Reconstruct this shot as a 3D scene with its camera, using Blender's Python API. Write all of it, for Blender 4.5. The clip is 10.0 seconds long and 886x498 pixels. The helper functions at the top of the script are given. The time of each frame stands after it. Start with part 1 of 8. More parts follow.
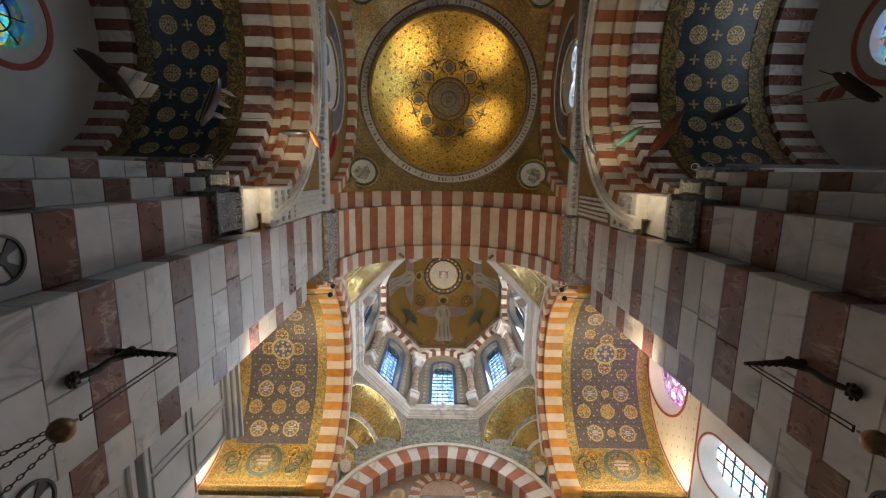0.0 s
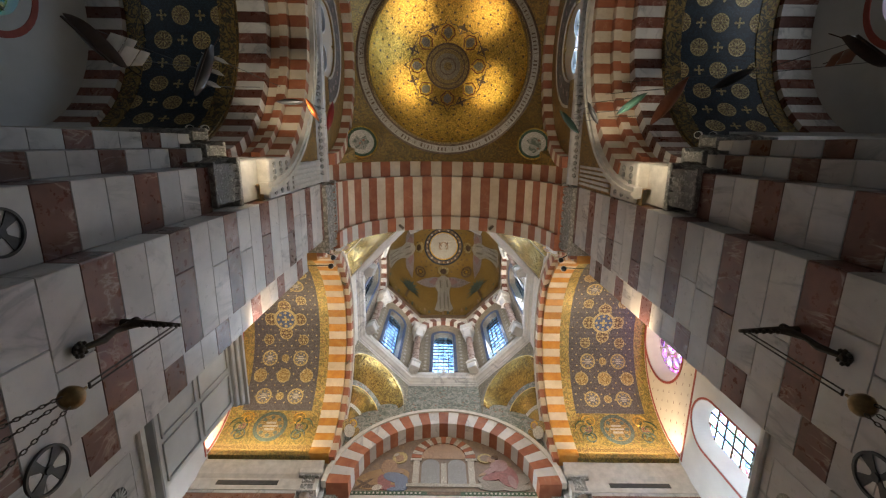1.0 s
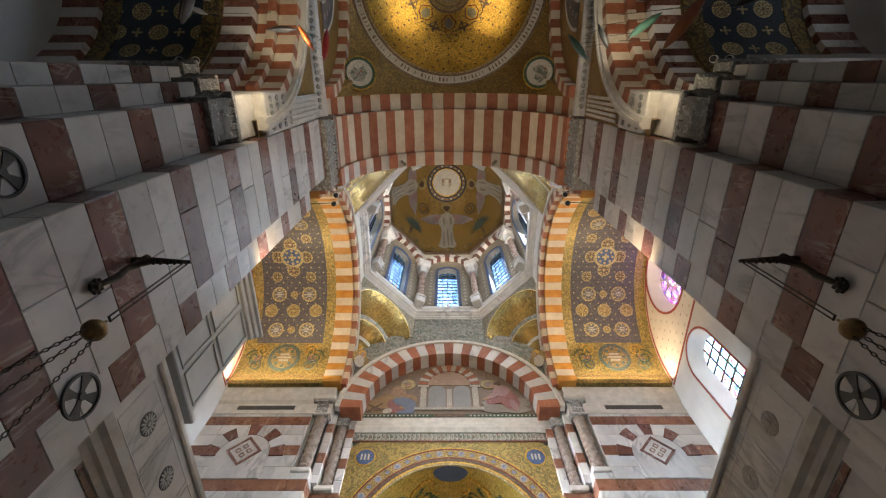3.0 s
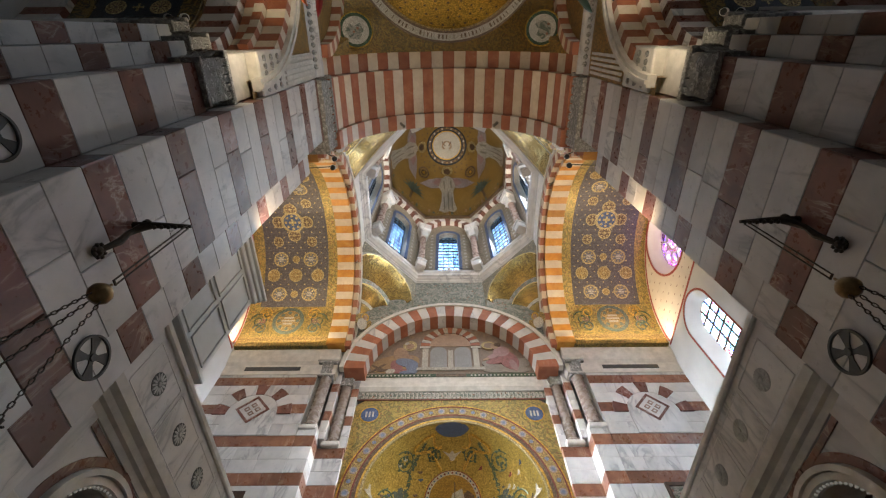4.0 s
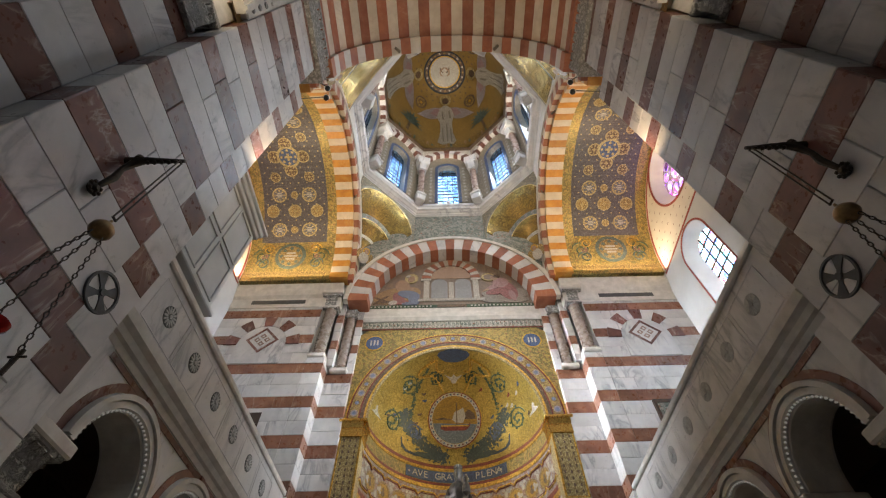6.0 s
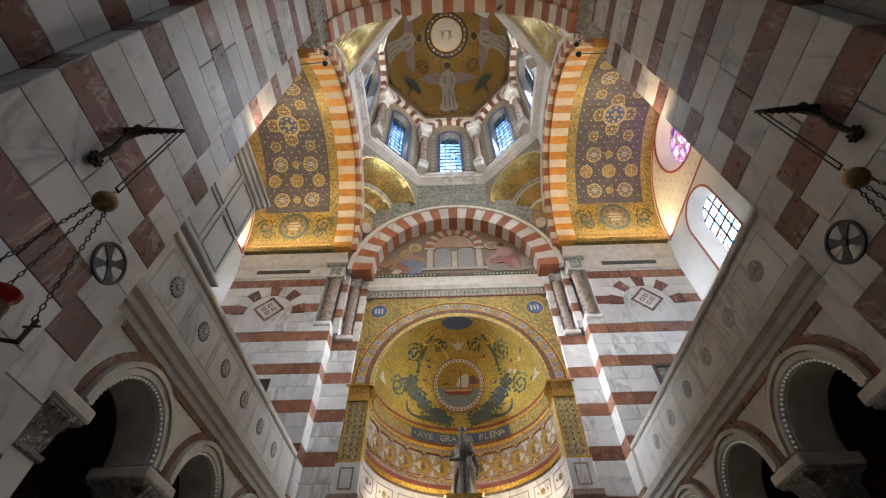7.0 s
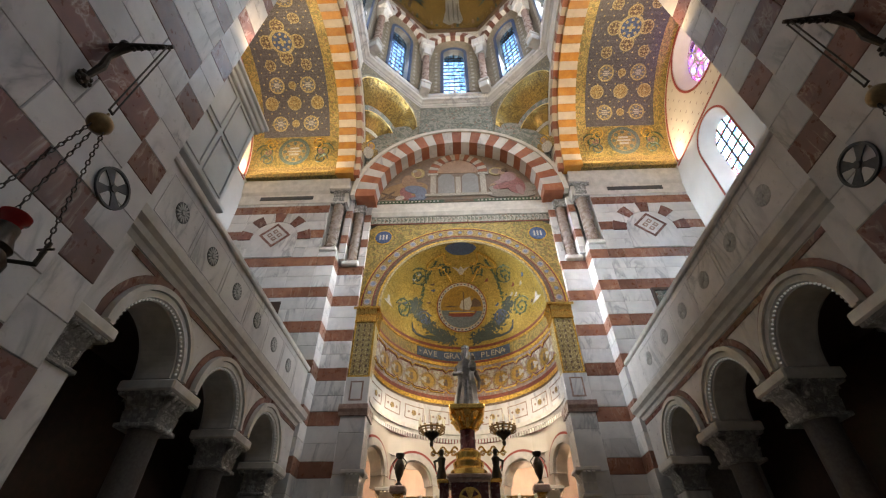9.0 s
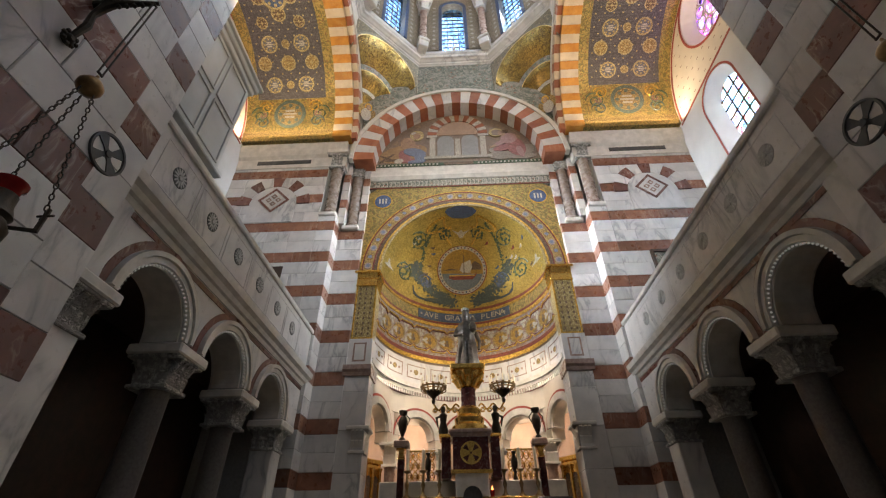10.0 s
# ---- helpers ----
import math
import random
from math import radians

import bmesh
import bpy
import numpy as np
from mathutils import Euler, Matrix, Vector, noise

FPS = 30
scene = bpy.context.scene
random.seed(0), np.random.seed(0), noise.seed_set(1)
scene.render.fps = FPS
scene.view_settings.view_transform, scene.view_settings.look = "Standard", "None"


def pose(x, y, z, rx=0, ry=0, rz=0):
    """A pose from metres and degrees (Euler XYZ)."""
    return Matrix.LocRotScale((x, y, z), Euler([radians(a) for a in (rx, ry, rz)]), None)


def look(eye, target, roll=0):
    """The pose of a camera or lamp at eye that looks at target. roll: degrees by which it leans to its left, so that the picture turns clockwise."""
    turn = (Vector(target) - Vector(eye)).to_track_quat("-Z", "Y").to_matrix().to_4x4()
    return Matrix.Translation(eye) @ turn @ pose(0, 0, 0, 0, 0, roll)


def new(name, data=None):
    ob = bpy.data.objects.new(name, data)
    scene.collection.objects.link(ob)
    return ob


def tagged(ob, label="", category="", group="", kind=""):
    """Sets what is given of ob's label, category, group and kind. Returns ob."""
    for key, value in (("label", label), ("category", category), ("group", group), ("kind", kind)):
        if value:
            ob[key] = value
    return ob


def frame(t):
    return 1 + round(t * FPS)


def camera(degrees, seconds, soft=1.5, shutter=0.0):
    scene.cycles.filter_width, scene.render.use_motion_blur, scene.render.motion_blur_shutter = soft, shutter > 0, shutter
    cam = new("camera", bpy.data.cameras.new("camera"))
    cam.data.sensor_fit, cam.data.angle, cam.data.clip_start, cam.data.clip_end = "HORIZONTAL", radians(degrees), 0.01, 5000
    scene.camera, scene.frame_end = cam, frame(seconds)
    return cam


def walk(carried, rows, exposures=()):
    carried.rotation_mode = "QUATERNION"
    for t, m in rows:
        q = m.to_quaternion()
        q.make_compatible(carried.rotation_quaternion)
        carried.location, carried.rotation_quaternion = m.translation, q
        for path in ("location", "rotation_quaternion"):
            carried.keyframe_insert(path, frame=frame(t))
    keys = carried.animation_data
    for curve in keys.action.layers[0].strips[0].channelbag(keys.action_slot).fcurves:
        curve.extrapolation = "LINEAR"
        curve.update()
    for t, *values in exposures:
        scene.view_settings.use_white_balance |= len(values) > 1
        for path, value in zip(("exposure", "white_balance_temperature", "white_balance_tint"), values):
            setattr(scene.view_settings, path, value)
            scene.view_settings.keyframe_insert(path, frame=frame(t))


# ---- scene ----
cam = camera(91.47, 10.0, soft=1.2)
# seconds, x, y, z, then the degrees of tilt, lean and turn
PATH = [
    (0.0, -0.184, 0.000, 1.600, 170.11, 0.48, -1.46),
    (0.5, -0.176, 0.003, 1.593, 168.02, 0.55, -1.42),
    (1.0, -0.174, 0.007, 1.592, 166.31, 0.49, -1.18),
    (1.5, -0.176, 0.016, 1.584, 164.25, -0.01, -0.39),
    (2.0, -0.172, 0.020, 1.578, 162.32, 0.07, -0.20),
    (3.5, -0.172, 0.035, 1.566, 155.67, -0.25, 0.54),
    (4.0, -0.171, 0.043, 1.558, 153.30, -0.01, 0.56),
    (4.5, -0.168, 0.049, 1.552, 150.83, -0.01, 0.93),
    (5.0, -0.169, 0.050, 1.553, 148.49, 0.49, 0.55),
    (5.5, -0.165, 0.059, 1.549, 146.50, 0.66, 0.44),
    (7.0, -0.171, 0.057, 1.541, 140.47, 0.61, 1.37),
    (7.5, -0.173, 0.061, 1.536, 138.07, 0.13, 1.60),
    (8.0, -0.169, 0.066, 1.531, 135.20, 0.03, 1.71),
    (8.5, -0.172, 0.070, 1.523, 133.04, 0.01, 1.80),
    (9.0, -0.174, 0.068, 1.523, 130.78, 0.18, 2.13),
    (9.5, -0.170, 0.062, 1.518, 128.26, 0.62, 1.90),
    (10.0, -0.167, 0.062, 1.513, 125.97, 0.64, 2.22),
]
walk(cam, [(t, pose(x, y, z, tilt, 0, turn) @ pose(0, 0, 0, 0, 0, -lean)) for t, x, y, z, tilt, lean, turn in PATH])
scene.view_settings.exposure = 0.04

# ---- world and light ----
world = bpy.data.worlds.new("sky")
scene.world = world
world.use_nodes = True
wn = world.node_tree.nodes
sky = wn.new("ShaderNodeTexSky")
sky.sky_type, sky.sun_disc = "NISHITA", False
sky.sun_elevation, sky.sun_rotation = radians(48), radians(200)
world.node_tree.links.new(sky.outputs[0], wn["Background"].inputs[0])
wn["Background"].inputs[1].default_value = 0.1


def lamp(kind, name, m, power, color, size=0.3, size_y=None, angle=None, blend=0.6):
    data = bpy.data.lights.new(name, kind)
    data.energy, data.color = power, color
    if kind == "AREA":
        data.size = size
        if size_y:
            data.shape, data.size_y = "RECTANGLE", size_y
    elif kind != "SUN":
        data.shadow_soft_size = size
    if angle and kind == "AREA":
        data.spread = radians(angle)
    if angle and kind == "SPOT":
        data.spot_size, data.spot_blend = radians(angle), blend
    ob = new(name, data)
    ob.matrix_world = m
    return ob


WARM, COOL = (1.0, 0.72, 0.42), (0.86, 0.93, 1.0)
NEUTRAL = (1.0, 0.93, 0.84)

# ---- materials ----
def material(name, rough=0.5, metal=0.0):
    mat = bpy.data.materials.new(name)
    mat.use_nodes = True
    nt = mat.node_tree
    b = nt.nodes["Principled BSDF"]
    b.inputs["Roughness"].default_value, b.inputs["Metallic"].default_value = rough, metal
    return mat, nt, b


def node(nt, kind, **values):
    n = nt.nodes.new(kind)
    for key, v in values.items():
        n.inputs[key].default_value = v
    return n


def spot_coords(nt, shift=True):
    """World position, shifted at random from piece to piece."""
    geo = nt.nodes.new("ShaderNodeNewGeometry")
    if not shift:
        return geo.outputs["Position"]
    info = nt.nodes.new("ShaderNodeObjectInfo")
    mul = nt.nodes.new("ShaderNodeVectorMath")
    mul.operation = "MULTIPLY_ADD"
    nt.links.new(info.outputs["Random"], mul.inputs[0])
    mul.inputs[1].default_value = (37.0, 53.0, 71.0)
    nt.links.new(geo.outputs["Position"], mul.inputs[2])
    return mul.outputs[0]


def ramp(nt, fac, stops):
    r = nt.nodes.new("ShaderNodeValToRGB")
    while len(r.color_ramp.elements) < len(stops):
        r.color_ramp.elements.new(0.5)
    for e, (at, c) in zip(r.color_ramp.elements, stops):
        e.position, e.color = at, (*c, 1)
    nt.links.new(fac, r.inputs[0])
    return r.outputs[0]


def mixed(nt, fac, a, b, kind="MIX"):
    m = nt.nodes.new("ShaderNodeMix")
    m.data_type, m.blend_type = "RGBA", kind
    for value, at in ((fac, 0), (a, 6), (b, 7)):
        if hasattr(value, "is_linked"):
            nt.links.new(value, m.inputs[at])
        else:
            m.inputs[at].default_value = value if at == 0 else (*value, 1)
    return m.outputs[2]


def bumped(nt, b, height, strength=0.3, dist=0.01):
    bump = node(nt, "ShaderNodeBump", Strength=strength, Distance=dist)
    nt.links.new(height, bump.inputs["Height"])
    nt.links.new(bump.outputs[0], b.inputs["Normal"])


def noise_tex(nt, co, scale, detail=6.0, rough=0.6, distort=0.0):
    n = node(nt, "ShaderNodeTexNoise", Scale=scale, Detail=detail, Roughness=rough, Distortion=distort)
    nt.links.new(co, n.inputs["Vector"])
    return n.outputs["Fac"]


def vein_tex(nt, co, scale, distort=1.6):
    """Thin wandering lines: where a stretched noise crosses its middle."""
    n = noise_tex(nt, co, scale, 5.0, 0.55, distort)
    m = nt.nodes.new("ShaderNodeMath")
    m.operation = "SUBTRACT"
    nt.links.new(n, m.inputs[0])
    m.inputs[1].default_value = 0.5
    a = nt.nodes.new("ShaderNodeMath")
    a.operation = "ABSOLUTE"
    nt.links.new(m.outputs[0], a.inputs[0])
    return a.outputs[0]


def marble(name, base, cloud, vein, rough=0.32, scale=1.6, vein_width=0.02, hue=0.1, vein_amount=0.8):
    mat, nt, b = material(name, rough)
    co = spot_coords(nt)
    col = ramp(nt, noise_tex(nt, co, scale), [(0.3, cloud), (0.62, base)])
    lie = nt.nodes.new("ShaderNodeMapping")
    lie.inputs["Rotation"].default_value = (0.5, 0.7, 0.4)
    lie.inputs["Scale"].default_value = (1.0, 1.0, 0.35)
    nt.links.new(co, lie.inputs["Vector"])
    v = ramp(nt, vein_tex(nt, lie.outputs[0], scale * 1.1, 0.9), [(0.0, (vein_amount,) * 3), (vein_width, (vein_amount * 0.35,) * 3), (vein_width * 2.4, (0, 0, 0))])
    # veins come and go
    gate = ramp(nt, noise_tex(nt, co, scale * 0.5, 2.0), [(0.45, (0, 0, 0)), (0.6, (1, 1, 1))])
    vv = mixed(nt, 1.0, v, gate, "MULTIPLY")
    col = mixed(nt, vv, col, vein)
    info = nt.nodes.new("ShaderNodeObjectInfo")
    shade = ramp(nt, info.outputs["Random"], [(0.0, (1 - hue * 1.6,) * 3), (0.5, (1 - hue * 0.5,) * 3), (1.0, (1, 1, 1))])
    col = mixed(nt, 1.0, col, shade, "MULTIPLY")
    nt.links.new(col, b.inputs["Base Color"])
    rr = ramp(nt, noise_tex(nt, co, 9.0), [(0.3, (rough - 0.08,) * 3), (0.7, (rough + 0.14,) * 3)])
    nt.links.new(rr, b.inputs["Roughness"])
    bumped(nt, b, noise_tex(nt, co, 40.0), 0.08, 0.002)
    return mat


def plain(name, color, rough=0.5, metal=0.0, vary=0.25, scale=6.0, bump=0.15, grain=60.0):
    mat, nt, b = material(name, rough, metal)
    co = spot_coords(nt)
    dark = tuple(c * (1 - vary) for c in color)
    light = tuple(min(1, c * (1 + vary * 0.5)) for c in color)
    nt.links.new(ramp(nt, noise_tex(nt, co, scale), [(0.3, dark), (0.7, light)]), b.inputs["Base Color"])
    bumped(nt, b, noise_tex(nt, co, grain), bump, 0.004)
    return mat


def mosaic(name, color, dark, size=0.022, metal=0.0, rough=0.4, vary=0.5, tilt=0.35):
    """Small set pieces of glass or gilt, each of its own tone and tilt."""
    mat, nt, b = material(name, rough, metal)
    co = spot_coords(nt, False)
    v = node(nt, "ShaderNodeTexVoronoi", Scale=1.0 / size, Randomness=0.55)
    nt.links.new(co, v.inputs["Vector"])
    sep = nt.nodes.new("ShaderNodeSeparateColor")
    nt.links.new(v.outputs["Color"], sep.inputs[0])
    tone = ramp(nt, sep.outputs[0], [(0.0, tuple(c * (1 - vary) for c in color)), (0.6, color), (1.0, tuple(min(1, c * (1 + vary * 0.6)) for c in color))])
    big = ramp(nt, noise_tex(nt, co, 1.3), [(0.35, (0.72,) * 3), (0.65, (1, 1, 1))])
    tone = mixed(nt, 1.0, tone, big, "MULTIPLY")
    joint = ramp(nt, v.outputs["Distance"], [(0.42, (0, 0, 0)), (0.6, (1, 1, 1))])
    nt.links.new(mixed(nt, joint, tone, dark), b.inputs["Base Color"])
    bumped(nt, b, sep.outputs[1], tilt, size * 0.35)
    return mat


def glitter(name, color, dark, size=0.04, metal=0.85, rough=0.28, tilt=0.3, vary=0.35):
    """Gilt glass pieces, each set at a slightly different angle, so that they sparkle."""
    mat, nt, b = material(name, rough, metal)
    co = spot_coords(nt, False)
    v = node(nt, "ShaderNodeTexVoronoi", Scale=1.0 / size, Randomness=0.7)
    nt.links.new(co, v.inputs["Vector"])
    sep = nt.nodes.new("ShaderNodeSeparateColor")
    nt.links.new(v.outputs["Color"], sep.inputs[0])
    tone = ramp(nt, sep.outputs[0], [(0.0, tuple(c * (1 - vary) for c in color)), (0.6, color), (1.0, tuple(min(1, c * (1 + vary * 0.5)) for c in color))])
    big = ramp(nt, noise_tex(nt, co, 1.6), [(0.35, (0.78,) * 3), (0.65, (1, 1, 1))])
    tone = mixed(nt, 1.0, tone, big, "MULTIPLY")
    joint = ramp(nt, v.outputs["Distance"], [(0.5, (0, 0, 0)), (0.75, (0.7, 0.7, 0.7))])
    nt.links.new(mixed(nt, joint, tone, dark), b.inputs["Base Color"])
    geo = nt.nodes.new("ShaderNodeNewGeometry")
    off = nt.nodes.new("ShaderNodeVectorMath")
    off.operation = "SUBTRACT"
    nt.links.new(v.outputs["Color"], off.inputs[0])
    off.inputs[1].default_value = (0.5, 0.5, 0.5)
    add = nt.nodes.new("ShaderNodeVectorMath")
    add.operation = "MULTIPLY_ADD"
    nt.links.new(off.outputs[0], add.inputs[0])
    add.inputs[1].default_value = (tilt, tilt, tilt)
    nt.links.new(geo.outputs["Normal"], add.inputs[2])
    unit = nt.nodes.new("ShaderNodeVectorMath")
    unit.operation = "NORMALIZE"
    nt.links.new(add.outputs[0], unit.inputs[0])
    nt.links.new(unit.outputs[0], b.inputs["Normal"])
    return mat


def leaf_stone(name, color, size=0.09):
    """Stone carved all over with small leaves, the hollows coloured darker."""
    mat, nt, b = material(name, 0.62)
    co = spot_coords(nt)
    warp = noise_tex(nt, co, 7.0, 3.0)
    v = node(nt, "ShaderNodeTexVoronoi", Scale=1.0 / size, Randomness=0.85)
    nt.links.new(co, v.inputs["Vector"])
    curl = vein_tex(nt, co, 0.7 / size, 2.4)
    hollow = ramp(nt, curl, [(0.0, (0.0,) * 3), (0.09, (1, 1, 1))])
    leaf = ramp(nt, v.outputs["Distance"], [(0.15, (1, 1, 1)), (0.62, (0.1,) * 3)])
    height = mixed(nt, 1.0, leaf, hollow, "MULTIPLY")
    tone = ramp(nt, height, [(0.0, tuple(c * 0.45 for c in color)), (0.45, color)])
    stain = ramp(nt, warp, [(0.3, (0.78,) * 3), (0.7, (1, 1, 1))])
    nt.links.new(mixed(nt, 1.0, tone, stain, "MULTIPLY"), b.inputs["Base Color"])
    bumped(nt, b, height, 0.9, size * 0.35)
    return mat


def ornament(name, ground, figure, accent, size=0.16, metal=0.5, rough=0.38):
    """Mosaic ground strewn with curling leafwork."""
    mat, nt, b = material(name, rough, metal)
    co = spot_coords(nt, False)
    v = node(nt, "ShaderNodeTexVoronoi", Scale=1.0 / 0.022, Randomness=0.55)
    nt.links.new(co, v.inputs["Vector"])
    sep = nt.nodes.new("ShaderNodeSeparateColor")
    nt.links.new(v.outputs["Color"], sep.inputs[0])
    curl = ramp(nt, vein_tex(nt, co, 1.0 / size * 0.45, 2.2), [(0.03, (1, 1, 1)), (0.06, (0, 0, 0))])
    leaf = node(nt, "ShaderNodeTexVoronoi", Scale=1.0 / size, Randomness=0.8)
    nt.links.new(co, leaf.inputs["Vector"])
    dots = ramp(nt, leaf.outputs["Distance"], [(0.2, (1, 1, 1)), (0.26, (0, 0, 0))])
    col = mixed(nt, curl, ground, figure)
    col = mixed(nt, dots, col, accent)
    tone = ramp(nt, sep.outputs[0], [(0.0, (0.55,) * 3), (1.0, (1, 1, 1))])
    nt.links.new(mixed(nt, 1.0, col, tone, "MULTIPLY"), b.inputs["Base Color"])
    bumped(nt, b, sep.outputs[1], 0.35, 0.008)
    return mat


WHITE = marble("white_marble", (0.675, 0.655, 0.635), (0.515, 0.505, 0.505), (0.25, 0.255, 0.27), 0.32, 1.5, 0.03, 0.1, 0.7)
RED = marble("red_marble", (0.225, 0.09, 0.064), (0.12, 0.046, 0.036), (0.54, 0.43, 0.38), 0.3, 3.0, 0.014, 0.3, 0.75)
CHOIRRED = marble("russet_marble", (0.31, 0.135, 0.08), (0.18, 0.075, 0.048), (0.5, 0.36, 0.28), 0.3, 3.0, 0.014, 0.3, 0.6)
CREAM = marble("cream_stone", (0.72, 0.63, 0.50), (0.58, 0.48, 0.36), (0.45, 0.33, 0.22), 0.55, 2.2, 0.014, 0.12, 0.4)
RUST = marble("rust_stone", (0.42, 0.15, 0.075), (0.30, 0.095, 0.05), (0.55, 0.32, 0.2), 0.5, 2.6, 0.014, 0.2, 0.4)
# Cream stone with the greyish daylight of the far ring in its colour.
DAYLITCREAM = marble("daylit_cream_stone", (0.64, 0.60, 0.53), (0.52, 0.47, 0.40), (0.42, 0.36, 0.3), 0.5, 2.2, 0.014, 0.12, 0.4)
ORANGE = marble("orange_mosaic_stone", (0.66, 0.31, 0.05), (0.50, 0.20, 0.035), (0.62, 0.40, 0.14), 0.4, 4.0, 0.02, 0.25, 0.5)
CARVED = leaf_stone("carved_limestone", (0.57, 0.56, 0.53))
LIMESTONE = plain("pale_limestone", (0.62, 0.59, 0.54), 0.55, 0, 0.2, 5.0, 0.2, 50.0)
PLASTER = plain("cream_plaster", (0.66, 0.60, 0.52), 0.7, 0, 0.1, 1.2, 0.1, 80.0)
WHITEPLASTER = plain("white_plaster_reveal", (0.76, 0.75, 0.73), 0.7, 0, 0.1, 1.5, 0.1, 80.0)
GREYPLASTER = plain("grey_white_plaster", (0.56, 0.56, 0.55), 0.75, 0, 0.12, 0.9, 0.1, 80.0)
MORTAR = plain("joint_mortar", (0.42, 0.41, 0.39), 0.9, 0, 0.2, 20.0, 0.3)
GOLD = glitter("gold_mosaic", (0.80, 0.50, 0.10), (0.22, 0.12, 0.03), 0.045, 0.75, 0.32, 0.19)
CONCHGOLD = glitter("green_gold_mosaic", (0.56, 0.40, 0.10), (0.20, 0.15, 0.04), 0.035, 0.65, 0.33, 0.3)
OLDGOLD = mosaic("dull_gold_mosaic", (0.55, 0.39, 0.15), (0.14, 0.09, 0.035), 0.024, 0.35, 0.4)
DARKGOLD = ornament("dark_gold_border_mosaic", (0.24, 0.15, 0.05), (0.07, 0.06, 0.04), (0.13, 0.06, 0.03), 0.12, 0.3, 0.42)
CHAPELBORDER = ornament("scrolled_gold_border", (0.30, 0.21, 0.07), (0.07, 0.065, 0.05), (0.16, 0.09, 0.05), 0.14, 0.4, 0.4)
DRUMWALL = mosaic("grey_gold_mosaic", (0.40, 0.34, 0.25), (0.2, 0.16, 0.11), 0.03, 0.15, 0.42, 0.4)
DOMEGROUND = mosaic("brown_gold_mosaic", (0.36, 0.235, 0.065), (0.22, 0.14, 0.045), 0.03, 0.45, 0.36, 0.25, 0.3)
ROSETTE = plain("weathered_grey_bronze", (0.44, 0.44, 0.43), 0.55, 0.05, 0.3, 14.0, 0.3)
DIMGOLD = ornament("figured_gold_mosaic", (0.50, 0.31, 0.085), (0.25, 0.18, 0.08), (0.34, 0.15, 0.06), 0.09, 0.45, 0.4)
GREENGOLD = ornament("leafy_gold_mosaic", (0.56, 0.40, 0.13), (0.27, 0.23, 0.09), (0.36, 0.20, 0.09), 0.13, 0.45, 0.38)
BLUE = mosaic("blue_grey_mosaic", (0.15, 0.143, 0.155), (0.06, 0.055, 0.06), 0.03, 0.15, 0.4)
FIELDBLUE = mosaic("slate_blue_mosaic", (0.20, 0.20, 0.225), (0.09, 0.09, 0.1), 0.03, 0.1, 0.4, 0.3)
NAVY = mosaic("navy_mosaic", (0.022, 0.042, 0.066), (0.01, 0.014, 0.02), 0.03, 0.1, 0.35)
DOTTEDRIM = ornament("grey_gold_dotted_mosaic", (0.34, 0.29, 0.20), (0.24, 0.22, 0.16), (0.62, 0.54, 0.38), 0.12, 0.25, 0.4)
GOLDPATTERN = ornament("patterned_bright_gold_mosaic", (0.62, 0.42, 0.11), (0.26, 0.16, 0.05), (0.20, 0.13, 0.05), 0.1, 0.7, 0.27)
GILTBAND = plain("gilt_line", (0.85, 0.60, 0.22), 0.3, 0.9, 0.3, 12.0, 0.2)
AZURE = mosaic("azure_mosaic", (0.10, 0.155, 0.31), (0.04, 0.06, 0.11), 0.025, 0.1, 0.4)
CRIMSON = mosaic("crimson_mosaic", (0.34, 0.075, 0.05), (0.12, 0.03, 0.02), 0.025, 0.1, 0.4)
PALEMOSAIC = mosaic("pale_mosaic", (0.68, 0.645, 0.57), (0.34, 0.31, 0.26), 0.02, 0.05, 0.45, 0.3)
GREYMOSAIC = ornament("grey_scroll_mosaic", (0.40, 0.38, 0.33), (0.16, 0.19, 0.15), (0.33, 0.16, 0.10), 0.17, 0.15, 0.45)
GREENMOSAIC = mosaic("green_mosaic", (0.09, 0.16, 0.09), (0.04, 0.05, 0.03), 0.025, 0.15, 0.4)
BROWNMOSAIC = mosaic("brown_mosaic", (0.24, 0.16, 0.105), (0.08, 0.05, 0.03), 0.025, 0.2, 0.4)
SEAMOSAIC = mosaic("grey_blue_mosaic", (0.24, 0.28, 0.31), (0.1, 0.12, 0.14), 0.025, 0.1, 0.4, 0.4)
PALEGOLD = mosaic("pale_gold_mosaic", (0.66, 0.55, 0.28), (0.24, 0.17, 0.07), 0.024, 0.3, 0.38)
WINGMOSAIC = mosaic("lilac_grey_mosaic", (0.50, 0.44, 0.45), (0.25, 0.2, 0.2), 0.025, 0.05, 0.45, 0.3)
FOLDMOSAIC = mosaic("stone_grey_mosaic", (0.40, 0.37, 0.32), (0.2, 0.17, 0.14), 0.025, 0.05, 0.45, 0.3)
PALMMOSAIC = mosaic("sea_green_mosaic", (0.16, 0.22, 0.19), (0.06, 0.08, 0.07), 0.025, 0.1, 0.4)
TYMGROUND = ornament("grey_brown_scene_mosaic", (0.31, 0.235, 0.18), (0.27, 0.21, 0.165), (0.34, 0.25, 0.17), 0.5, 0.05, 0.45)
PINKWALL = plain("warm_rose_wall", (0.50, 0.36, 0.28), 0.65, 0, 0.16, 1.6, 0.1)
APSEFIELD = ornament("rose_grey_scroll_mosaic", (0.36, 0.22, 0.17), (0.42, 0.40, 0.38), (0.30, 0.30, 0.36), 0.13, 0.15, 0.42)
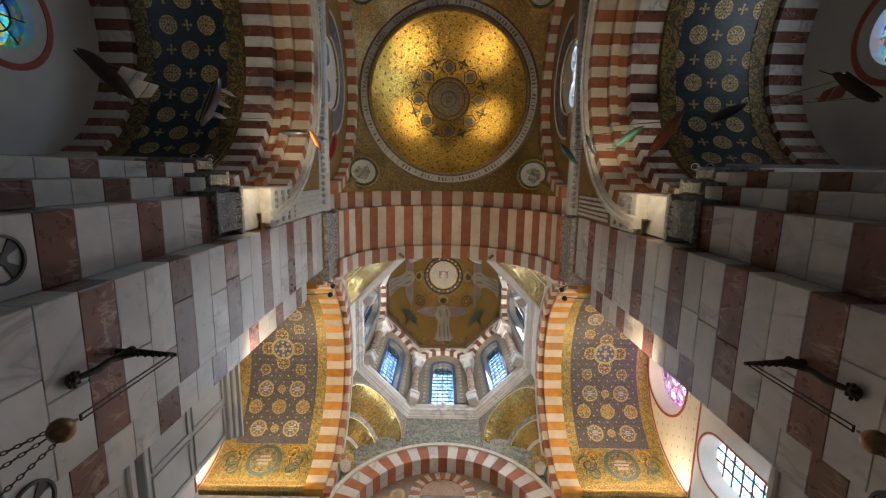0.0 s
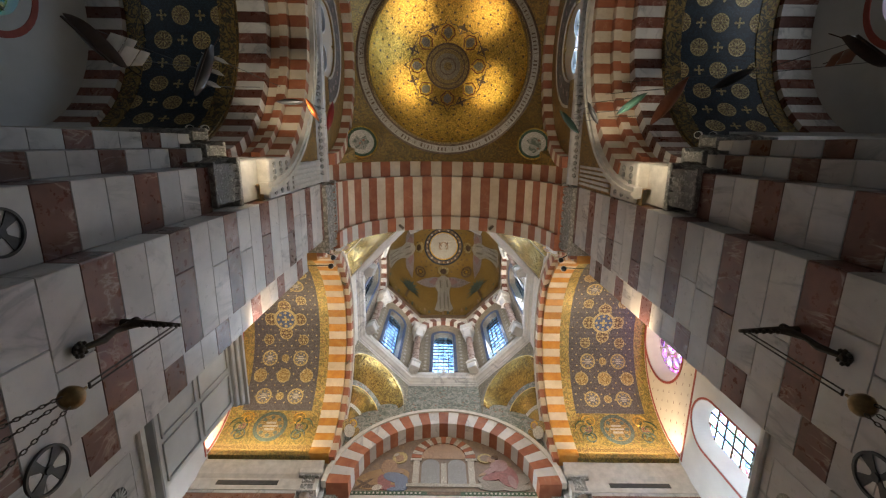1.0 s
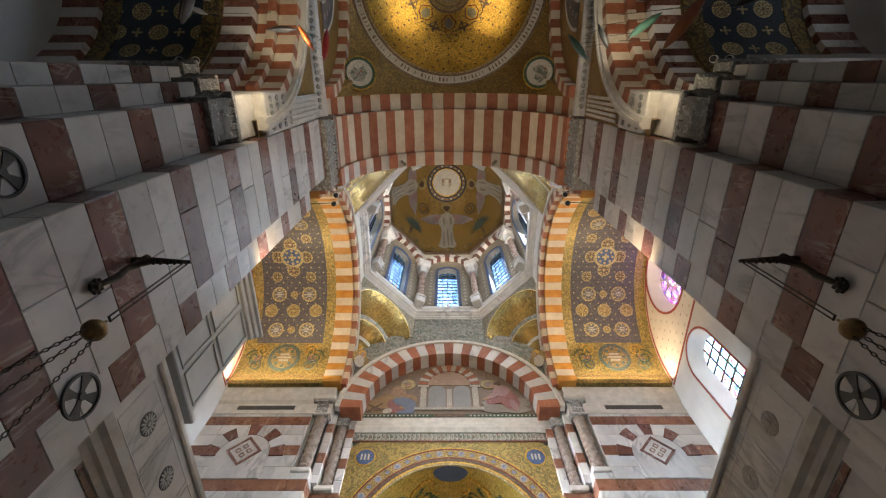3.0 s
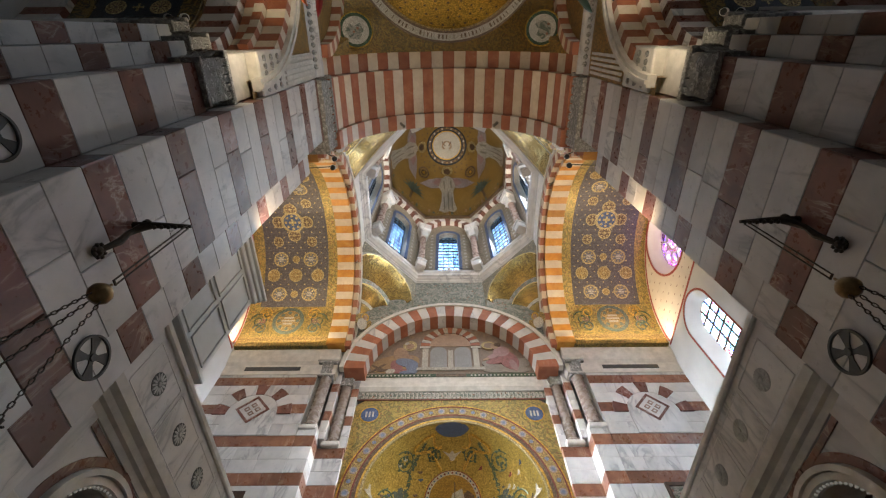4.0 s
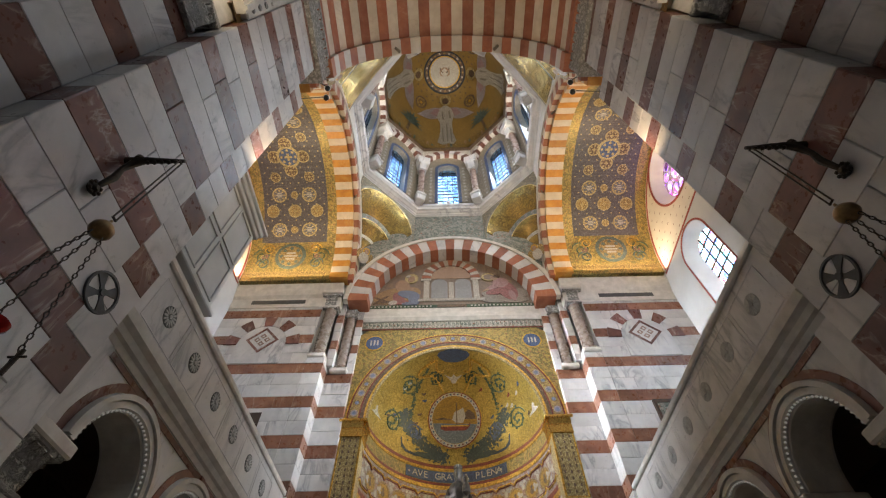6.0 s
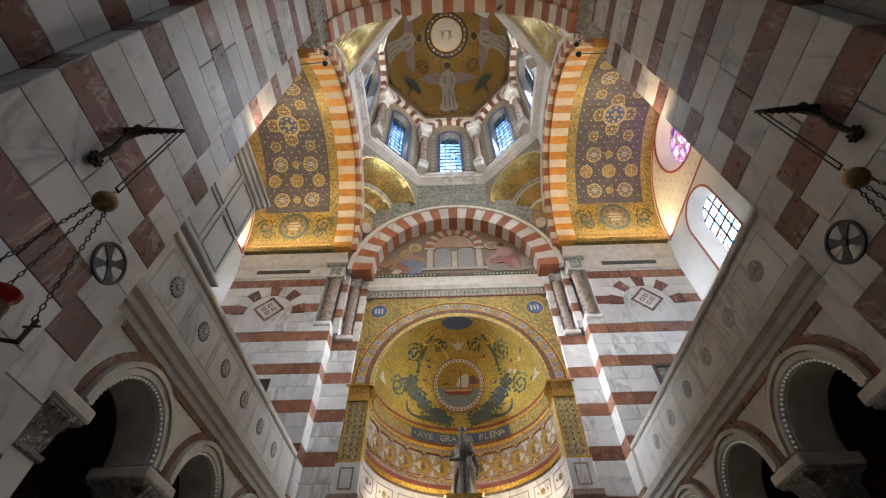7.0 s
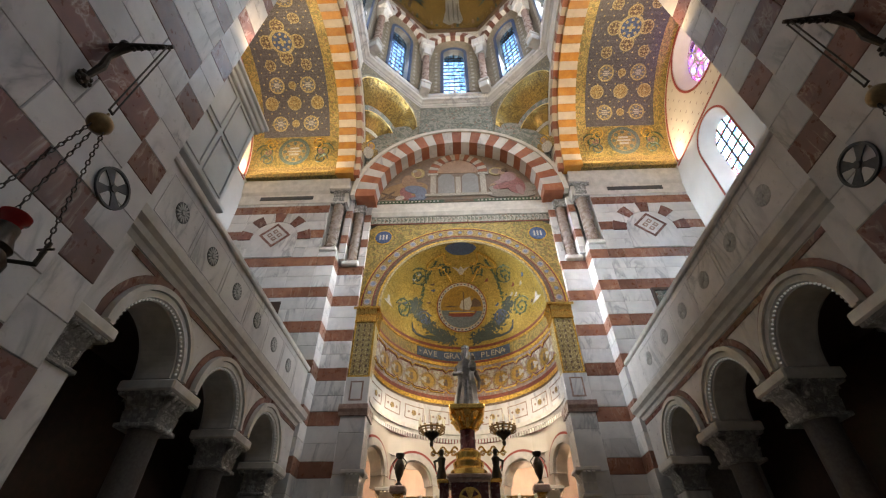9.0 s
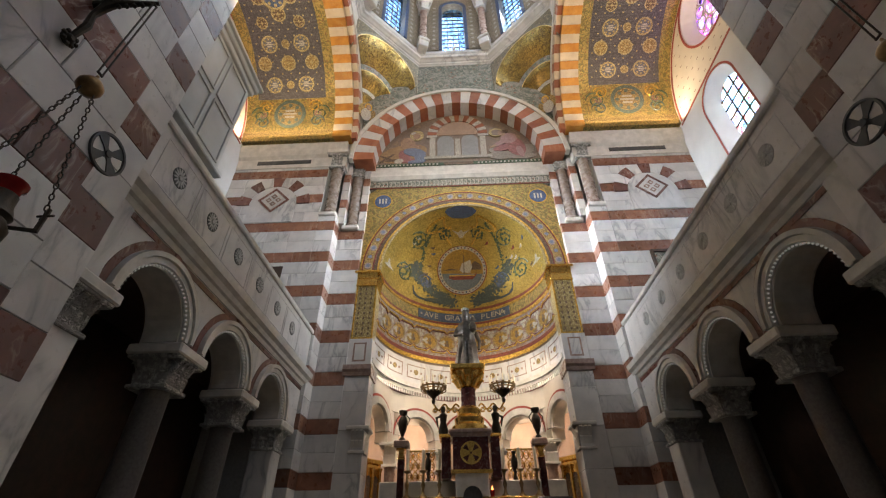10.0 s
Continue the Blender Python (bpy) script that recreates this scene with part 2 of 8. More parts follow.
WINDOWMOSAIC = mosaic("misty_grey_mosaic", (0.40, 0.41, 0.42), (0.26, 0.26, 0.26), 0.025, 0.05, 0.45, 0.25)
PEACOCK = mosaic("peacock_blue_mosaic", (0.05, 0.075, 0.12), (0.02, 0.03, 0.05), 0.025, 0.15, 0.35)
PALMDARK = mosaic("dark_sea_green_mosaic", (0.085, 0.115, 0.10), (0.04, 0.05, 0.045), 0.025, 0.15, 0.35)
AMBER = mosaic("amber_gold_mosaic", (0.56, 0.33, 0.06), (0.24, 0.14, 0.03), 0.024, 0.4, 0.36, 0.35)
TYMWARM = mosaic("ochre_scene_mosaic", (0.46, 0.30, 0.15), (0.28, 0.18, 0.1), 0.025, 0.05, 0.45, 0.3)
AZUREPALE = mosaic("soft_blue_mosaic", (0.27, 0.33, 0.47), (0.14, 0.17, 0.25), 0.025, 0.05, 0.45, 0.4)
ROSEPALE = mosaic("pale_rose_mosaic", (0.55, 0.36, 0.36), (0.3, 0.18, 0.18), 0.025, 0.05, 0.45, 0.4)
PINKMOSAIC = mosaic("rose_mosaic", (0.46, 0.20, 0.20), (0.2, 0.08, 0.08), 0.025, 0.05, 0.45)
FLESH = mosaic("buff_mosaic", (0.55, 0.38, 0.25), (0.25, 0.15, 0.1), 0.02, 0.05, 0.45)
BRONZE = plain("dark_bronze", (0.055, 0.045, 0.035), 0.42, 0.8, 0.4, 14.0, 0.3)
GREYIRON = plain("grey_painted_iron", (0.075, 0.08, 0.082), 0.5, 0.4, 0.3, 14.0, 0.3)
BRASS = plain("aged_brass", (0.27, 0.185, 0.09), 0.34, 0.95, 0.4, 14.0, 0.2)
GILT = plain("gilt_bronze", (0.86, 0.56, 0.16), 0.27, 0.95, 0.35, 18.0, 0.5, 45.0)
SILVER = plain("tarnished_silver", (0.10, 0.092, 0.085), 0.42, 0.8, 0.6, 9.0, 0.3)
PORPHYRY = marble("porphyry", (0.10, 0.03, 0.03), (0.055, 0.018, 0.02), (0.3, 0.2, 0.18), 0.2, 8.0, 0.01, 0.1, 0.4)
GREYGRANITE = plain("grey_granite", (0.15, 0.135, 0.125), 0.3, 0, 0.3, 30.0, 0.05)
BROWNMARBLE = marble("brown_marble", (0.36, 0.25, 0.21), (0.25, 0.17, 0.14), (0.45, 0.38, 0.33), 0.25, 5.0, 0.012, 0.1, 0.4)
DUNMARBLE = marble("dun_marble", (0.25, 0.20, 0.165), (0.17, 0.135, 0.11), (0.36, 0.3, 0.26), 0.25, 5.0, 0.012, 0.1, 0.4)
PANEL = plain("grey_painted_wood", (0.47, 0.48, 0.47), 0.55, 0, 0.12, 2.0, 0.1)
REDPAINT = plain("red_painted_line", (0.34, 0.07, 0.05), 0.6, 0, 0.2, 6.0, 0.1)
# Real dark wood, and also shade painted under the galleries and in an opening.
WOODSHADE = plain("dark_wood_and_shade", (0.05, 0.026, 0.016), 0.4, 0, 0.4, 8.0, 0.2)
WOODRED = plain("reddish_wood", (0.20, 0.07, 0.035), 0.45, 0, 0.3, 8.0, 0.2)
SAILCLOTH = plain("yellowed_sailcloth", (0.52, 0.46, 0.38), 0.8, 0, 0.15, 4.0, 0.2)
GREENPAINT = plain("green_hull_paint", (0.045, 0.10, 0.075), 0.4, 0, 0.25, 8.0, 0.1)
REDHULL = plain("red_hull_paint", (0.34, 0.03, 0.03), 0.35, 0, 0.2, 8.0, 0.1)
ORANGEHULL = plain("orange_hull_paint", (0.55, 0.13, 0.03), 0.35, 0, 0.2, 8.0, 0.1)
BLACKHULL = plain("black_hull_paint", (0.02, 0.02, 0.022), 0.35, 0, 0.2, 8.0, 0.1)
STEELWHITE = plain("white_enamel", (0.75, 0.75, 0.73), 0.35, 0.1, 0.06, 8.0, 0.02)
BLACK = plain("black_plastic", (0.018, 0.018, 0.018), 0.35, 0, 0.2, 8.0, 0.05)
REDGLASS = plain("red_lamp_glass", (0.30, 0.012, 0.012), 0.12, 0, 0.3, 8.0, 0.02)
CANDLE = plain("ivory_wax", (0.72, 0.66, 0.52), 0.5, 0, 0.06, 8.0, 0.05)
FLOORSTONE = marble("floor_stone", (0.44, 0.41, 0.37), (0.34, 0.31, 0.28), (0.25, 0.22, 0.2), 0.3)


def glowing(name, color, strength):
    mat, nt, b = material(name)
    b.inputs["Base Color"].default_value = (*color, 1)
    b.inputs["Emission Color"].default_value = (*color, 1)
    b.inputs["Emission Strength"].default_value = strength
    return mat


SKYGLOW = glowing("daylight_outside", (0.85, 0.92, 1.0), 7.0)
DIMSKY = glowing("dim_daylight_outside", (0.72, 0.86, 1.0), 4.2)
# Sky glow turned down behind west windows so the east piers stay dark.
LOWEREDSKY = glowing("lowered_daylight_outside", (0.72, 0.82, 1.0), 0.9)
# The bulbs are unlit; this faint glow puts in their pale highlights.
BULBGLOW = glowing("bulb_highlight_glow", (1.0, 0.93, 0.82), 0.13)
BULBGLOW.node_tree.nodes["Principled BSDF"].inputs["Base Color"].default_value = (0.16, 0.15, 0.14, 1)
SPOTGLOW = glowing("lit_lamp_face", (1.0, 0.92, 0.8), 9.0)
FLAME = glowing("candle_flame_glow", (1.0, 0.25, 0.06), 6.0)


def glass(name, colors, scale):
    """Leaded coloured glass: tinted, see-through, with a faint gloss."""
    mat, nt, b = material(name)
    out = nt.nodes["Material Output"]
    nt.nodes.remove(b)
    co = spot_coords(nt)
    v = node(nt, "ShaderNodeTexVoronoi", Scale=scale)
    nt.links.new(co, v.inputs["Vector"])
    sep = nt.nodes.new("ShaderNodeSeparateColor")
    nt.links.new(v.outputs["Color"], sep.inputs[0])
    tint = ramp(nt, sep.outputs[0], [(i / max(1, len(colors) - 1), c) for i, c in enumerate(colors)])
    tr = nt.nodes.new("ShaderNodeBsdfTransparent")
    gl = node(nt, "ShaderNodeBsdfGlossy", Roughness=0.12)
    mix = nt.nodes.new("ShaderNodeMixShader")
    mix.inputs[0].default_value = 0.08
    nt.links.new(tint, tr.inputs[0])
    nt.links.new(tr.outputs[0], mix.inputs[1])
    nt.links.new(gl.outputs[0], mix.inputs[2])
    nt.links.new(mix.outputs[0], out.inputs[0])
    return mat


DRUMGLASS = glass("pale_blue_glass", [(0.14, 0.24, 0.42), (0.26, 0.42, 0.62), (0.55, 0.72, 0.9)], 9.0)
STAINED = glass("stained_glass", [(0.15, 0.25, 0.65), (0.75, 0.80, 0.85), (0.30, 0.62, 0.70), (0.72, 0.70, 0.55), (0.55, 0.10, 0.16), (0.80, 0.85, 0.9)], 7.0)
VIOLETGLASS = glass("violet_stained_glass", [(0.22, 0.10, 0.50), (0.60, 0.45, 0.80), (0.45, 0.10, 0.30), (0.85, 0.80, 0.95)], 8.0)
TEALGLASS = glass("teal_stained_glass", [(0.05, 0.20, 0.40), (0.10, 0.40, 0.38), (0.35, 0.30, 0.1), (0.10, 0.12, 0.40)], 12.0)


# ---- helpers of this file ----
def finish(bm, name, mat, smooth=False):
    me = bpy.data.meshes.new(name)
    bmesh.ops.recalc_face_normals(bm, faces=bm.faces)
    bm.to_mesh(me)
    bm.free()
    if mat:
        me.materials.append(mat)
    if smooth:
        me.shade_smooth()
        me.set_sharp_from_angle(angle=radians(40))
    return me


def thing(name, label, category, loc=(0, 0, 0), group="", kind=""):
    ob = new(name)
    ob.location = loc
    ob.empty_display_size = 0.1
    return tagged(ob, label, category, group, kind)


def part(name, bm, mat, parent=None, label="", smooth=False, kind=""):
    """Links a bmesh, given in world metres, as one mesh object under its thing or part."""
    me = finish(bm, name, mat, smooth)
    ob = new(name, me)
    if parent is not None:
        ob.parent = parent
        ob.matrix_parent_inverse = place(parent).inverted()
    return tagged(ob, label, kind=kind)


def place(ob):
    m = ob.matrix_basis.copy()
    while ob.parent is not None:
        m = ob.parent.matrix_basis @ ob.matrix_parent_inverse @ m
        ob = ob.parent
    return m


def shared(name, me, parent, m, label=""):
    """A piece on shared mesh data at the world pose m."""
    ob = new(name, me)
    ob.parent = parent
    ob.matrix_parent_inverse = place(parent).inverted()
    ob.matrix_basis = m
    return tagged(ob, label)


def box(bm, x0, x1, y0, y1, z0, z1, bevel=0.0):
    m = Matrix.Translation(((x0 + x1) / 2, (y0 + y1) / 2, (z0 + z1) / 2)) @ Matrix.Diagonal((abs(x1 - x0), abs(y1 - y0), abs(z1 - z0), 1))
    r = bmesh.ops.create_cube(bm, size=1, matrix=m)
    if bevel:
        es = list({e for v in r["verts"] for e in v.link_edges})
        bmesh.ops.bevel(bm, geom=es, offset=bevel, segments=1, affect="EDGES")
    return bm


def boxed(*a, bevel=0.0):
    return box(bmesh.new(), *a, bevel=bevel)


def lathe(bm, profile, centre=(0, 0, 0), n=20, axis="z", turn=None):
    """Turns (radius, height) pairs about an upright axis."""
    m = Matrix.Translation(centre)
    if turn is not None:
        m = m @ turn
    rings = []
    for r, h in profile:
        rings.append([bm.verts.new(m @ Vector((r * math.cos(2 * math.pi * i / n), r * math.sin(2 * math.pi * i / n), h))) for i in range(n)])
    for a, b in zip(rings, rings[1:]):
        for i in range(n):
            bm.faces.new((a[i], a[(i + 1) % n], b[(i + 1) % n], b[i]))
    bm.faces.new(rings[0][::-1])
    bm.faces.new(rings[-1])
    return bm


def tube(bm, pts, r, n=8):
    """A round bar along a line of points; r may be one radius or one for each point."""
    pts = [Vector(q) for q in pts]
    rs = r if isinstance(r, (list, tuple)) else [r] * len(pts)
    rings = []
    for i, q in enumerate(pts):
        d = (pts[min(i + 1, len(pts) - 1)] - pts[max(i - 1, 0)]).normalized()
        u = d.orthogonal().normalized() if i == 0 else (u - d * u.dot(d)).normalized()
        v = d.cross(u)
        rings.append([bm.verts.new(q + rs[i] * (u * math.cos(2 * math.pi * k / n) + v * math.sin(2 * math.pi * k / n))) for k in range(n)])
    for a, b in zip(rings, rings[1:]):
        for k in range(n):
            bm.faces.new((a[k], a[(k + 1) % n], b[(k + 1) % n], b[k]))
    bm.faces.new(rings[0][::-1])
    bm.faces.new(rings[-1])
    return bm


def grid_sheet(bm, f, nu, nv, thick=None, rim=True):
    """A sheet f(u, v), u and v from 0 to 1; thick(u, v) gives the matching back side."""
    def lay(g):
        return [[bm.verts.new(g(i / nu, j / nv)) for j in range(nv + 1)] for i in range(nu + 1)]
    a = lay(f)
    for i in range(nu):
        for j in range(nv):
            bm.faces.new((a[i][j], a[i + 1][j], a[i + 1][j + 1], a[i][j + 1]))
    if thick:
        b = lay(thick)
        for i in range(nu):
            for j in range(nv):
                bm.faces.new((b[i][j], b[i][j + 1], b[i + 1][j + 1], b[i + 1][j]))
        if not rim:
            return bm
        for i in range(nu):
            bm.faces.new((a[i][0], b[i][0], b[i + 1][0], a[i + 1][0]))
            bm.faces.new((a[i][nv], a[i + 1][nv], b[i + 1][nv], b[i][nv]))
        for j in range(nv):
            bm.faces.new((a[0][j], a[0][j + 1], b[0][j + 1], b[0][j]))
            bm.faces.new((a[nu][j], b[nu][j], b[nu][j + 1], a[nu][j + 1]))
    return bm


def arch_ring(bm, frame_m, r0, r1, d0, d1, a0=0.0, a1=180.0, n=32):
    """Part of a round arch, in a frame with x along the span, y through the wall and z up."""
    def pt(a, r, d):
        return frame_m @ Vector((r * math.cos(a), d, r * math.sin(a)))
    angs = [radians(a0 + (a1 - a0) * i / n) for i in range(n + 1)]
    rows = [[bm.verts.new(pt(a, r, d)) for r, d in ((r0, d0), (r1, d0), (r1, d1), (r0, d1))] for a in angs]
    for p0, p1 in zip(rows, rows[1:]):
        for k in range(4):
            bm.faces.new((p0[k], p0[(k + 1) % 4], p1[(k + 1) % 4], p1[k]))
    bm.faces.new(rows[0][::-1])
    bm.faces.new(rows[-1])
    return bm


def voussoirs(parent, frame_m, r0, r1, d0, d1, count, mats, a0=0.0, a1=180.0, gap=0.006, name="voussoir"):
    """Wedge stones round an arch, in turn of the given materials, each an object on a shared mesh."""
    step = (a1 - a0) / count
    g = math.degrees(gap / r0)
    meshes = []
    for mat in mats:
        bm = arch_ring(bmesh.new(), Matrix.Identity(4), r0, r1, d0, d1, -step / 2 + g / 2, step / 2 - g / 2, 2)
        meshes.append(finish(bm, name, mat))
    for i in range(count):
        a = a0 + step * (i + 0.5)
        m = frame_m @ Matrix.Rotation(radians(-a), 4, "Y")
        shared(name, meshes[i % len(mats)], parent, m)


def wall_with_arch(bm, frame_m, half, r, spring, z0, z1, d0, d1, n=24):
    """A wall from -half to half, z0 to z1, with a round-headed opening of radius r from z0 up; frame's z 0 is the ground."""
    def pt(x, d, z):
        return frame_m @ Vector((x, d, z))
    prof = [(-r, z0)] if spring > z0 else []
    prof += [(-r * math.cos(math.pi * i / n), spring + r * math.sin(math.pi * i / n)) for i in range(n + 1)]
    if spring > z0:
        prof.append((r, z0))
    out = []
    for x, z in prof:
        k = max(abs(x) / half, max(z - spring, 0) / max(z1 - spring, 1e-6), 1e-6)
        if z <= spring:
            out.append((math.copysign(half, x), z))
        else:
            out.append((x / k, spring + (z - spring) / k))
    for d, flip in ((d0, False), (d1, True)):
        for (a, b), (c, e) in zip(zip(prof, prof[1:]), zip(out, out[1:])):
            bm.faces.new([bm.verts.new(pt(x, d, z)) for x, z in (a, b, e, c)])
    for line in (prof, out):
        for a, b in zip(line, line[1:]):
            bm.faces.new([bm.verts.new(pt(*q)) for q in ((a[0], d0, a[1]), (b[0], d0, b[1]), (b[0], d1, b[1]), (a[0], d1, a[1]))])
    # the two upper corners
    bmesh.ops.remove_doubles(bm, verts=bm.verts, dist=1e-5)
    return bm


def cube_mesh(name, mat, bevel=0.012):
    """A unit block with softened edges, to be scaled from piece to piece."""
    bm = bmesh.new()
    bmesh.ops.create_cube(bm, size=1)
    bmesh.ops.bevel(bm, geom=list(bm.edges), offset=bevel, segments=1, affect="EDGES")
    return finish(bm, name, mat)


BLOCKS = {m.name: cube_mesh("block", m) for m in (WHITE, RED, CHOIRRED, CREAM, RUST, LIMESTONE)}


def block(parent, mat, x0, x1, y0, y1, z0, z1, name="block"):
    m = Matrix.Translation(((x0 + x1) / 2, (y0 + y1) / 2, (z0 + z1) / 2)) @ Matrix.Diagonal((abs(x1 - x0), abs(y1 - y0), abs(z1 - z0), 1))
    return shared(name, BLOCKS[mat.name], parent, m)


rng = random.Random(7)


def courses(parent, x0, x1, y0, y1, z0, z1, base, period, red_h, whites=2, split=None, red=RED, white=WHITE):
    """Striped masonry: a red course, then white ones; each course whole, or cut along y or x at a joint that varies."""
    lines = []
    k = math.floor((z0 - base) / period) - 1
    while base + k * period < z1:
        b = base + k * period
        lines.append((b, b + red_h, red))
        h = (period - red_h) / whites
        for i in range(whites):
            lines.append((b + red_h + i * h, b + red_h + (i + 1) * h, white))
        k += 1
    j = 0.005
    for n, (a, b, mat) in enumerate(lines):
        a, b = max(a, z0), min(b, z1)
        if b - a < 0.05:
            continue
        if split == "y" and (n % 2 or rng.random() < 0.4):
            c = y0 + (y1 - y0) * rng.uniform(0.32, 0.68)
            block(parent, mat, x0, x1, y0, c - j / 2, a + j / 2, b - j / 2)
            block(parent, mat, x0, x1, c + j / 2, y1, a + j / 2, b - j / 2)
        elif split == "x" and (n % 2 or rng.random() < 0.5):
            c = x0 + (x1 - x0) * rng.uniform(0.3, 0.7)
            block(parent, mat, x0, c - j / 2, y0, y1, a + j / 2, b - j / 2)
            block(parent, mat, c + j / 2, x1, y0, y1, a + j / 2, b - j / 2)
        else:
            block(parent, mat, x0, x1, y0, y1, a + j / 2, b - j / 2)


def structure(name, bm, mat, label, category="wall", smooth=False):
    return tagged(part(name, bm, mat, None, label, smooth), label, category, kind="structure")


def side_frame(s, y, z, x=0.0):
    """A frame for arches across the nave's side: its x runs along the nave, its y outwards."""
    return Matrix.Translation((s * x, y, z)) @ Matrix(((0, s, 0, 0), (1, 0, 0, 0), (0, 0, 1, 0), (0, 0, 0, 1)))


def front_frame(x, y, z):
    return Matrix.Translation((x, y, z))


def disc(bm, m, r, h=0.012, n=20, r_in=0.0):
    """A flat disc or ring, h thick along the frame's z."""
    ro = [[bm.verts.new(m @ Vector((q * math.cos(2 * math.pi * i / n), q * math.sin(2 * math.pi * i / n), z))) for i in range(n)] for q, z in ((r, 0), (r, h))]
    for i in range(n):
        bm.faces.new((ro[0][i], ro[0][(i + 1) % n], ro[1][(i + 1) % n], ro[1][i]))
    if r_in:
        ri = [[bm.verts.new(m @ Vector((r_in * math.cos(2 * math.pi * i / n), r_in * math.sin(2 * math.pi * i / n), z))) for i in range(n)] for z in (0, h)]
        for i in range(n):
            k = (i + 1) % n
            bm.faces.new((ri[0][k], ri[0][i], ri[1][i], ri[1][k]))
            bm.faces.new((ro[1][i], ro[1][k], ri[1][k], ri[1][i]))
            bm.faces.new((ro[0][k], ro[0][i], ri[0][i], ri[0][k]))
    else:
        bm.faces.new(ro[1])
        bm.faces.new(ro[0][::-1])
    return bm


def facing(at, normal, up=(0, 0, 1)):
    """A frame at a place whose z is the given normal and whose y is as near as can be to up."""
    z = Vector(normal).normalized()
    x = Vector(up).cross(z).normalized()
    y = z.cross(x)
    return Matrix.Translation(at) @ Matrix((x, y, z)).transposed().to_4x4()


# ---- the large structure ----
YB, YC, A = -2.7, 6.33, 3.5      # middle of the nave bay, middle of the crossing, half its width
structure("floor", boxed(-9, 9, -13.5, 15, -0.2, 0), FLOORSTONE, "worn pale stone church floor", "floor")
# Unseen shell added round the building to keep stray light out.
for n, b in enumerate(((-9.2, -8.8, -14, 15.4, -0.2, 30), (8.8, 9.2, -14, 15.4, -0.2, 30), (-8.8, 8.8, -14, -13.5, -0.2, 30), (-8.8, 8.8, 15, 15.4, -0.2, 30))):
    structure("wall_%s" % ("west", "east", "south", "north")[n], boxed(*b), GREYPLASTER, "unseen shell wall added to close the building against light leaks", "wall")
structure("ceiling", boxed(-9.2, 9.2, -14, 15.4, 30, 30.3), GREYPLASTER, "unseen shell roof added above the vaults against light leaks", "ceiling")
structure("ceiling_nave", boxed(-4, 4, -13.5, -6.2, 17.0, 17.3), GREYPLASTER, "unseen plain slab added to close the nave over the entrance bay", "ceiling")


def wall_round_hole(bm, frame_m, u0, u1, v0, v1, cu, cv, r, d0, d1, n=40):
    """A wall in the frame's x and z with a round hole at (cu, cv)."""
    def edge(a):
        c, s = math.cos(a), math.sin(a)
        k = min((u1 - cu) / c if c > 1e-9 else 1e9, (u0 - cu) / c if c < -1e-9 else 1e9, (v1 - cv) / s if s > 1e-9 else 1e9, (v0 - cv) / s if s < -1e-9 else 1e9)
        return cu + c * k, cv + s * k
    angs = sorted([2 * math.pi * i / n for i in range(n)] + [math.atan2(v - cv, u - cu) % (2 * math.pi) for u in (u0, u1) for v in (v0, v1)])
    rows = []
    for a in angs:
        e = edge(a)
        h = (cu + r * math.cos(a), cv + r * math.sin(a))
        rows.append([bm.verts.new(frame_m @ Vector((q[0], d, q[1]))) for q, d in ((h, d0), (e, d0), (e, d1), (h, d1))])
    for i in range(len(rows)):
        p0, p1 = rows[i], rows[(i + 1) % len(rows)]
        for k in range(4):
            bm.faces.new((p0[k], p0[(k + 1) % 4], p1[(k + 1) % 4], p1[k]))
    return bm


def moulding(bm, profile, y0, y1, s):
    """A string course along y: profile in (distance from the axis, height), mirrored by s."""
    a = [bm.verts.new((s * x, y0, z)) for x, z in profile]
    b = [bm.verts.new((s * x, y1, z)) for x, z in profile]
    n = len(profile)
    for i in range(n):
        bm.faces.new((a[i], a[(i + 1) % n], b[(i + 1) % n], b[i]))
    bm.faces.new(a)
    bm.faces.new(b[::-1])
    return bm


def cross_moulding(bm, profile, x0, x1):
    """A string course along x: profile in (y, height)."""
    a = [bm.verts.new((x0, y, z)) for y, z in profile]
    b = [bm.verts.new((x1, y, z)) for y, z in profile]
    n = len(profile)
    for i in range(n):
        bm.faces.new((a[i], a[(i + 1) % n], b[(i + 1) % n], b[i]))
    bm.faces.new(a)
    bm.faces.new(b[::-1])
    return bm


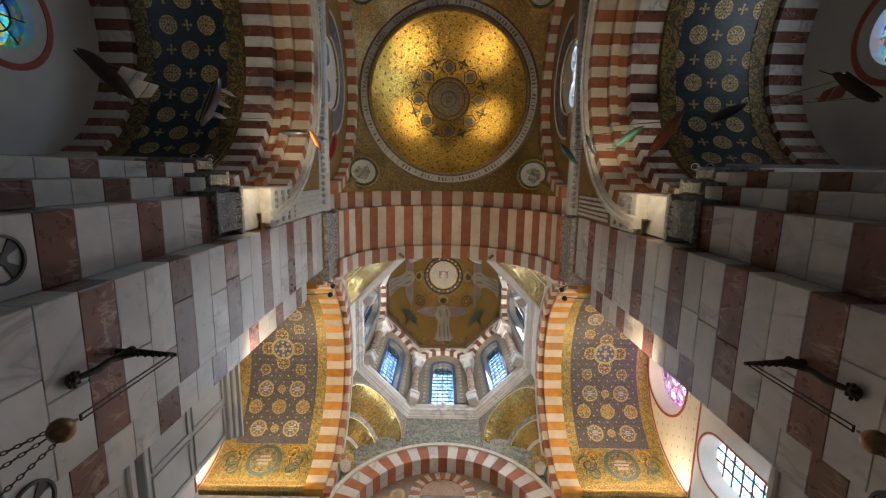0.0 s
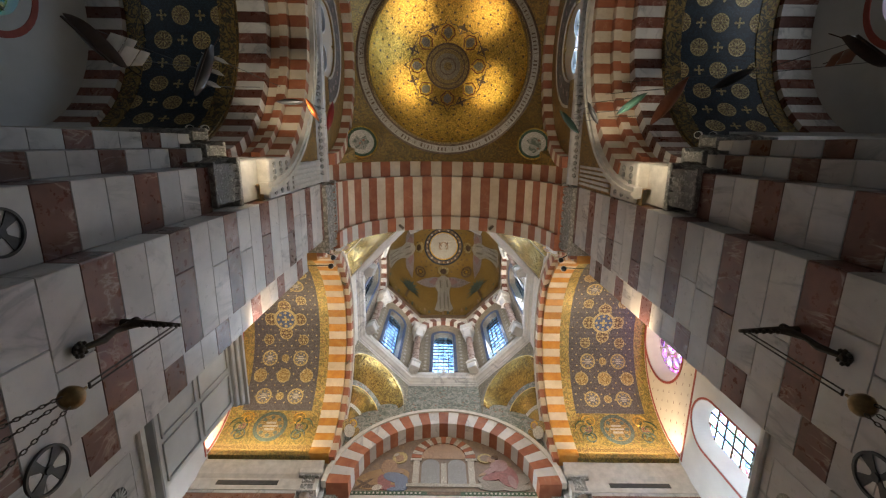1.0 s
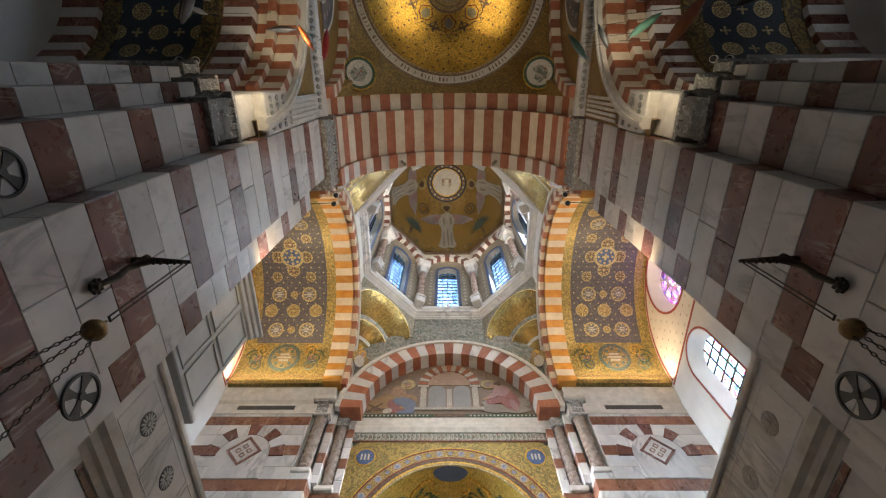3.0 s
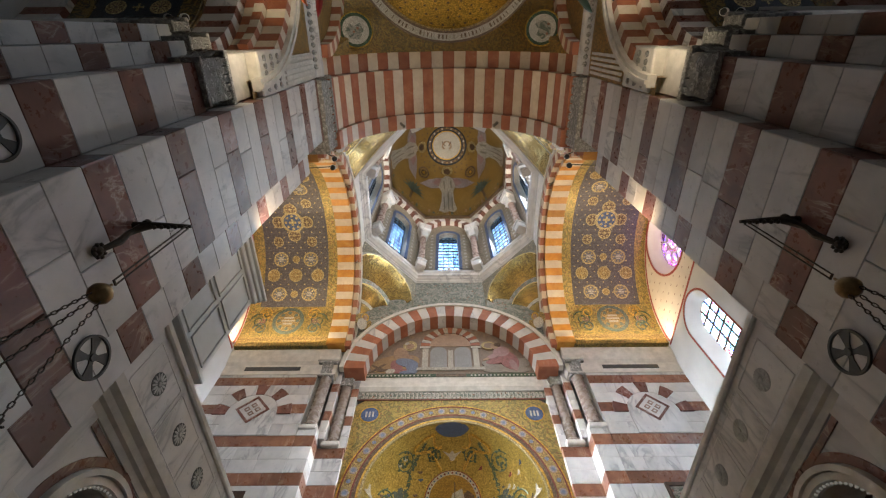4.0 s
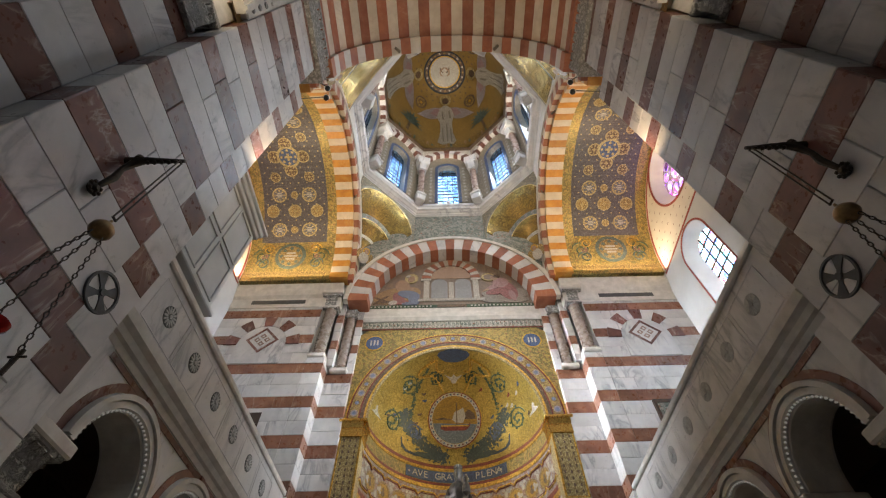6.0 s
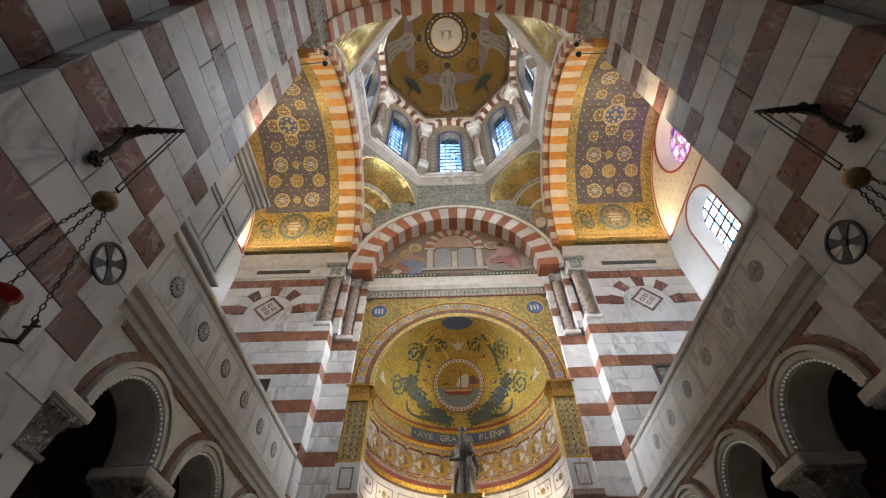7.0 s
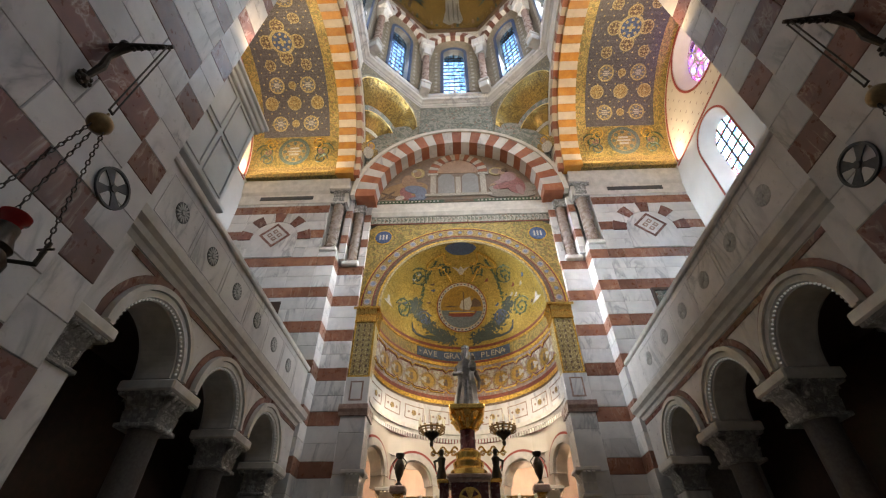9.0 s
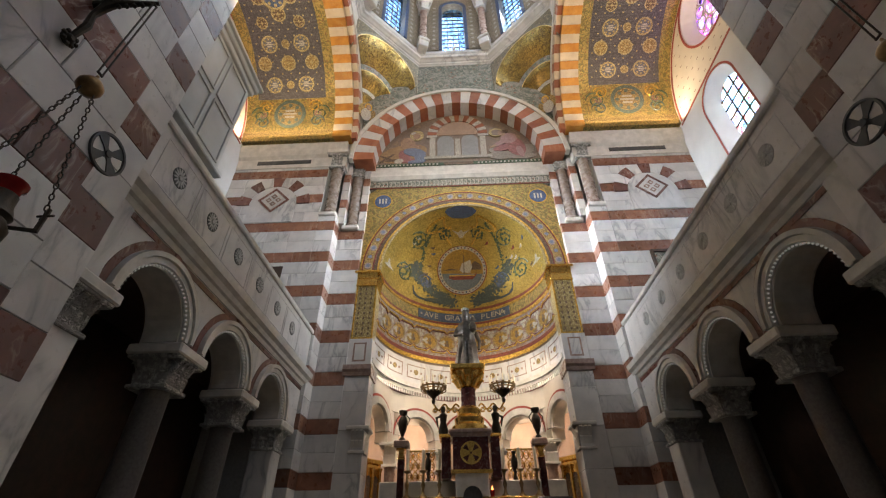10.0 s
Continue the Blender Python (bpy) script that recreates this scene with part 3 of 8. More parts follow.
def leaf_capital(bm, x0, x1, y0, y1, z0, z1, flare=0.1, rows=2, per=5):
    """A carved block: a flaring bell, two tiers of curled leaves and an abacus."""
    h = z1 - z0
    box(bm, x0 + flare, x1 - flare, y0 + flare, y1 - flare, z0, z1 - 0.16 * h)
    box(bm, x0, x1, y0, y1, z1 - 0.16 * h, z1, bevel=0.015)
    box(bm, x0 + flare * 0.6, x1 - flare * 0.6, y0 + flare * 0.6, y1 - flare * 0.6, z0 - 0.03, z0 + 0.05 * h, bevel=0.01)
    for row in range(rows):
        za = z0 + h * (0.06 + 0.38 * row)
        zb = za + h * 0.4
        out = flare * (0.35 + 0.5 * row)
        for side in range(4):
            horizontal = side < 2
            a0, a1 = (x0, x1) if horizontal else (y0, y1)
            for i in range(per):
                c = a0 + flare + (a1 - a0 - 2 * flare) * (i + 0.5) / per
                w = (a1 - a0 - 2 * flare) / per * 0.46
                prof = [(0.0, za, 1.0), (out * 0.45, (za + zb) / 2, 1.1), (out, zb, 0.8), (out * 1.25, zb - h * 0.06, 0.4)]
                ring = []
                for o, z, k in prof:
                    for sg in (-1, 1):
                        if side == 0:
                            q = (c + sg * w * k, y0 + flare - o - 0.01, z)
                        elif side == 1:
                            q = (c + sg * w * k, y1 - flare + o + 0.01, z)
                        elif side == 2:
                            q = (x0 + flare - o - 0.01, c + sg * w * k, z)
                        else:
                            q = (x1 - flare + o + 0.01, c + sg * w * k, z)
                        ring.append(bm.verts.new(q))
                for k in range(3):
                    bm.faces.new((ring[2 * k], ring[2 * k + 1], ring[2 * k + 3], ring[2 * k + 2]))
    return bm


def glazing(parent, frame_m, half, z0, spring, d, mat, bars_x, bars_z, bar=0.018, name="pane"):
    """Panes and lead bars of a round-headed window, in the frame's x and z."""
    bm = bmesh.new()
    pts = [(-half, z0), (half, z0)] + [(half * math.cos(math.pi * i / 16), spring + half * math.sin(math.pi * i / 16)) for i in range(17)]
    bm.faces.new([bm.verts.new(frame_m @ Vector((x, d, z))) for x, z in pts])
    bmesh.ops.solidify(bm, geom=list(bm.faces), thickness=0.008)
    pane = part(name, bm, mat, parent)
    pane.visible_shadow = False
    bm = bmesh.new()
    for i in range(1, bars_x):
        x = -half + 2 * half * i / bars_x
        top = spring + math.sqrt(max(half * half - x * x, 0))
        box(bm, x - bar, x + bar, d - 0.02, d + 0.02, z0, top)
    n = bars_z
    top = spring + half
    for i in range(1, n):
        z = z0 + (top - z0) * i / n
        w = half if z < spring else math.sqrt(max(half * half - (z - spring) ** 2, 0))
        box(bm, -w, w, d - 0.018, d + 0.018, z - bar, z + bar)
    bmesh.ops.transform(bm, matrix=frame_m, verts=bm.verts)
    part("lead_bars", bm, BRONZE, parent)


def backdrop(frame_m, u0, u1, v0, v1, d, strength_mat=SKYGLOW):
    bm = bmesh.new()
    bm.faces.new([bm.verts.new(frame_m @ Vector((x, d, z))) for x, z in ((u0, v0), (u1, v0), (u1, v1), (u0, v1))])
    structure("backdrop", bm, strength_mat, "glowing sky panel outside a window", "sky")


EAST = 0.07                       # the east pier stands this much further out
PER, RED_H, BASE = 1.26, 0.41, 5.2
for s in (-1, 1):
    tag = "west" if s < 0 else "east"

    def mx(a, b):
        return (min(s * a, s * b), max(s * a, s * b))

    # nave pier with its stepped faces
    pier = thing("pier_%s" % tag, "nave pier striped in white and red marble courses", "pier", (s * 4, 1.6, 0), kind="structure")
    part("core", box(box(boxed(*mx(3.42, 4.9), 1.1, 2.5, 0, 12.9), *mx(3.72, 4.9), 0.42, 3.2, 0, 12.2), *mx(4.4, 5.2), -0.05, 3.4, 0, 9.0), MORTAR, pier)
    courses(pier, *mx(3.9, 4.4), 3.255, 3.42, 6.2, 12.3, BASE, PER, RED_H, 2)
    courses(pier, *mx(3.3, 4.1), 1.05, 2.55, 0.0, 12.95, BASE, PER, RED_H, 2, "y")
    courses(pier, *mx(3.6, 4.3), 2.56, 3.25, 0.0, 12.3, BASE, PER, RED_H, 2)
    courses(pier, *mx(3.6, 4.3), 0.38, 1.045, 0.0, 8.03, BASE, PER, RED_H, 2)
    courses(pier, *mx(3.95, 4.7), 0.12, 0.375, 0.0, 8.6, BASE, PER, RED_H, 2)
    courses(pier, *mx(4.3, 5.2), -0.1, 0.115, 0.0, 8.9, BASE, PER, RED_H, 2)
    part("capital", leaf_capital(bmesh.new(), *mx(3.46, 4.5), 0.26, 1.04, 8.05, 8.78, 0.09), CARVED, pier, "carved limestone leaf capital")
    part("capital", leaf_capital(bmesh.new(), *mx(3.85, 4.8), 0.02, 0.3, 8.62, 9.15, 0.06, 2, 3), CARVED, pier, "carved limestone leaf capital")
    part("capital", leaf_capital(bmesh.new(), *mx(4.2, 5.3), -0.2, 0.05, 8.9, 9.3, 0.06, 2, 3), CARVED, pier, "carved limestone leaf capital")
    part("pilaster", boxed(*mx(3.5, 4.4), 0.32, 1.03, 8.78, 9.5, bevel=0.02), LIMESTONE, pier)
    imp = part("impost", boxed(*mx(3.3, 4.4), 0.3, 1.04, 9.5, 10.7, bevel=0.03), LIMESTONE, pier, "pale impost block with a dark diamond inlay")
    bm = bmesh.new()
    disc(bm, facing((s * 3.72, 0.3, 10.0), (0, -1, 0)) @ pose(0, 0, 0, 0, 0, 0), 0.14, 0.006, 4)
    part("diamond", bm, BROWNMARBLE, imp)
    bm = bmesh.new()
    for i in range(5):
        for k in range(3):
            disc(bm, facing((s * 3.3, 0.42 + 0.125 * i, 9.75 + 0.33 * k), (-s, 0, 0)), 0.055, 0.03, 6)
    part("relief", bm, CARVED, imp)
    # fluted strip above the impost, up to the string course
    bm = boxed(*mx(3.36, 4.2), 0.46, 1.04, 10.7, 13.1)
    for i in range(5):
        box(bm, *mx(3.32, 3.36), 0.5 + 0.105 * i, 0.56 + 0.105 * i, 10.9, 12.9)
    part("fluted_strip", bm, LIMESTONE, pier)
    part("capital", leaf_capital(bmesh.new(), *mx(3.12, 4.2), 1.02, 2.98, 12.95, 13.75, 0.1, 2, 8), CARVED, pier, "carved limestone capital under the great arch")

    pier.matrix_basis = Matrix.Translation((EAST if s > 0 else 0.0, 0, 0)) @ pier.matrix_basis

    # chapel beside the nave
    zc = 9.3
    fr = side_frame(s, YB, zc)
    arch = thing("chapel_arch_%s" % tag, "round chapel arch of cream and rust striped stones", "arch", (s * 3.6, YB, zc), kind="structure")
    part("moulding", arch_ring(arch_ring(bmesh.new(), fr, 3.42, 3.62, 3.24, 3.4, 0, 180, 48), fr, 3.5, 3.57, 3.2, 3.24, 0, 180, 48), LIMESTONE, arch, "carved pale outer moulding")
    voussoirs(arch, fr, 3.2, 3.5, 3.34, 3.72, 33, (RUST, CREAM), 18, 162)
    voussoirs(arch, fr, 3.06, 3.32, 3.74, 3.92, 33, (RUST, CREAM), 18, 162)
    voussoirs(arch, fr, 3.16, 3.4, 3.93, 4.16, 33, (RUST, CREAM), 18, 162)
    part("core", arch_ring(bmesh.new(), fr, 3.3, 3.5, 3.6, 4.95, 12, 168, 40), MORTAR, arch)
    voussoirs(arch, fr, 2.92, 3.3, 4.17, 4.78, 41, (RED, WHITE))
    voussoirs(arch, fr, 2.72, 3.1, 7.25, 8.0, 37, (RED, WHITE))
    bm = grid_sheet(bmesh.new(), lambda u, v: fr @ Vector((2.88 * math.cos(math.pi * u), 4.78 + 2.5 * v, 2.88 * math.sin(math.pi * u))), 36, 1,
                    lambda u, v: fr @ Vector((3.2 * math.cos(math.pi * u), 4.78 + 2.5 * v, 3.2 * math.sin(math.pi * u))))
    structure("ceiling_chapel_%s" % tag, bm, DARKGOLD, "chapel barrel vault of dark figured gold mosaic", "vault", True)
    bm = grid_sheet(bmesh.new(), lambda u, v: fr @ Vector((2.87 * math.cos(math.pi * (0.13 + 0.74 * u)), 5.16 + 1.72 * v, 2.87 * math.sin(math.pi * (0.13 + 0.74 * u)))), 30, 1,
                    lambda u, v: fr @ Vector((2.9 * math.cos(math.pi * (0.13 + 0.74 * u)), 5.16 + 1.72 * v, 2.9 * math.sin(math.pi * (0.13 + 0.74 * u)))))
    field = structure("trim_chapel_field_%s" % tag, bm, NAVY, "navy mosaic field with gold rosettes and crosses", "mosaic", True)
    # rosettes, crosses and rings on the field
    for x0, x1 in ((4.82, 5.17), (6.87, 7.24)):
        bm = grid_sheet(bmesh.new(), lambda u, v: fr @ Vector((2.845 * math.cos(math.pi * u), x0 + (x1 - x0) * v, 2.845 * math.sin(math.pi * u))), 36, 1,
                        lambda u, v: fr @ Vector((2.875 * math.cos(math.pi * u), x0 + (x1 - x0) * v, 2.875 * math.sin(math.pi * u))))
        part("border", bm, CHAPELBORDER, field, "figured dull gold border", True)
    for i in range(13):
        a = math.pi * (0.152 + 0.058 * i)
        for k in range(5):
            xx = 5.16 + 0.43 * k
            q = fr @ Vector((2.866 * math.cos(a), xx, 2.866 * math.sin(a)))
            nrm = fr.to_3x3() @ Vector((-math.cos(a), 0, -math.sin(a)))
            m = facing(q, nrm, (1, 0, 0))
            bm = bmesh.new()
            if (i + k) % 2 == 0:
                disc(bm, m, 0.2, 0.006, 24)
                ro = part("rosette", bm, PALEGOLD, field)
                bm = bmesh.new()
                disc(bm, m, 0.035, 0.012, 8)
                for j in range(8):
                    tube(bm, [m @ Vector((q * math.cos(j * math.pi / 4), q * math.sin(j * math.pi / 4), 0.007)) for q in (0.05, 0.11, 0.16)], [0.006, 0.014, 0.005], 5)
                    disc(bm, m @ pose(0.15 * math.cos((j + 0.5) * math.pi / 4), 0.15 * math.sin((j + 0.5) * math.pi / 4), 0), 0.022, 0.011, 6)
                part("flower", bm, BROWNMOSAIC, ro)
            elif 0 < k < 4 or i % 2 == 0:
                for sx, sy in ((0.085, 0.018), (0.018, 0.085)):
                    b2 = boxed(-sx, sx, -sy, sy, 0, 0.007)
                    bmesh.ops.transform(b2, matrix=m, verts=b2.verts)
                    tmp = bpy.data.meshes.new("tmp")
                    b2.to_mesh(tmp)
                    b2.free()
                    bm.from_mesh(tmp)
                    bpy.data.meshes.remove(tmp)
                for j in range(4):
                    disc(bm, m @ pose(0.085 * math.cos(j * math.pi / 2), 0.085 * math.sin(j * math.pi / 2), 0), 0.03, 0.007, 8)
                part("cross", bm, PALEGOLD, field)
            else:
                disc(bm, m, 0.045, 0.006, 8, 0.02)
                part("small_ring", bm, PALEGOLD, field)
    fw = side_frame(s, YB, 0)
    bm = wall_round_hole(bmesh.new(), fw, -3.3, 3.5, 0, 13, 0.0, 9.85, 0.62, 8.0, 8.5)
    cw = structure("wall_chapel_%s" % tag, bm, GREYPLASTER, "plain grey-white plastered chapel end wall", "wall")
    bm = bmesh.new()
    disc(bm, side_frame(s, YB, 9.85, 8.0) @ Matrix.Rotation(radians(90), 4, "X"), 0.98, 0.02, 40, 0.86)
    part("painted_ring", bm, REDPAINT, cw)
    win = thing("window_chapel_%s" % tag, "round chapel window of dark coloured glass", "window", (s * 8.2, YB, 9.85), kind="structure")
    bm = bmesh.new()
    disc(bm, side_frame(s, YB, 9.85, 8.22) @ Matrix.Rotation(radians(90), 4, "X"), 0.62, 0.01, 32)
    part("pane", bm, TEALGLASS if s < 0 else STAINED, win).visible_shadow = False
    bm = bmesh.new()
    for j in range(4):
        a = j * math.pi / 4
        tube(bm, [(s * 8.2, YB + 0.62 * math.cos(a), 9.85 + 0.62 * math.sin(a)), (s * 8.2, YB - 0.62 * math.cos(a), 9.85 - 0.62 * math.sin(a))], 0.014, 6)
    disc(bm, side_frame(s, YB, 9.85, 8.2) @ Matrix.Rotation(radians(90), 4, "X"), 0.34, 0.02, 24, 0.31)
    part("lead_bars", bm, BRONZE, win)
    backdrop(fw, -1, 1, 8.9, 11.6, 8.7, DIMSKY)
    for y0, y1 in ((0.12, 0.7), (-6.3, -5.58)):
        structure("wall_chapel_side_%s" % tag, boxed(*mx(5.2 if y0 > 0 else 3.6, 8.5), y0, y1, 0, 9.3), WHITE, "white marble chapel side wall", "wall")
    structure("trim_chapel_%s" % tag, cross_moulding(bmesh.new(), [(-0.2, 9.3), (-0.2, 9.24), (-0.12, 9.12), (-0.02, 9.0), (0.2, 9.0), (0.2, 9.3)], *mx(5.3, 8.0)), LIMESTONE, "pale moulded string course in the chapel", "trim")
    # wall over the chapel arch, string course, lunette
    structure("wall_spandrel_%s" % tag, wall_with_arch(bmesh.new(), fw, 3.75, 3.46, zc, zc, 13.1, 3.42, 3.7, 40), DIMGOLD, "dark gold mosaic spandrel wall above the chapel arch", "wall")
    prof = [(3.9, 13.1), (3.42, 13.1), (3.4, 13.16), (3.38, 13.22), (3.36, 13.3), (3.27, 13.36), (3.24, 13.44), (3.24, 13.52), (3.9, 13.52)]
    ledge = structure("trim_nave_%s" % tag, moulding(bmesh.new(), prof, -6.4, 1.04, s), WHITE, "white marble string course carved with leaves", "trim")
    bm = bmesh.new()
    for i in range(44):
        y = -6.3 + 0.165 * i
        disc(bm, facing((s * 3.37, y, 13.25), (-s, 0, -0.8)), 0.06, 0.05, 7)
    part("leaf_carving", bm, CARVED, ledge, kind="stuff")
    fl = side_frame(s, YB, 13.52)
    arch = thing("nave_arch_%s" % tag, "side arch of red and white striped stones", "arch", (s * 3.5, YB, 13.5), kind="structure")
    voussoirs(arch, fl, 3.0, 3.3, 3.08, 3.35, 35, (RUST, CREAM))
    lw = structure("wall_lunette_%s" % tag, wall_with_arch(bmesh.new(), side_frame(s, YB, 0), 3.3, 0.96, 14.35, 13.52, 17.0, 3.36, 3.7, 24), DIMGOLD, "gold mosaic lunette wall with a round-headed window", "wall")
    win = thing("window_nave_%s" % tag, "pair of small round-headed lights under a blue-grey mosaic arch", "window", (s * 3.45, YB, 13.6), kind="structure")
    band = part("surround", arch_ring(bmesh.new(), side_frame(s, YB, 14.35), 0.97, 1.62, 3.35, 3.36, 0, 180, 36), FIELDBLUE, win, "blue-grey mosaic band")
    for r0, r1 in ((0.94, 1.0), (1.6, 1.68)):
        part("band_edge", arch_ring(bmesh.new(), side_frame(s, YB, 14.35), r0, r1, 3.335, 3.36, 0, 180, 36), LIMESTONE, win)
    for i in range(11):
        a = radians(9 + 16.2 * i)
        bm = bmesh.new()
        disc(bm, facing((s * 3.35, YB + 1.3 * math.cos(a), 14.35 + 1.3 * math.sin(a)), (-s, 0, 0)), 0.07, 0.008, 10, 0.03)
        part("ring", bm, WINGMOSAIC, band)
    for k in (-1, 1):
        fk = side_frame(s, YB + k * 0.48, 0)
        part("panel", wall_with_arch(bmesh.new(), fk, 0.48, 0.3, 14.2, 13.52, 15.4, 3.42, 3.52, 20), PLASTER, win)
        part("light_edge", arch_ring(bmesh.new(), side_frame(s, YB + k * 0.48, 14.2), 0.3, 0.35, 3.405, 3.42, 0, 180, 20), WHITEPLASTER, win)
        glazing(win, fk, 0.3, 13.52, 14.2, 3.5, DRUMGLASS, 2, 4, 0.012)
    backdrop(side_frame(s, YB, 0), -1.6, 1.6, 13.2, 16.4, 4.6, LOWEREDSKY if s < 0 else SKYGLOW)

# the nave bay's shallow dome on pendentives
def square_edge(a):
    c, q = math.cos(a), math.sin(a)
    k = 3.3 / max(abs(c), abs(q))
    u = min(abs(k * q), abs(k * c))
    return k * c, k * q, 13.52 + math.sqrt(max(3.3 ** 2 - u * u, 0.0))


def pendentive(u, v, lift=0.0):
    a = 2 * math.pi * u
    ex, ey, ez = square_edge(a)
    rx, ry, rz = 3.02 * math.cos(a), 3.02 * math.sin(a), 17.0
    w = v
    bulge = 0.18 * math.sin(math.pi * v) * (17.0 - ez) / 3
    out = 1 + (bulge + lift) / 3
    return (((1 - w) * ex + w * rx) * out, YB + ((1 - w) * ey + w * ry) * out, (1 - w) * ez + w * rz + lift)


bm = grid_sheet(bmesh.new(), pendentive, 96, 6, lambda u, v: pendentive(u, v, 0.2), False)
bmesh.ops.remove_doubles(bm, verts=bm.verts, dist=1e-4)
pend = structure("ceiling_pendentives", bm, DIMGOLD, "gold and green figured mosaic pendentives", "vault", True)
RISE, RD = 1.25, 2.78
sph = (RD * RD + RISE * RISE) / (2 * RISE)


def saucer(r):
    return 17.1 + RISE - (sph - math.sqrt(sph * sph - r * r))


bm = grid_sheet(bmesh.new(), lambda u, v: (RD * v * math.cos(2 * math.pi * u), YB + RD * v * math.sin(2 * math.pi * u), saucer(RD * v)), 64, 12,
                lambda u, v: (RD * v * math.cos(2 * math.pi * u), YB + RD * v * math.sin(2 * math.pi * u), saucer(RD * v) + 0.25), False)
bmesh.ops.remove_doubles(bm, verts=bm.verts, dist=1e-4)
gdome = structure("ceiling_gold_dome", bm, GOLD, "shallow dome of shining gold mosaic with small stars", "dome", True)
ring_at = Matrix.Translation((0, YB, 16.98))
for name, mat, r1, r0, z, h in (("border", BROWNMOSAIC, 3.07, 3.0, -0.02, 0.2), ("inscription_ring", PALEMOSAIC, 3.005, 2.78, 0.0, 0.2), ("border", BROWNMOSAIC, 2.785, 2.72, -0.03, 0.2), ("border", OLDGOLD, 2.72, 2.66, -0.02, 0.2)):
    bm = bmesh.new()
    disc(bm, ring_at @ pose(0, 0, z), r1, h, 96, r0)
    part(name, bm, mat, gdome)

# great arch between nave and crossing
great = thing("great_arch", "wide nave arch of red and cream striped stones", "arch", (0, 1.6, 13.6), kind="structure")
fa = front_frame(0, 0, 13.6)
voussoirs(great, fa, 3.42, 3.85, 0.52, 1.1, 29, (RUST, CREAM))
voussoirs(great, fa, 3.14, 3.6, 1.11, 2.48, 29, (RUST, CREAM))
voussoirs(great, fa, 3.05, 3.5, 2.49, 2.95, 29, (RUST, DAYLITCREAM))
part("core", wall_with_arch(bmesh.new(), front_frame(0, 0, 0), 4.2, 3.56, 13.6, 13.6, 17.6, 1.2, 2.85, 40), MORTAR, great)

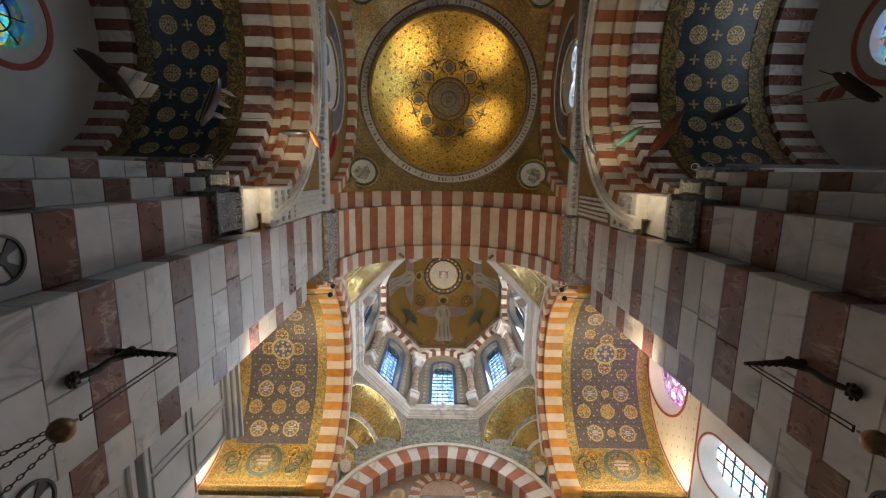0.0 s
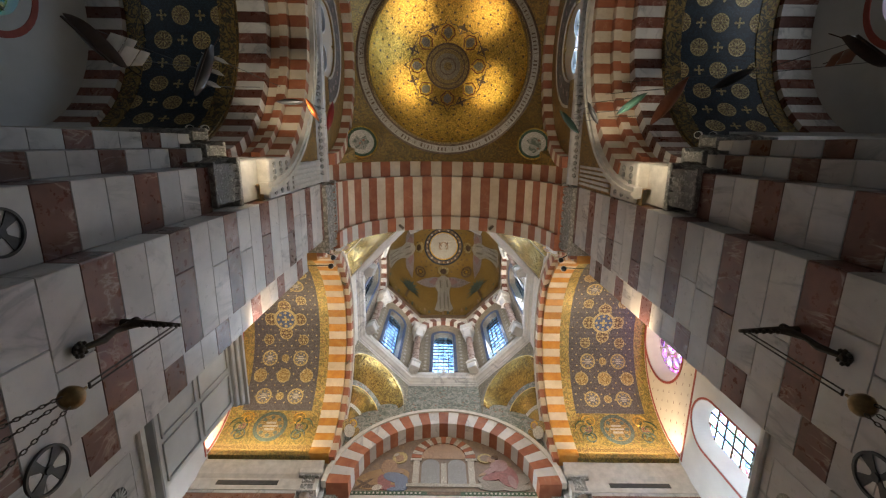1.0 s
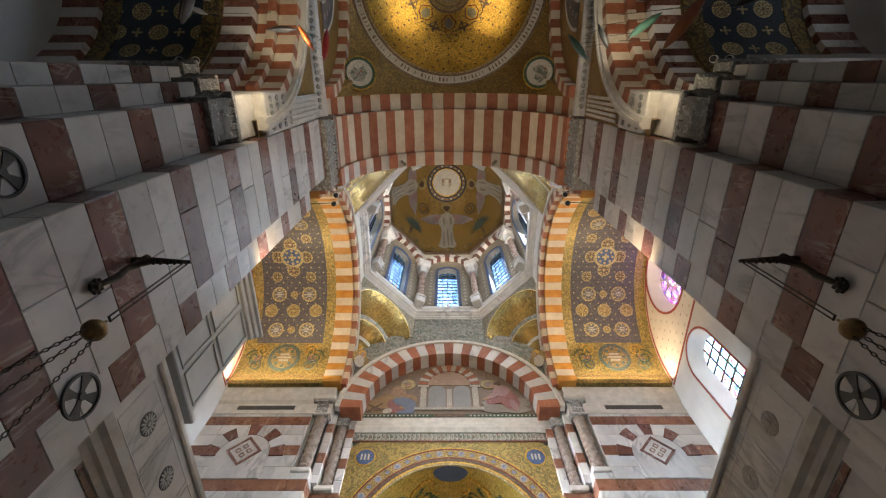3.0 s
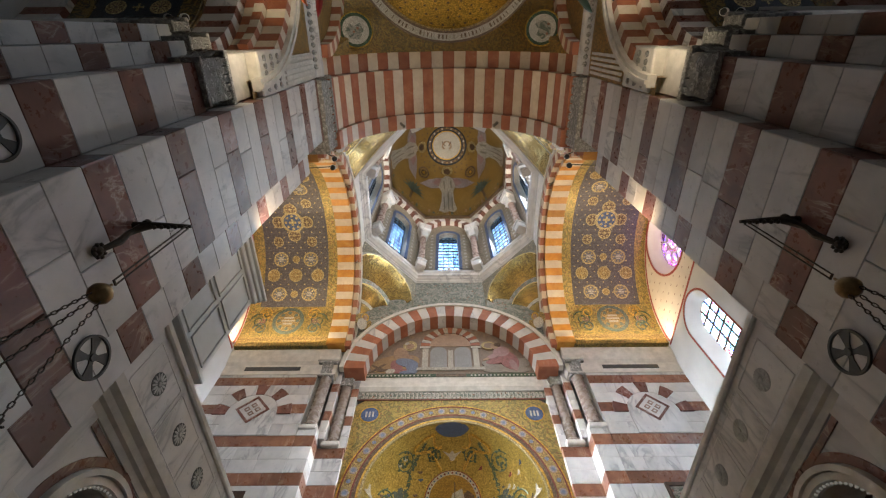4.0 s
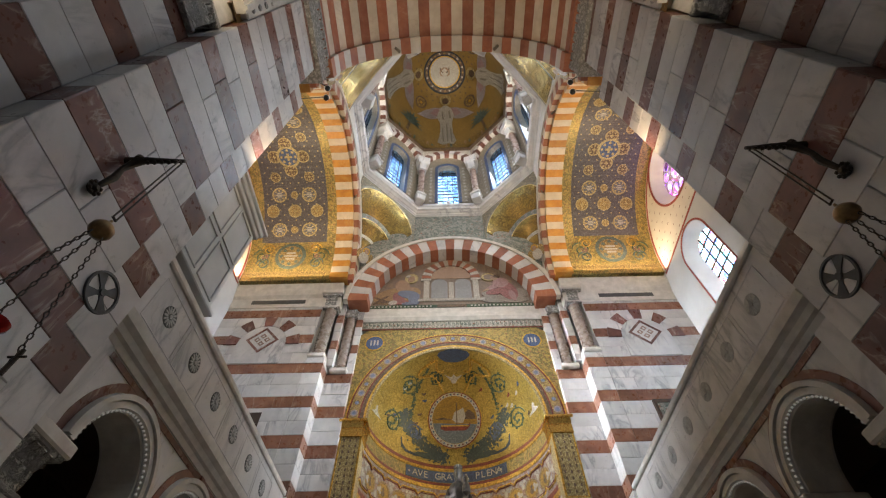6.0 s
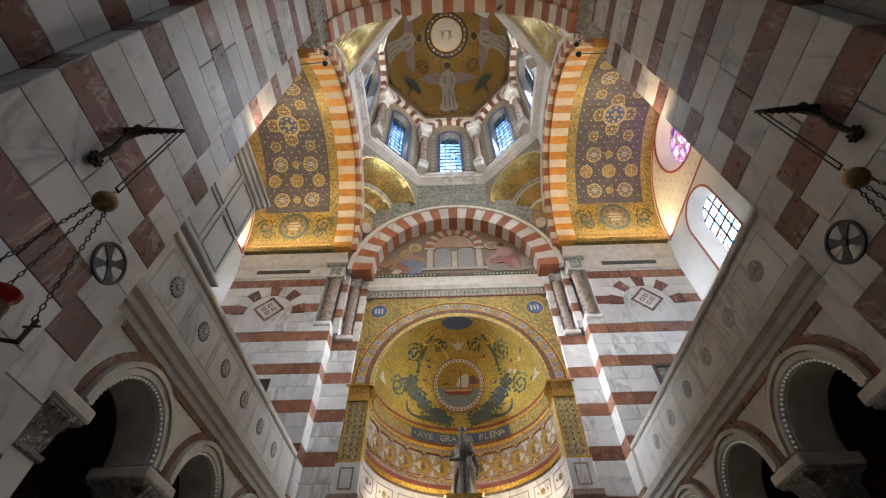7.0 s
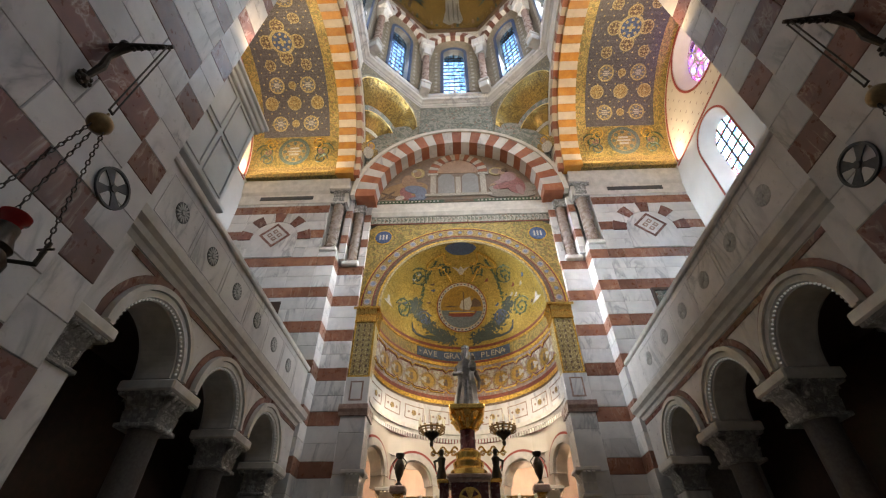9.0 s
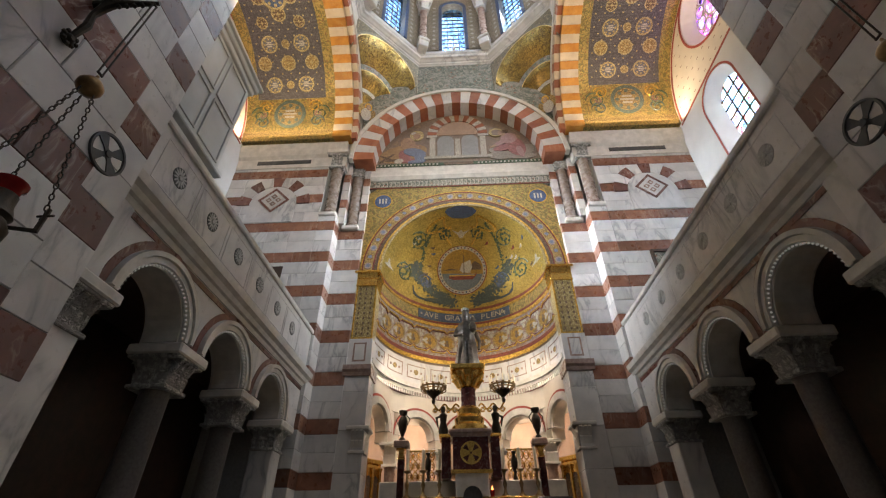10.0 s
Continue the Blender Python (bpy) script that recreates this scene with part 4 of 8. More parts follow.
# crossing: side arches, transepts
TX, ZV = 7.4, 13.2
for s in (-1, 1):
    tag = "west" if s < 0 else "east"

    def mx(a, b):
        return (min(s * a, s * b), max(s * a, s * b))

    fr = side_frame(s, YC, ZV)
    f0 = side_frame(s, YC, 0)
    arch = thing("crossing_arch_%s" % tag, "transept arch of orange and cream striped stones", "arch", (s * 3.8, YC, ZV), kind="structure")
    voussoirs(arch, fr, 3.12, 3.5, 3.62, 4.24, 35, (ORANGE, CREAM))
    voussoirs(arch, fr, 3.24, 3.56, 3.44, 3.615, 35, (RUST, CREAM))
    part("moulding", arch_ring(bmesh.new(), fr, 3.56, 3.68, 3.4, 3.5, 0, 180, 48), LIMESTONE, arch)
    structure("wall_crossing_%s" % tag, wall_with_arch(bmesh.new(), f0, 3.8, 3.52, ZV, ZV, 17.8, 3.5, 4.2, 40), LIMESTONE, "pale stone wall above the transept arch", "wall")
    # barrel vault
    bm = grid_sheet(bmesh.new(), lambda u, v: fr @ Vector((3.2 * math.cos(math.pi * u), 4.2 + 3.3 * v, 3.2 * math.sin(math.pi * u))), 40, 1,
                    lambda u, v: fr @ Vector((3.5 * math.cos(math.pi * u), 4.2 + 3.3 * v, 3.5 * math.sin(math.pi * u))))
    structure("ceiling_transept_%s" % tag, bm, GREENGOLD, "transept barrel vault of glowing gold leafwork mosaic", "vault", True)

    def sheet(r, a0, a1, x0, x1, mat, name, label, thick=0.02):
        b = grid_sheet(bmesh.new(), lambda u, v: fr @ Vector((r * math.cos(radians(a0 + (a1 - a0) * u)), x0 + (x1 - x0) * v, r * math.sin(radians(a0 + (a1 - a0) * u)))), 30, 1,
                       lambda u, v: fr @ Vector(((r + thick) * math.cos(radians(a0 + (a1 - a0) * u)), x0 + (x1 - x0) * v, (r + thick) * math.sin(radians(a0 + (a1 - a0) * u)))))
        return structure(name, b, mat, label, "mosaic", True)

    field = sheet(3.19, 31, 149, 4.6, 7.0, BLUE, "trim_vault_field_%s" % tag, "blue-grey mosaic field strewn with gold stars and roundels")
    for a0, a1 in ((4, 8), (172, 176)):
        sheet(3.185, a0, a1, 4.26, TX, OLDGOLD, "trim_vault_foot_%s" % tag, "bright gold mosaic band at the vault's foot")
    # stars and roundels
    bm = bmesh.new()
    for i in range(31):
        a = radians(36 + 3.6 * i)
        for k in range(15):
            if (i + k) % 2:
                continue
            xx = 4.72 + 0.152 * k
            q = fr @ Vector((3.187 * math.cos(a), xx, 3.187 * math.sin(a)))
            disc(bm, facing(q, fr.to_3x3() @ Vector((-math.cos(a), 0, -math.sin(a))), (1, 0, 0)), 0.03, 0.004, 6)
    part("star", bm, PALEGOLD, field, kind="stuff")
    def roundel(a_deg, xx, r, core_mat, parent=field, rr=3.183, name="roundel", rim_mat=PALEGOLD, mark=PALEGOLD):
        a = radians(a_deg)
        rr = 3.186 - r * r / 6.3
        m = facing(fr @ Vector((rr * math.cos(a), xx, rr * math.sin(a))), fr.to_3x3() @ Vector((-math.cos(a), 0, -math.sin(a))), (1, 0, 0))
        b = bmesh.new()
        disc(b, m, r, 0.006, 22, r * 0.78)
        for j in range(8):
            disc(b, m @ pose(r * 0.6 * math.cos(j * math.pi / 4), r * 0.6 * math.sin(j * math.pi / 4), 0), r * 0.13, 0.009, 6)
        o = part(name, b, rim_mat, parent)
        b = bmesh.new()
        disc(b, m, r * 0.78, 0.004, 22)
        part("core", b, core_mat, o)
        b = bmesh.new()
        bars = ((-0.22, 0.07, 0.3), (0.0, 0.06, 0.42), (0.22, 0.07, 0.3)) if mark is PALEMOSAIC else ((0.0, 0.32, 0.1), (0.0, 0.1, 0.32))
        for ox, sx, sy in bars:
            vs = [b.verts.new(m @ Vector(((ox + x) * r, y * r, 0.0085))) for x, y in ((-sx, -sy), (sx, -sy), (sx, sy), (-sx, sy))]
            b.faces.new(vs)
        part("emblem", b, mark, o)
        return o
    for row, (a, n) in enumerate(((40, 2), (53, 1), (64, 2), (116, 2), (127, 1), (140, 2))):
        for i in range(n):
            roundel(a, 5.83 + (0 if n == 1 else (-0.56, 0.56)[i]), 0.28 if n == 2 else 0.25, FIELDBLUE if n == 2 else OLDGOLD, mark=PALEMOSAIC if n == 2 else PALEGOLD)
        if n == 1:
            for xx in (5.0, 6.66):
                roundel(a, xx, 0.24, OLDGOLD)
        else:
            roundel(a, 5.83, 0.14, OLDGOLD)
    roundel(90, 5.83, 0.42, AZURE, name="shield_medallion")
    for j in range(4):
        roundel(90 + 9.5 * (j in (0, 1)) * (1 if j == 0 else -1), 5.83 + (0.52 if j == 2 else -0.52 if j == 3 else 0), 0.24, BROWNMOSAIC)
    for a in (76, 104):
        for xx in (5.2, 6.46):
            roundel(a, xx, 0.19, BROWNMOSAIC)
    for a in (20, 160):
        roundel(a, 5.83, 0.56, OLDGOLD, field, 3.19, "wreath_medallion", PALMMOSAIC, PALEMOSAIC)
        roundel(a, 5.83, 0.36, PALEGOLD, field, 3.19, "wreath_medallion", PALEMOSAIC, BROWNMOSAIC)
        for dx in (-1, 1):
            for k, (da, rr0, smat) in enumerate(((5.5, 0.26, GOLD), (-5.5, 0.26, PALMMOSAIC), (0.5, 0.34, GREENMOSAIC))):
                pts = []
                for i in range(20):
                    ang, rad = i * 0.5, rr0 * (1 - i / 24)
                    aa = radians(a + da) + rad * math.sin(ang) / 3.18
                    pts.append(fr @ Vector((3.175 * math.cos(aa), 5.83 + dx * (0.86 + 0.1 * k + rad * math.cos(ang)), 3.175 * math.sin(aa))))
                part("leaf_scroll", tube(bmesh.new(), pts, [0.012 + 0.02 * math.sin(i * 0.9) ** 2 for i in range(20)], 5), smat, field)
        for dx in (-0.95, 0.95):
            roundel(a, 5.83 + dx, 0.16, PINKMOSAIC, field, 3.19)
    # end wall with its windows, set in splayed reveals
    WY, WZ, RZ = YC + 1.37, 12.2, 15.05
    turn = Matrix.Rotation(radians(90), 4, "X")
    bm = wall_round_hole(bmesh.new(), f0, -3.6, 3.6, ZV - 0.1, 17.0, 0.2, RZ, 1.19, TX, TX + 0.5)
    ew = structure("wall_transept_%s" % tag, bm, PLASTER, "cream plaster transept end wall with painted red lines", "wall")
    part("lower_wall", wall_with_arch(bmesh.new(), side_frame(s, WY, 0), 4.45, 0.75, WZ, 8.4, ZV - 0.1, TX, TX + 0.5, 24), GREYPLASTER, ew)
    part("base_wall", boxed(*mx(TX, TX + 0.5), YC - 3.6, YC + 3.6, 0, 8.4), GREYPLASTER, ew)

    def outline(t, half):
        """Up one jamb, over the round head and down the other."""
        if t < 0.3:
            return half, 8.4 + (WZ - 8.4) * t / 0.3
        if t > 0.7:
            return -half, WZ - (WZ - 8.4) * (t - 0.7) / 0.3
        g = math.pi * (t - 0.3) / 0.4
        return half * math.cos(g), WZ + half * math.sin(g)

    def reveal(t, v, lift=0.0):
        u_, z_ = outline(t, 0.75 - 0.23 * v + lift)
        return side_frame(s, WY, 0) @ Vector((u_, TX + 0.01 + 0.38 * v, z_))
    part("splayed_reveal", grid_sheet(bmesh.new(), reveal, 60, 1, lambda t, v: reveal(t, v, 0.03)), WHITEPLASTER, ew)

    def ring_reveal(t, v, lift=0.0):
        r_ = 1.19 - 0.26 * v + lift
        return side_frame(s, YC + 0.2, RZ) @ Vector((r_ * math.cos(2 * math.pi * t), TX + 0.01 + 0.36 * v, r_ * math.sin(2 * math.pi * t)))
    part("splayed_reveal", grid_sheet(bmesh.new(), ring_reveal, 48, 1, lambda t, v: ring_reveal(t, v, 0.03)), WHITEPLASTER, ew)
    part("red_line", arch_ring(bmesh.new(), side_frame(s, WY, WZ), 0.77, 0.83, TX - 0.012, TX, 0, 180, 32), REDPAINT, ew)
    bm = boxed(*mx(TX - 0.012, TX), WY + 0.77, WY + 0.83, 8.4, WZ)
    box(bm, *mx(TX - 0.012, TX), WY - 0.83, WY - 0.77, 8.4, WZ)
    box(bm, *mx(TX - 0.012, TX), YC - 3.2, YC + 3.2, ZV - 0.13, ZV - 0.06)
    part("red_line", bm, REDPAINT, ew)
    part("red_line", arch_ring(bmesh.new(), side_frame(s, YC, ZV), 3.06, 3.14, TX - 0.012, TX, 0, 180, 48), REDPAINT, ew)
    bm = bmesh.new()
    disc(bm, side_frame(s, YC + 0.2, RZ, TX - 0.012) @ turn, 1.28, 0.02, 48, 1.21)
    part("red_line", bm, REDPAINT, ew)
    # faint painted ashlar joints and sprigs over the upper wall
    bm = bmesh.new()
    for i in range(9):
        z = ZV + 0.1 + 0.33 * i
        for k in range(-9, 10):
            y = 0.34 * (k + 0.5 * (i % 2))
            if math.hypot(y - 0.2, z - RZ) > 1.34 and math.hypot(y, z - ZV) < 3.0:
                box(bm, *mx(TX - 0.004, TX), YC + y - 0.045, YC + y + 0.045, z - 0.012, z + 0.012)
    part("painted_sprigs", bm, BROWNMARBLE, ew, kind="stuff")
    win = thing("window_transept_%s" % tag, "tall round-headed stained glass window with pale panes", "window", (s * TX, WY, 8.4), kind="structure")
    glazing(win, side_frame(s, WY, 0), 0.53, 8.4, WZ, TX + 0.38, STAINED, 3, 12)
    part("sill", boxed(*mx(TX - 0.05, TX + 0.5), WY - 0.8, WY + 0.8, 8.32, 8.4), LIMESTONE, win)
    win = thing("window_rose_%s" % tag, "round rose window of violet stained glass", "window", (s * TX, YC, RZ), kind="structure")
    bm = bmesh.new()
    disc(bm, side_frame(s, YC + 0.2, RZ, TX + 0.37) @ turn, 0.94, 0.01, 32)
    part("pane", bm, VIOLETGLASS, win).visible_shadow = False
    bm = bmesh.new()
    for j in range(10):
        a = j * math.pi / 5
        m = side_frame(s, YC + 0.2 + 0.64 * math.cos(a), RZ + 0.64 * math.sin(a), TX + 0.34) @ turn
        disc(bm, m, 0.225, 0.04, 16, 0.18)
        tube(bm, [side_frame(s, YC + 0.2 + q * math.cos(a + math.pi / 10), RZ + q * math.sin(a + math.pi / 10), TX + 0.34).translation for q in (0.36, 0.86)], 0.03, 5)
    disc(bm, side_frame(s, YC + 0.2, RZ, TX + 0.34) @ turn, 0.37, 0.04, 20, 0.31)
    part("tracery", bm, LIMESTONE, win)
    backdrop(f0, -2.0, 2.6, 8.0, 16.6, TX + 0.9, LOWEREDSKY if s < 0 else SKYGLOW)
    # west side wall of the transept
    structure("wall_transept_back_%s" % tag, boxed(*mx(4.3, TX + 0.5), 2.6, 3.14, 0, ZV), GREYPLASTER, "plain plastered transept wall", "wall")

# ---- crossing: apse side, drum and dome ----
YE = YC + A                       # face of the apse arch
PB, PP, PR = 3.88, 1.11, 0.34     # striping of the choir piers
for s in (-1, 1):
    tag = "west" if s < 0 else "east"

    def mx(a, b):
        return (min(s * a, s * b), max(s * a, s * b))

    pier = thing("choir_pier_%s" % tag, "stepped choir pier striped in white and red marble", "pier", (s * 3.4, 9.9, 0), kind="structure")
    part("core", box(boxed(*mx(3.1, 4.4), 10.45, 10.9, 0, 13.2), *mx(4.2, TX + 0.4), YE + 0.08, 10.6, 0, ZV), MORTAR, pier)
    # corner pier, its inner return, and the transept wall above the gallery
    courses(pier, *mx(3.75, 4.27), YE - 0.02, YE + 0.7, 0.0, 9.97, PB, PP, PR, 2, red=CHOIRRED)
    courses(pier, *mx(3.0, 3.76), 10.3, 10.8, 0.0, 9.75, PB, PP, PR, 2, red=CHOIRRED)
    courses(pier, *mx(4.275, 5.7), YE - 0.02, YE + 0.3, 4.9, 12.1, PB, PP, PR, 2, "x", red=CHOIRRED)
    courses(pier, *mx(5.705, TX), YE - 0.02, YE + 0.3, 4.9, 12.1, PB, PP, PR, 2, "x", red=CHOIRRED)
    part("return_wall", boxed(*mx(4.27, 4.6), YE + 0.0, YE + 0.6, 9.9, 12.1), MORTAR, pier)
    vm = front_frame(s * 5.79, YE, 10.5)
    part("blind_panel", arch_ring(boxed(*mx(5.06, 6.52), YE - 0.05, YE - 0.024, 9.78, 10.5), vm, 0.0001, 0.73, -0.05, -0.024, 0, 180, 24), WHITE, pier, "round-headed white marble panel")
    voussoirs(pier, vm, 0.74, 1.14, -0.06, 0.02, 9, (RED, WHITE), 0, 180, 0.008)
    dm = facing((s * 5.79, YE - 0.052, 10.66), (0, -1, 0))
    bm = bmesh.new()
    disc(bm, dm, 0.5, 0.012, 4, 0.4)
    dia = part("diamond_frame", bm, RED, pier, "red marble diamond with a dark emblem")
    bm = bmesh.new()
    for ex, ez in ((0, 0.15), (0, -0.15), (0.15, 0), (-0.15, 0)):
        disc(bm, dm @ pose(ex, ez, 0), 0.1, 0.014, 4, 0.05)
    part("emblem", bm, BROWNMARBLE, dia)
    bm = cross_moulding(bmesh.new(), [(YE + 0.3, 12.1), (YE - 0.04, 12.1), (YE - 0.06, 12.5), (YE - 0.12, 12.62), (YE - 0.16, 12.8), (YE - 0.2, 13.0), (YE - 0.2, 13.12), (YE + 0.3, 13.12)], *mx(3.72, TX))
    part("cornice", bm, LIMESTONE, pier)
    part("vent", boxed(*mx(4.9, 6.7), YE - 0.066, YE - 0.05, 12.26, 12.42), GREYIRON, pier, "dark slotted vent strip")
    for cx, cy, r in ((4.02, 9.98, 0.18), (3.4, 10.4, 0.17)):
        zb = 9.97 if cx > 3.8 else 9.75
        bm = bmesh.new()
        lathe(bm, [(r * 1.4, zb + 0.14), (r * 1.4, zb + 0.2), (r * 1.2, zb + 0.25), (r, zb + 0.3), (r, 11.95), (r * 1.15, 12.0), (r * 1.1, 12.04)], (s * cx, cy, 0), 20)
        part("column_shaft", bm, DUNMARBLE, pier, "polished grey-brown marble column", True)
        part("column_base", boxed(*mx(cx - 0.26, cx + 0.26), cy - 0.24, cy + 0.26, zb, zb + 0.15, bevel=0.03), LIMESTONE, pier)
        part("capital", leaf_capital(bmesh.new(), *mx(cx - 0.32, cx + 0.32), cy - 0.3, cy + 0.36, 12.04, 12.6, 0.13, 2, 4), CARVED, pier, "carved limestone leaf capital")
        part("impost", boxed(*mx(cx - 0.36, cx + 0.36), cy - 0.34, cy + 0.5, 12.6, 12.8, bevel=0.03), LIMESTONE, pier)
    courses(pier, *mx(3.58, 3.8), 10.1, 10.5, 9.9, 12.5, PB, PP, PR, 2, red=CHOIRRED)
    courses(pier, *mx(2.98, 3.2), 10.32, 10.6, 9.7, 12.5, PB, PP, PR, 2, red=CHOIRRED)
    part("upper_core", boxed(*mx(2.95, 4.3), YE + 0.1, 10.7, 12.75, 13.3), LIMESTONE, pier)

arch = thing("apse_arch", "round arch of rust and white stones before the apse", "arch", (0, YE, 12.35), kind="structure")
fe = front_frame(0, YE, 12.35)
voussoirs(arch, fe, 2.84, 3.5, -0.06, 0.6, 29, (RUST, WHITE))
part("moulding", arch_ring(bmesh.new(), fe, 3.5, 3.64, -0.12, 0.1, 0, 180, 48), LIMESTONE, arch)
structure("wall_apse_front", wall_with_arch(bmesh.new(), front_frame(0, YE, 0), 3.5, 3.52, 12.35, 12.35, 17.8, 0.02, 0.5, 40), GREYMOSAIC, "grey scrollwork mosaic wall above the apse arch", "wall")
# tympanum scene
bm = arch_ring(bmesh.new(), front_frame(0, YE + 0.32, 12.3), 0.0005, 2.9, 0.0, 0.1, 0, 180, 36)
tym = tagged(part("tympanum", bm, TYMGROUND, None, "half-round mosaic scene with two seated figures and twin arched windows"), category="mosaic", kind="structure")
fy = YE + 0.31
small = front_frame(0, fy, 13.82)
voussoirs(tym, small, 0.74, 1.06, -0.05, 0.0, 17, (RUST, PALEMOSAIC), 0, 180, 0.01)
bm = boxed(-0.98, -0.78, fy - 0.03, fy, 12.72, 13.74)
box(bm, 0.78, 0.98, fy - 0.03, fy, 12.72, 13.74)
box(bm, -0.09, 0.09, fy - 0.03, fy, 12.72, 13.6)
box(bm, -1.08, -0.72, fy - 0.04, fy, 13.7, 13.82)
box(bm, 0.72, 1.08, fy - 0.04, fy, 13.7, 13.82)
box(bm, -1.15, 1.15, fy - 0.045, fy, 12.6, 12.72)
part("painted_pillars", bm, PALEMOSAIC, tym)
part("painted_head", arch_ring(bmesh.new(), small, 0.001, 0.74, -0.012, 0.0, 0, 180, 20), FLESH, tym)
for sx in (-1, 1):
    part("painted_window", arch_ring(boxed(sx * 0.42 - 0.29, sx * 0.42 + 0.29, fy - 0.02, fy, 12.72, 13.5), front_frame(sx * 0.42, fy, 13.5), 0.001, 0.29, -0.02, 0, 0, 180, 14), WINDOWMOSAIC, tym)

def blob(bm, pts, y0, y1):
    """A flat shape with an outline through the given (x, z), y0 to y1 deep."""
    a = [bm.verts.new((x, y0, z)) for x, z in pts]
    b = [bm.verts.new((x, y1, z)) for x, z in pts]
    n = len(pts)
    bm.faces.new(a)
    bm.faces.new(b[::-1])
    for i in range(n):
        bm.faces.new((a[i], b[i], b[(i + 1) % n], a[(i + 1) % n]))
    return bm


def oval(cx, cz, rx, rz, n=14, lean=0.0):
    return [(cx + rx * math.cos(2 * math.pi * i / n) * math.cos(lean) - rz * math.sin(2 * math.pi * i / n) * math.sin(lean),
             cz + rx * math.cos(2 * math.pi * i / n) * math.sin(lean) + rz * math.sin(2 * math.pi * i / n) * math.cos(lean)) for i in range(n)]


# the seated figure with a bowed head, the kneeling one on a cloud, all plain shapes
depth_ = 0.01
for name, mat, ovals in (
        ("painted_ground", TYMWARM, [(-1.9, 12.95, 0.85, 0.42, 0.25)]),
        ("painted_timber", BROWNMOSAIC, [(-2.45, 12.72, 0.34, 0.05, 0.7), (-2.35, 12.68, 0.4, 0.05, -0.5), (-2.2, 12.62, 0.3, 0.06, 0.1)]),
        ("painted_halo", PALEGOLD, [(-1.44, 13.86, 0.25, 0.27, 0)]),
        ("painted_robe", PINKMOSAIC, [(-1.84, 12.82, 0.2, 0.3, 0.3), (-1.72, 12.58, 0.42, 0.1, 0)]),
        ("painted_robe", FLESH, [(-1.74, 13.42, 0.26, 0.36, 0.25), (-1.5, 13.3, 0.26, 0.11, -0.5)]),
        ("painted_robe", AZUREPALE, [(-1.5, 12.98, 0.4, 0.2, -0.25), (-1.3, 12.74, 0.2, 0.3, 0.25), (-1.42, 12.52, 0.3, 0.08, 0.1)]),
        ("painted_head", FLESH, [(-1.44, 13.82, 0.13, 0.16, -0.4)]),
        ("painted_cloth", PALEMOSAIC, [(-2.02, 12.56, 0.16, 0.11, 0.3), (-1.56, 13.98, 0.1, 0.06, 0.6)]),
        ("painted_cloud", FOLDMOSAIC, [(1.5, 12.66, 0.5, 0.2, 0), (2.15, 12.62, 0.5, 0.17, 0), (2.42, 12.95, 0.26, 0.22, 0), (1.26, 12.92, 0.2, 0.17, 0)]),
        ("painted_halo", PALEGOLD, [(1.36, 13.84, 0.25, 0.22, 0)]),
        ("painted_halo_ground", TYMGROUND, [(1.38, 13.83, 0.18, 0.15, 0)]),
        ("painted_robe", PINKMOSAIC, [(1.98, 13.08, 0.32, 0.5, 0.35), (1.62, 13.05, 0.44, 0.15, 0.3)]),
        ("painted_robe", ROSEPALE, [(1.78, 13.5, 0.3, 0.26, 0.5), (1.5, 13.28, 0.34, 0.1, 0.55), (2.12, 12.8, 0.12, 0.28, 0.2)]),
        ("painted_head", FLESH, [(1.56, 13.76, 0.13, 0.14, 0.4), (1.22, 13.1, 0.14, 0.05, 0.5)]),
        ("painted_hair", BROWNMOSAIC, [(1.68, 13.86, 0.13, 0.09, 0.2)])):
    for ox, oz, rx, rz, lean in ovals:
        depth_ += 0.0015
        part(name, blob(bmesh.new(), oval(ox, oz, rx, rz, 18, lean), fy - depth_, fy), mat, tym)
part("painted_border", boxed(-2.8, 2.8, fy - 0.012, fy, 12.3, 12.44), GREENMOSAIC, tym)
part("painted_label", boxed(-0.5, 0.5, fy - 0.016, fy, 12.31, 12.43), BROWNMOSAIC, tym)
bm = bmesh.new()
for i in range(44):
    if abs(i - 21.5) > 4.5:
        box(bm, -2.76 + 0.126 * i, -2.7 + 0.126 * i, fy - 0.018, fy - 0.012, 12.34, 12.4)
part("border_squares", bm, PALEMOSAIC, tym, kind="stuff")
tym.matrix_basis = Matrix.Translation((0, 0.05, 1.55)) @ Matrix.Scale(1.018, 4) @ Matrix.Translation((0, -0.05, -1.55)) @ tym.matrix_basis
# ledge below it
bm = cross_moulding(bmesh.new(), [(YE + 0.8, 11.92), (YE + 0.54, 11.92), (YE + 0.5, 11.98), (YE + 0.46, 12.04), (YE + 0.45, 12.18), (YE + 0.5, 12.22), (YE + 0.5, 12.5), (YE + 0.8, 12.5)], -2.98, 2.98)
ledge = structure("trim_apse", bm, LIMESTONE, "pale stone ledge beneath the tympanum", "trim")

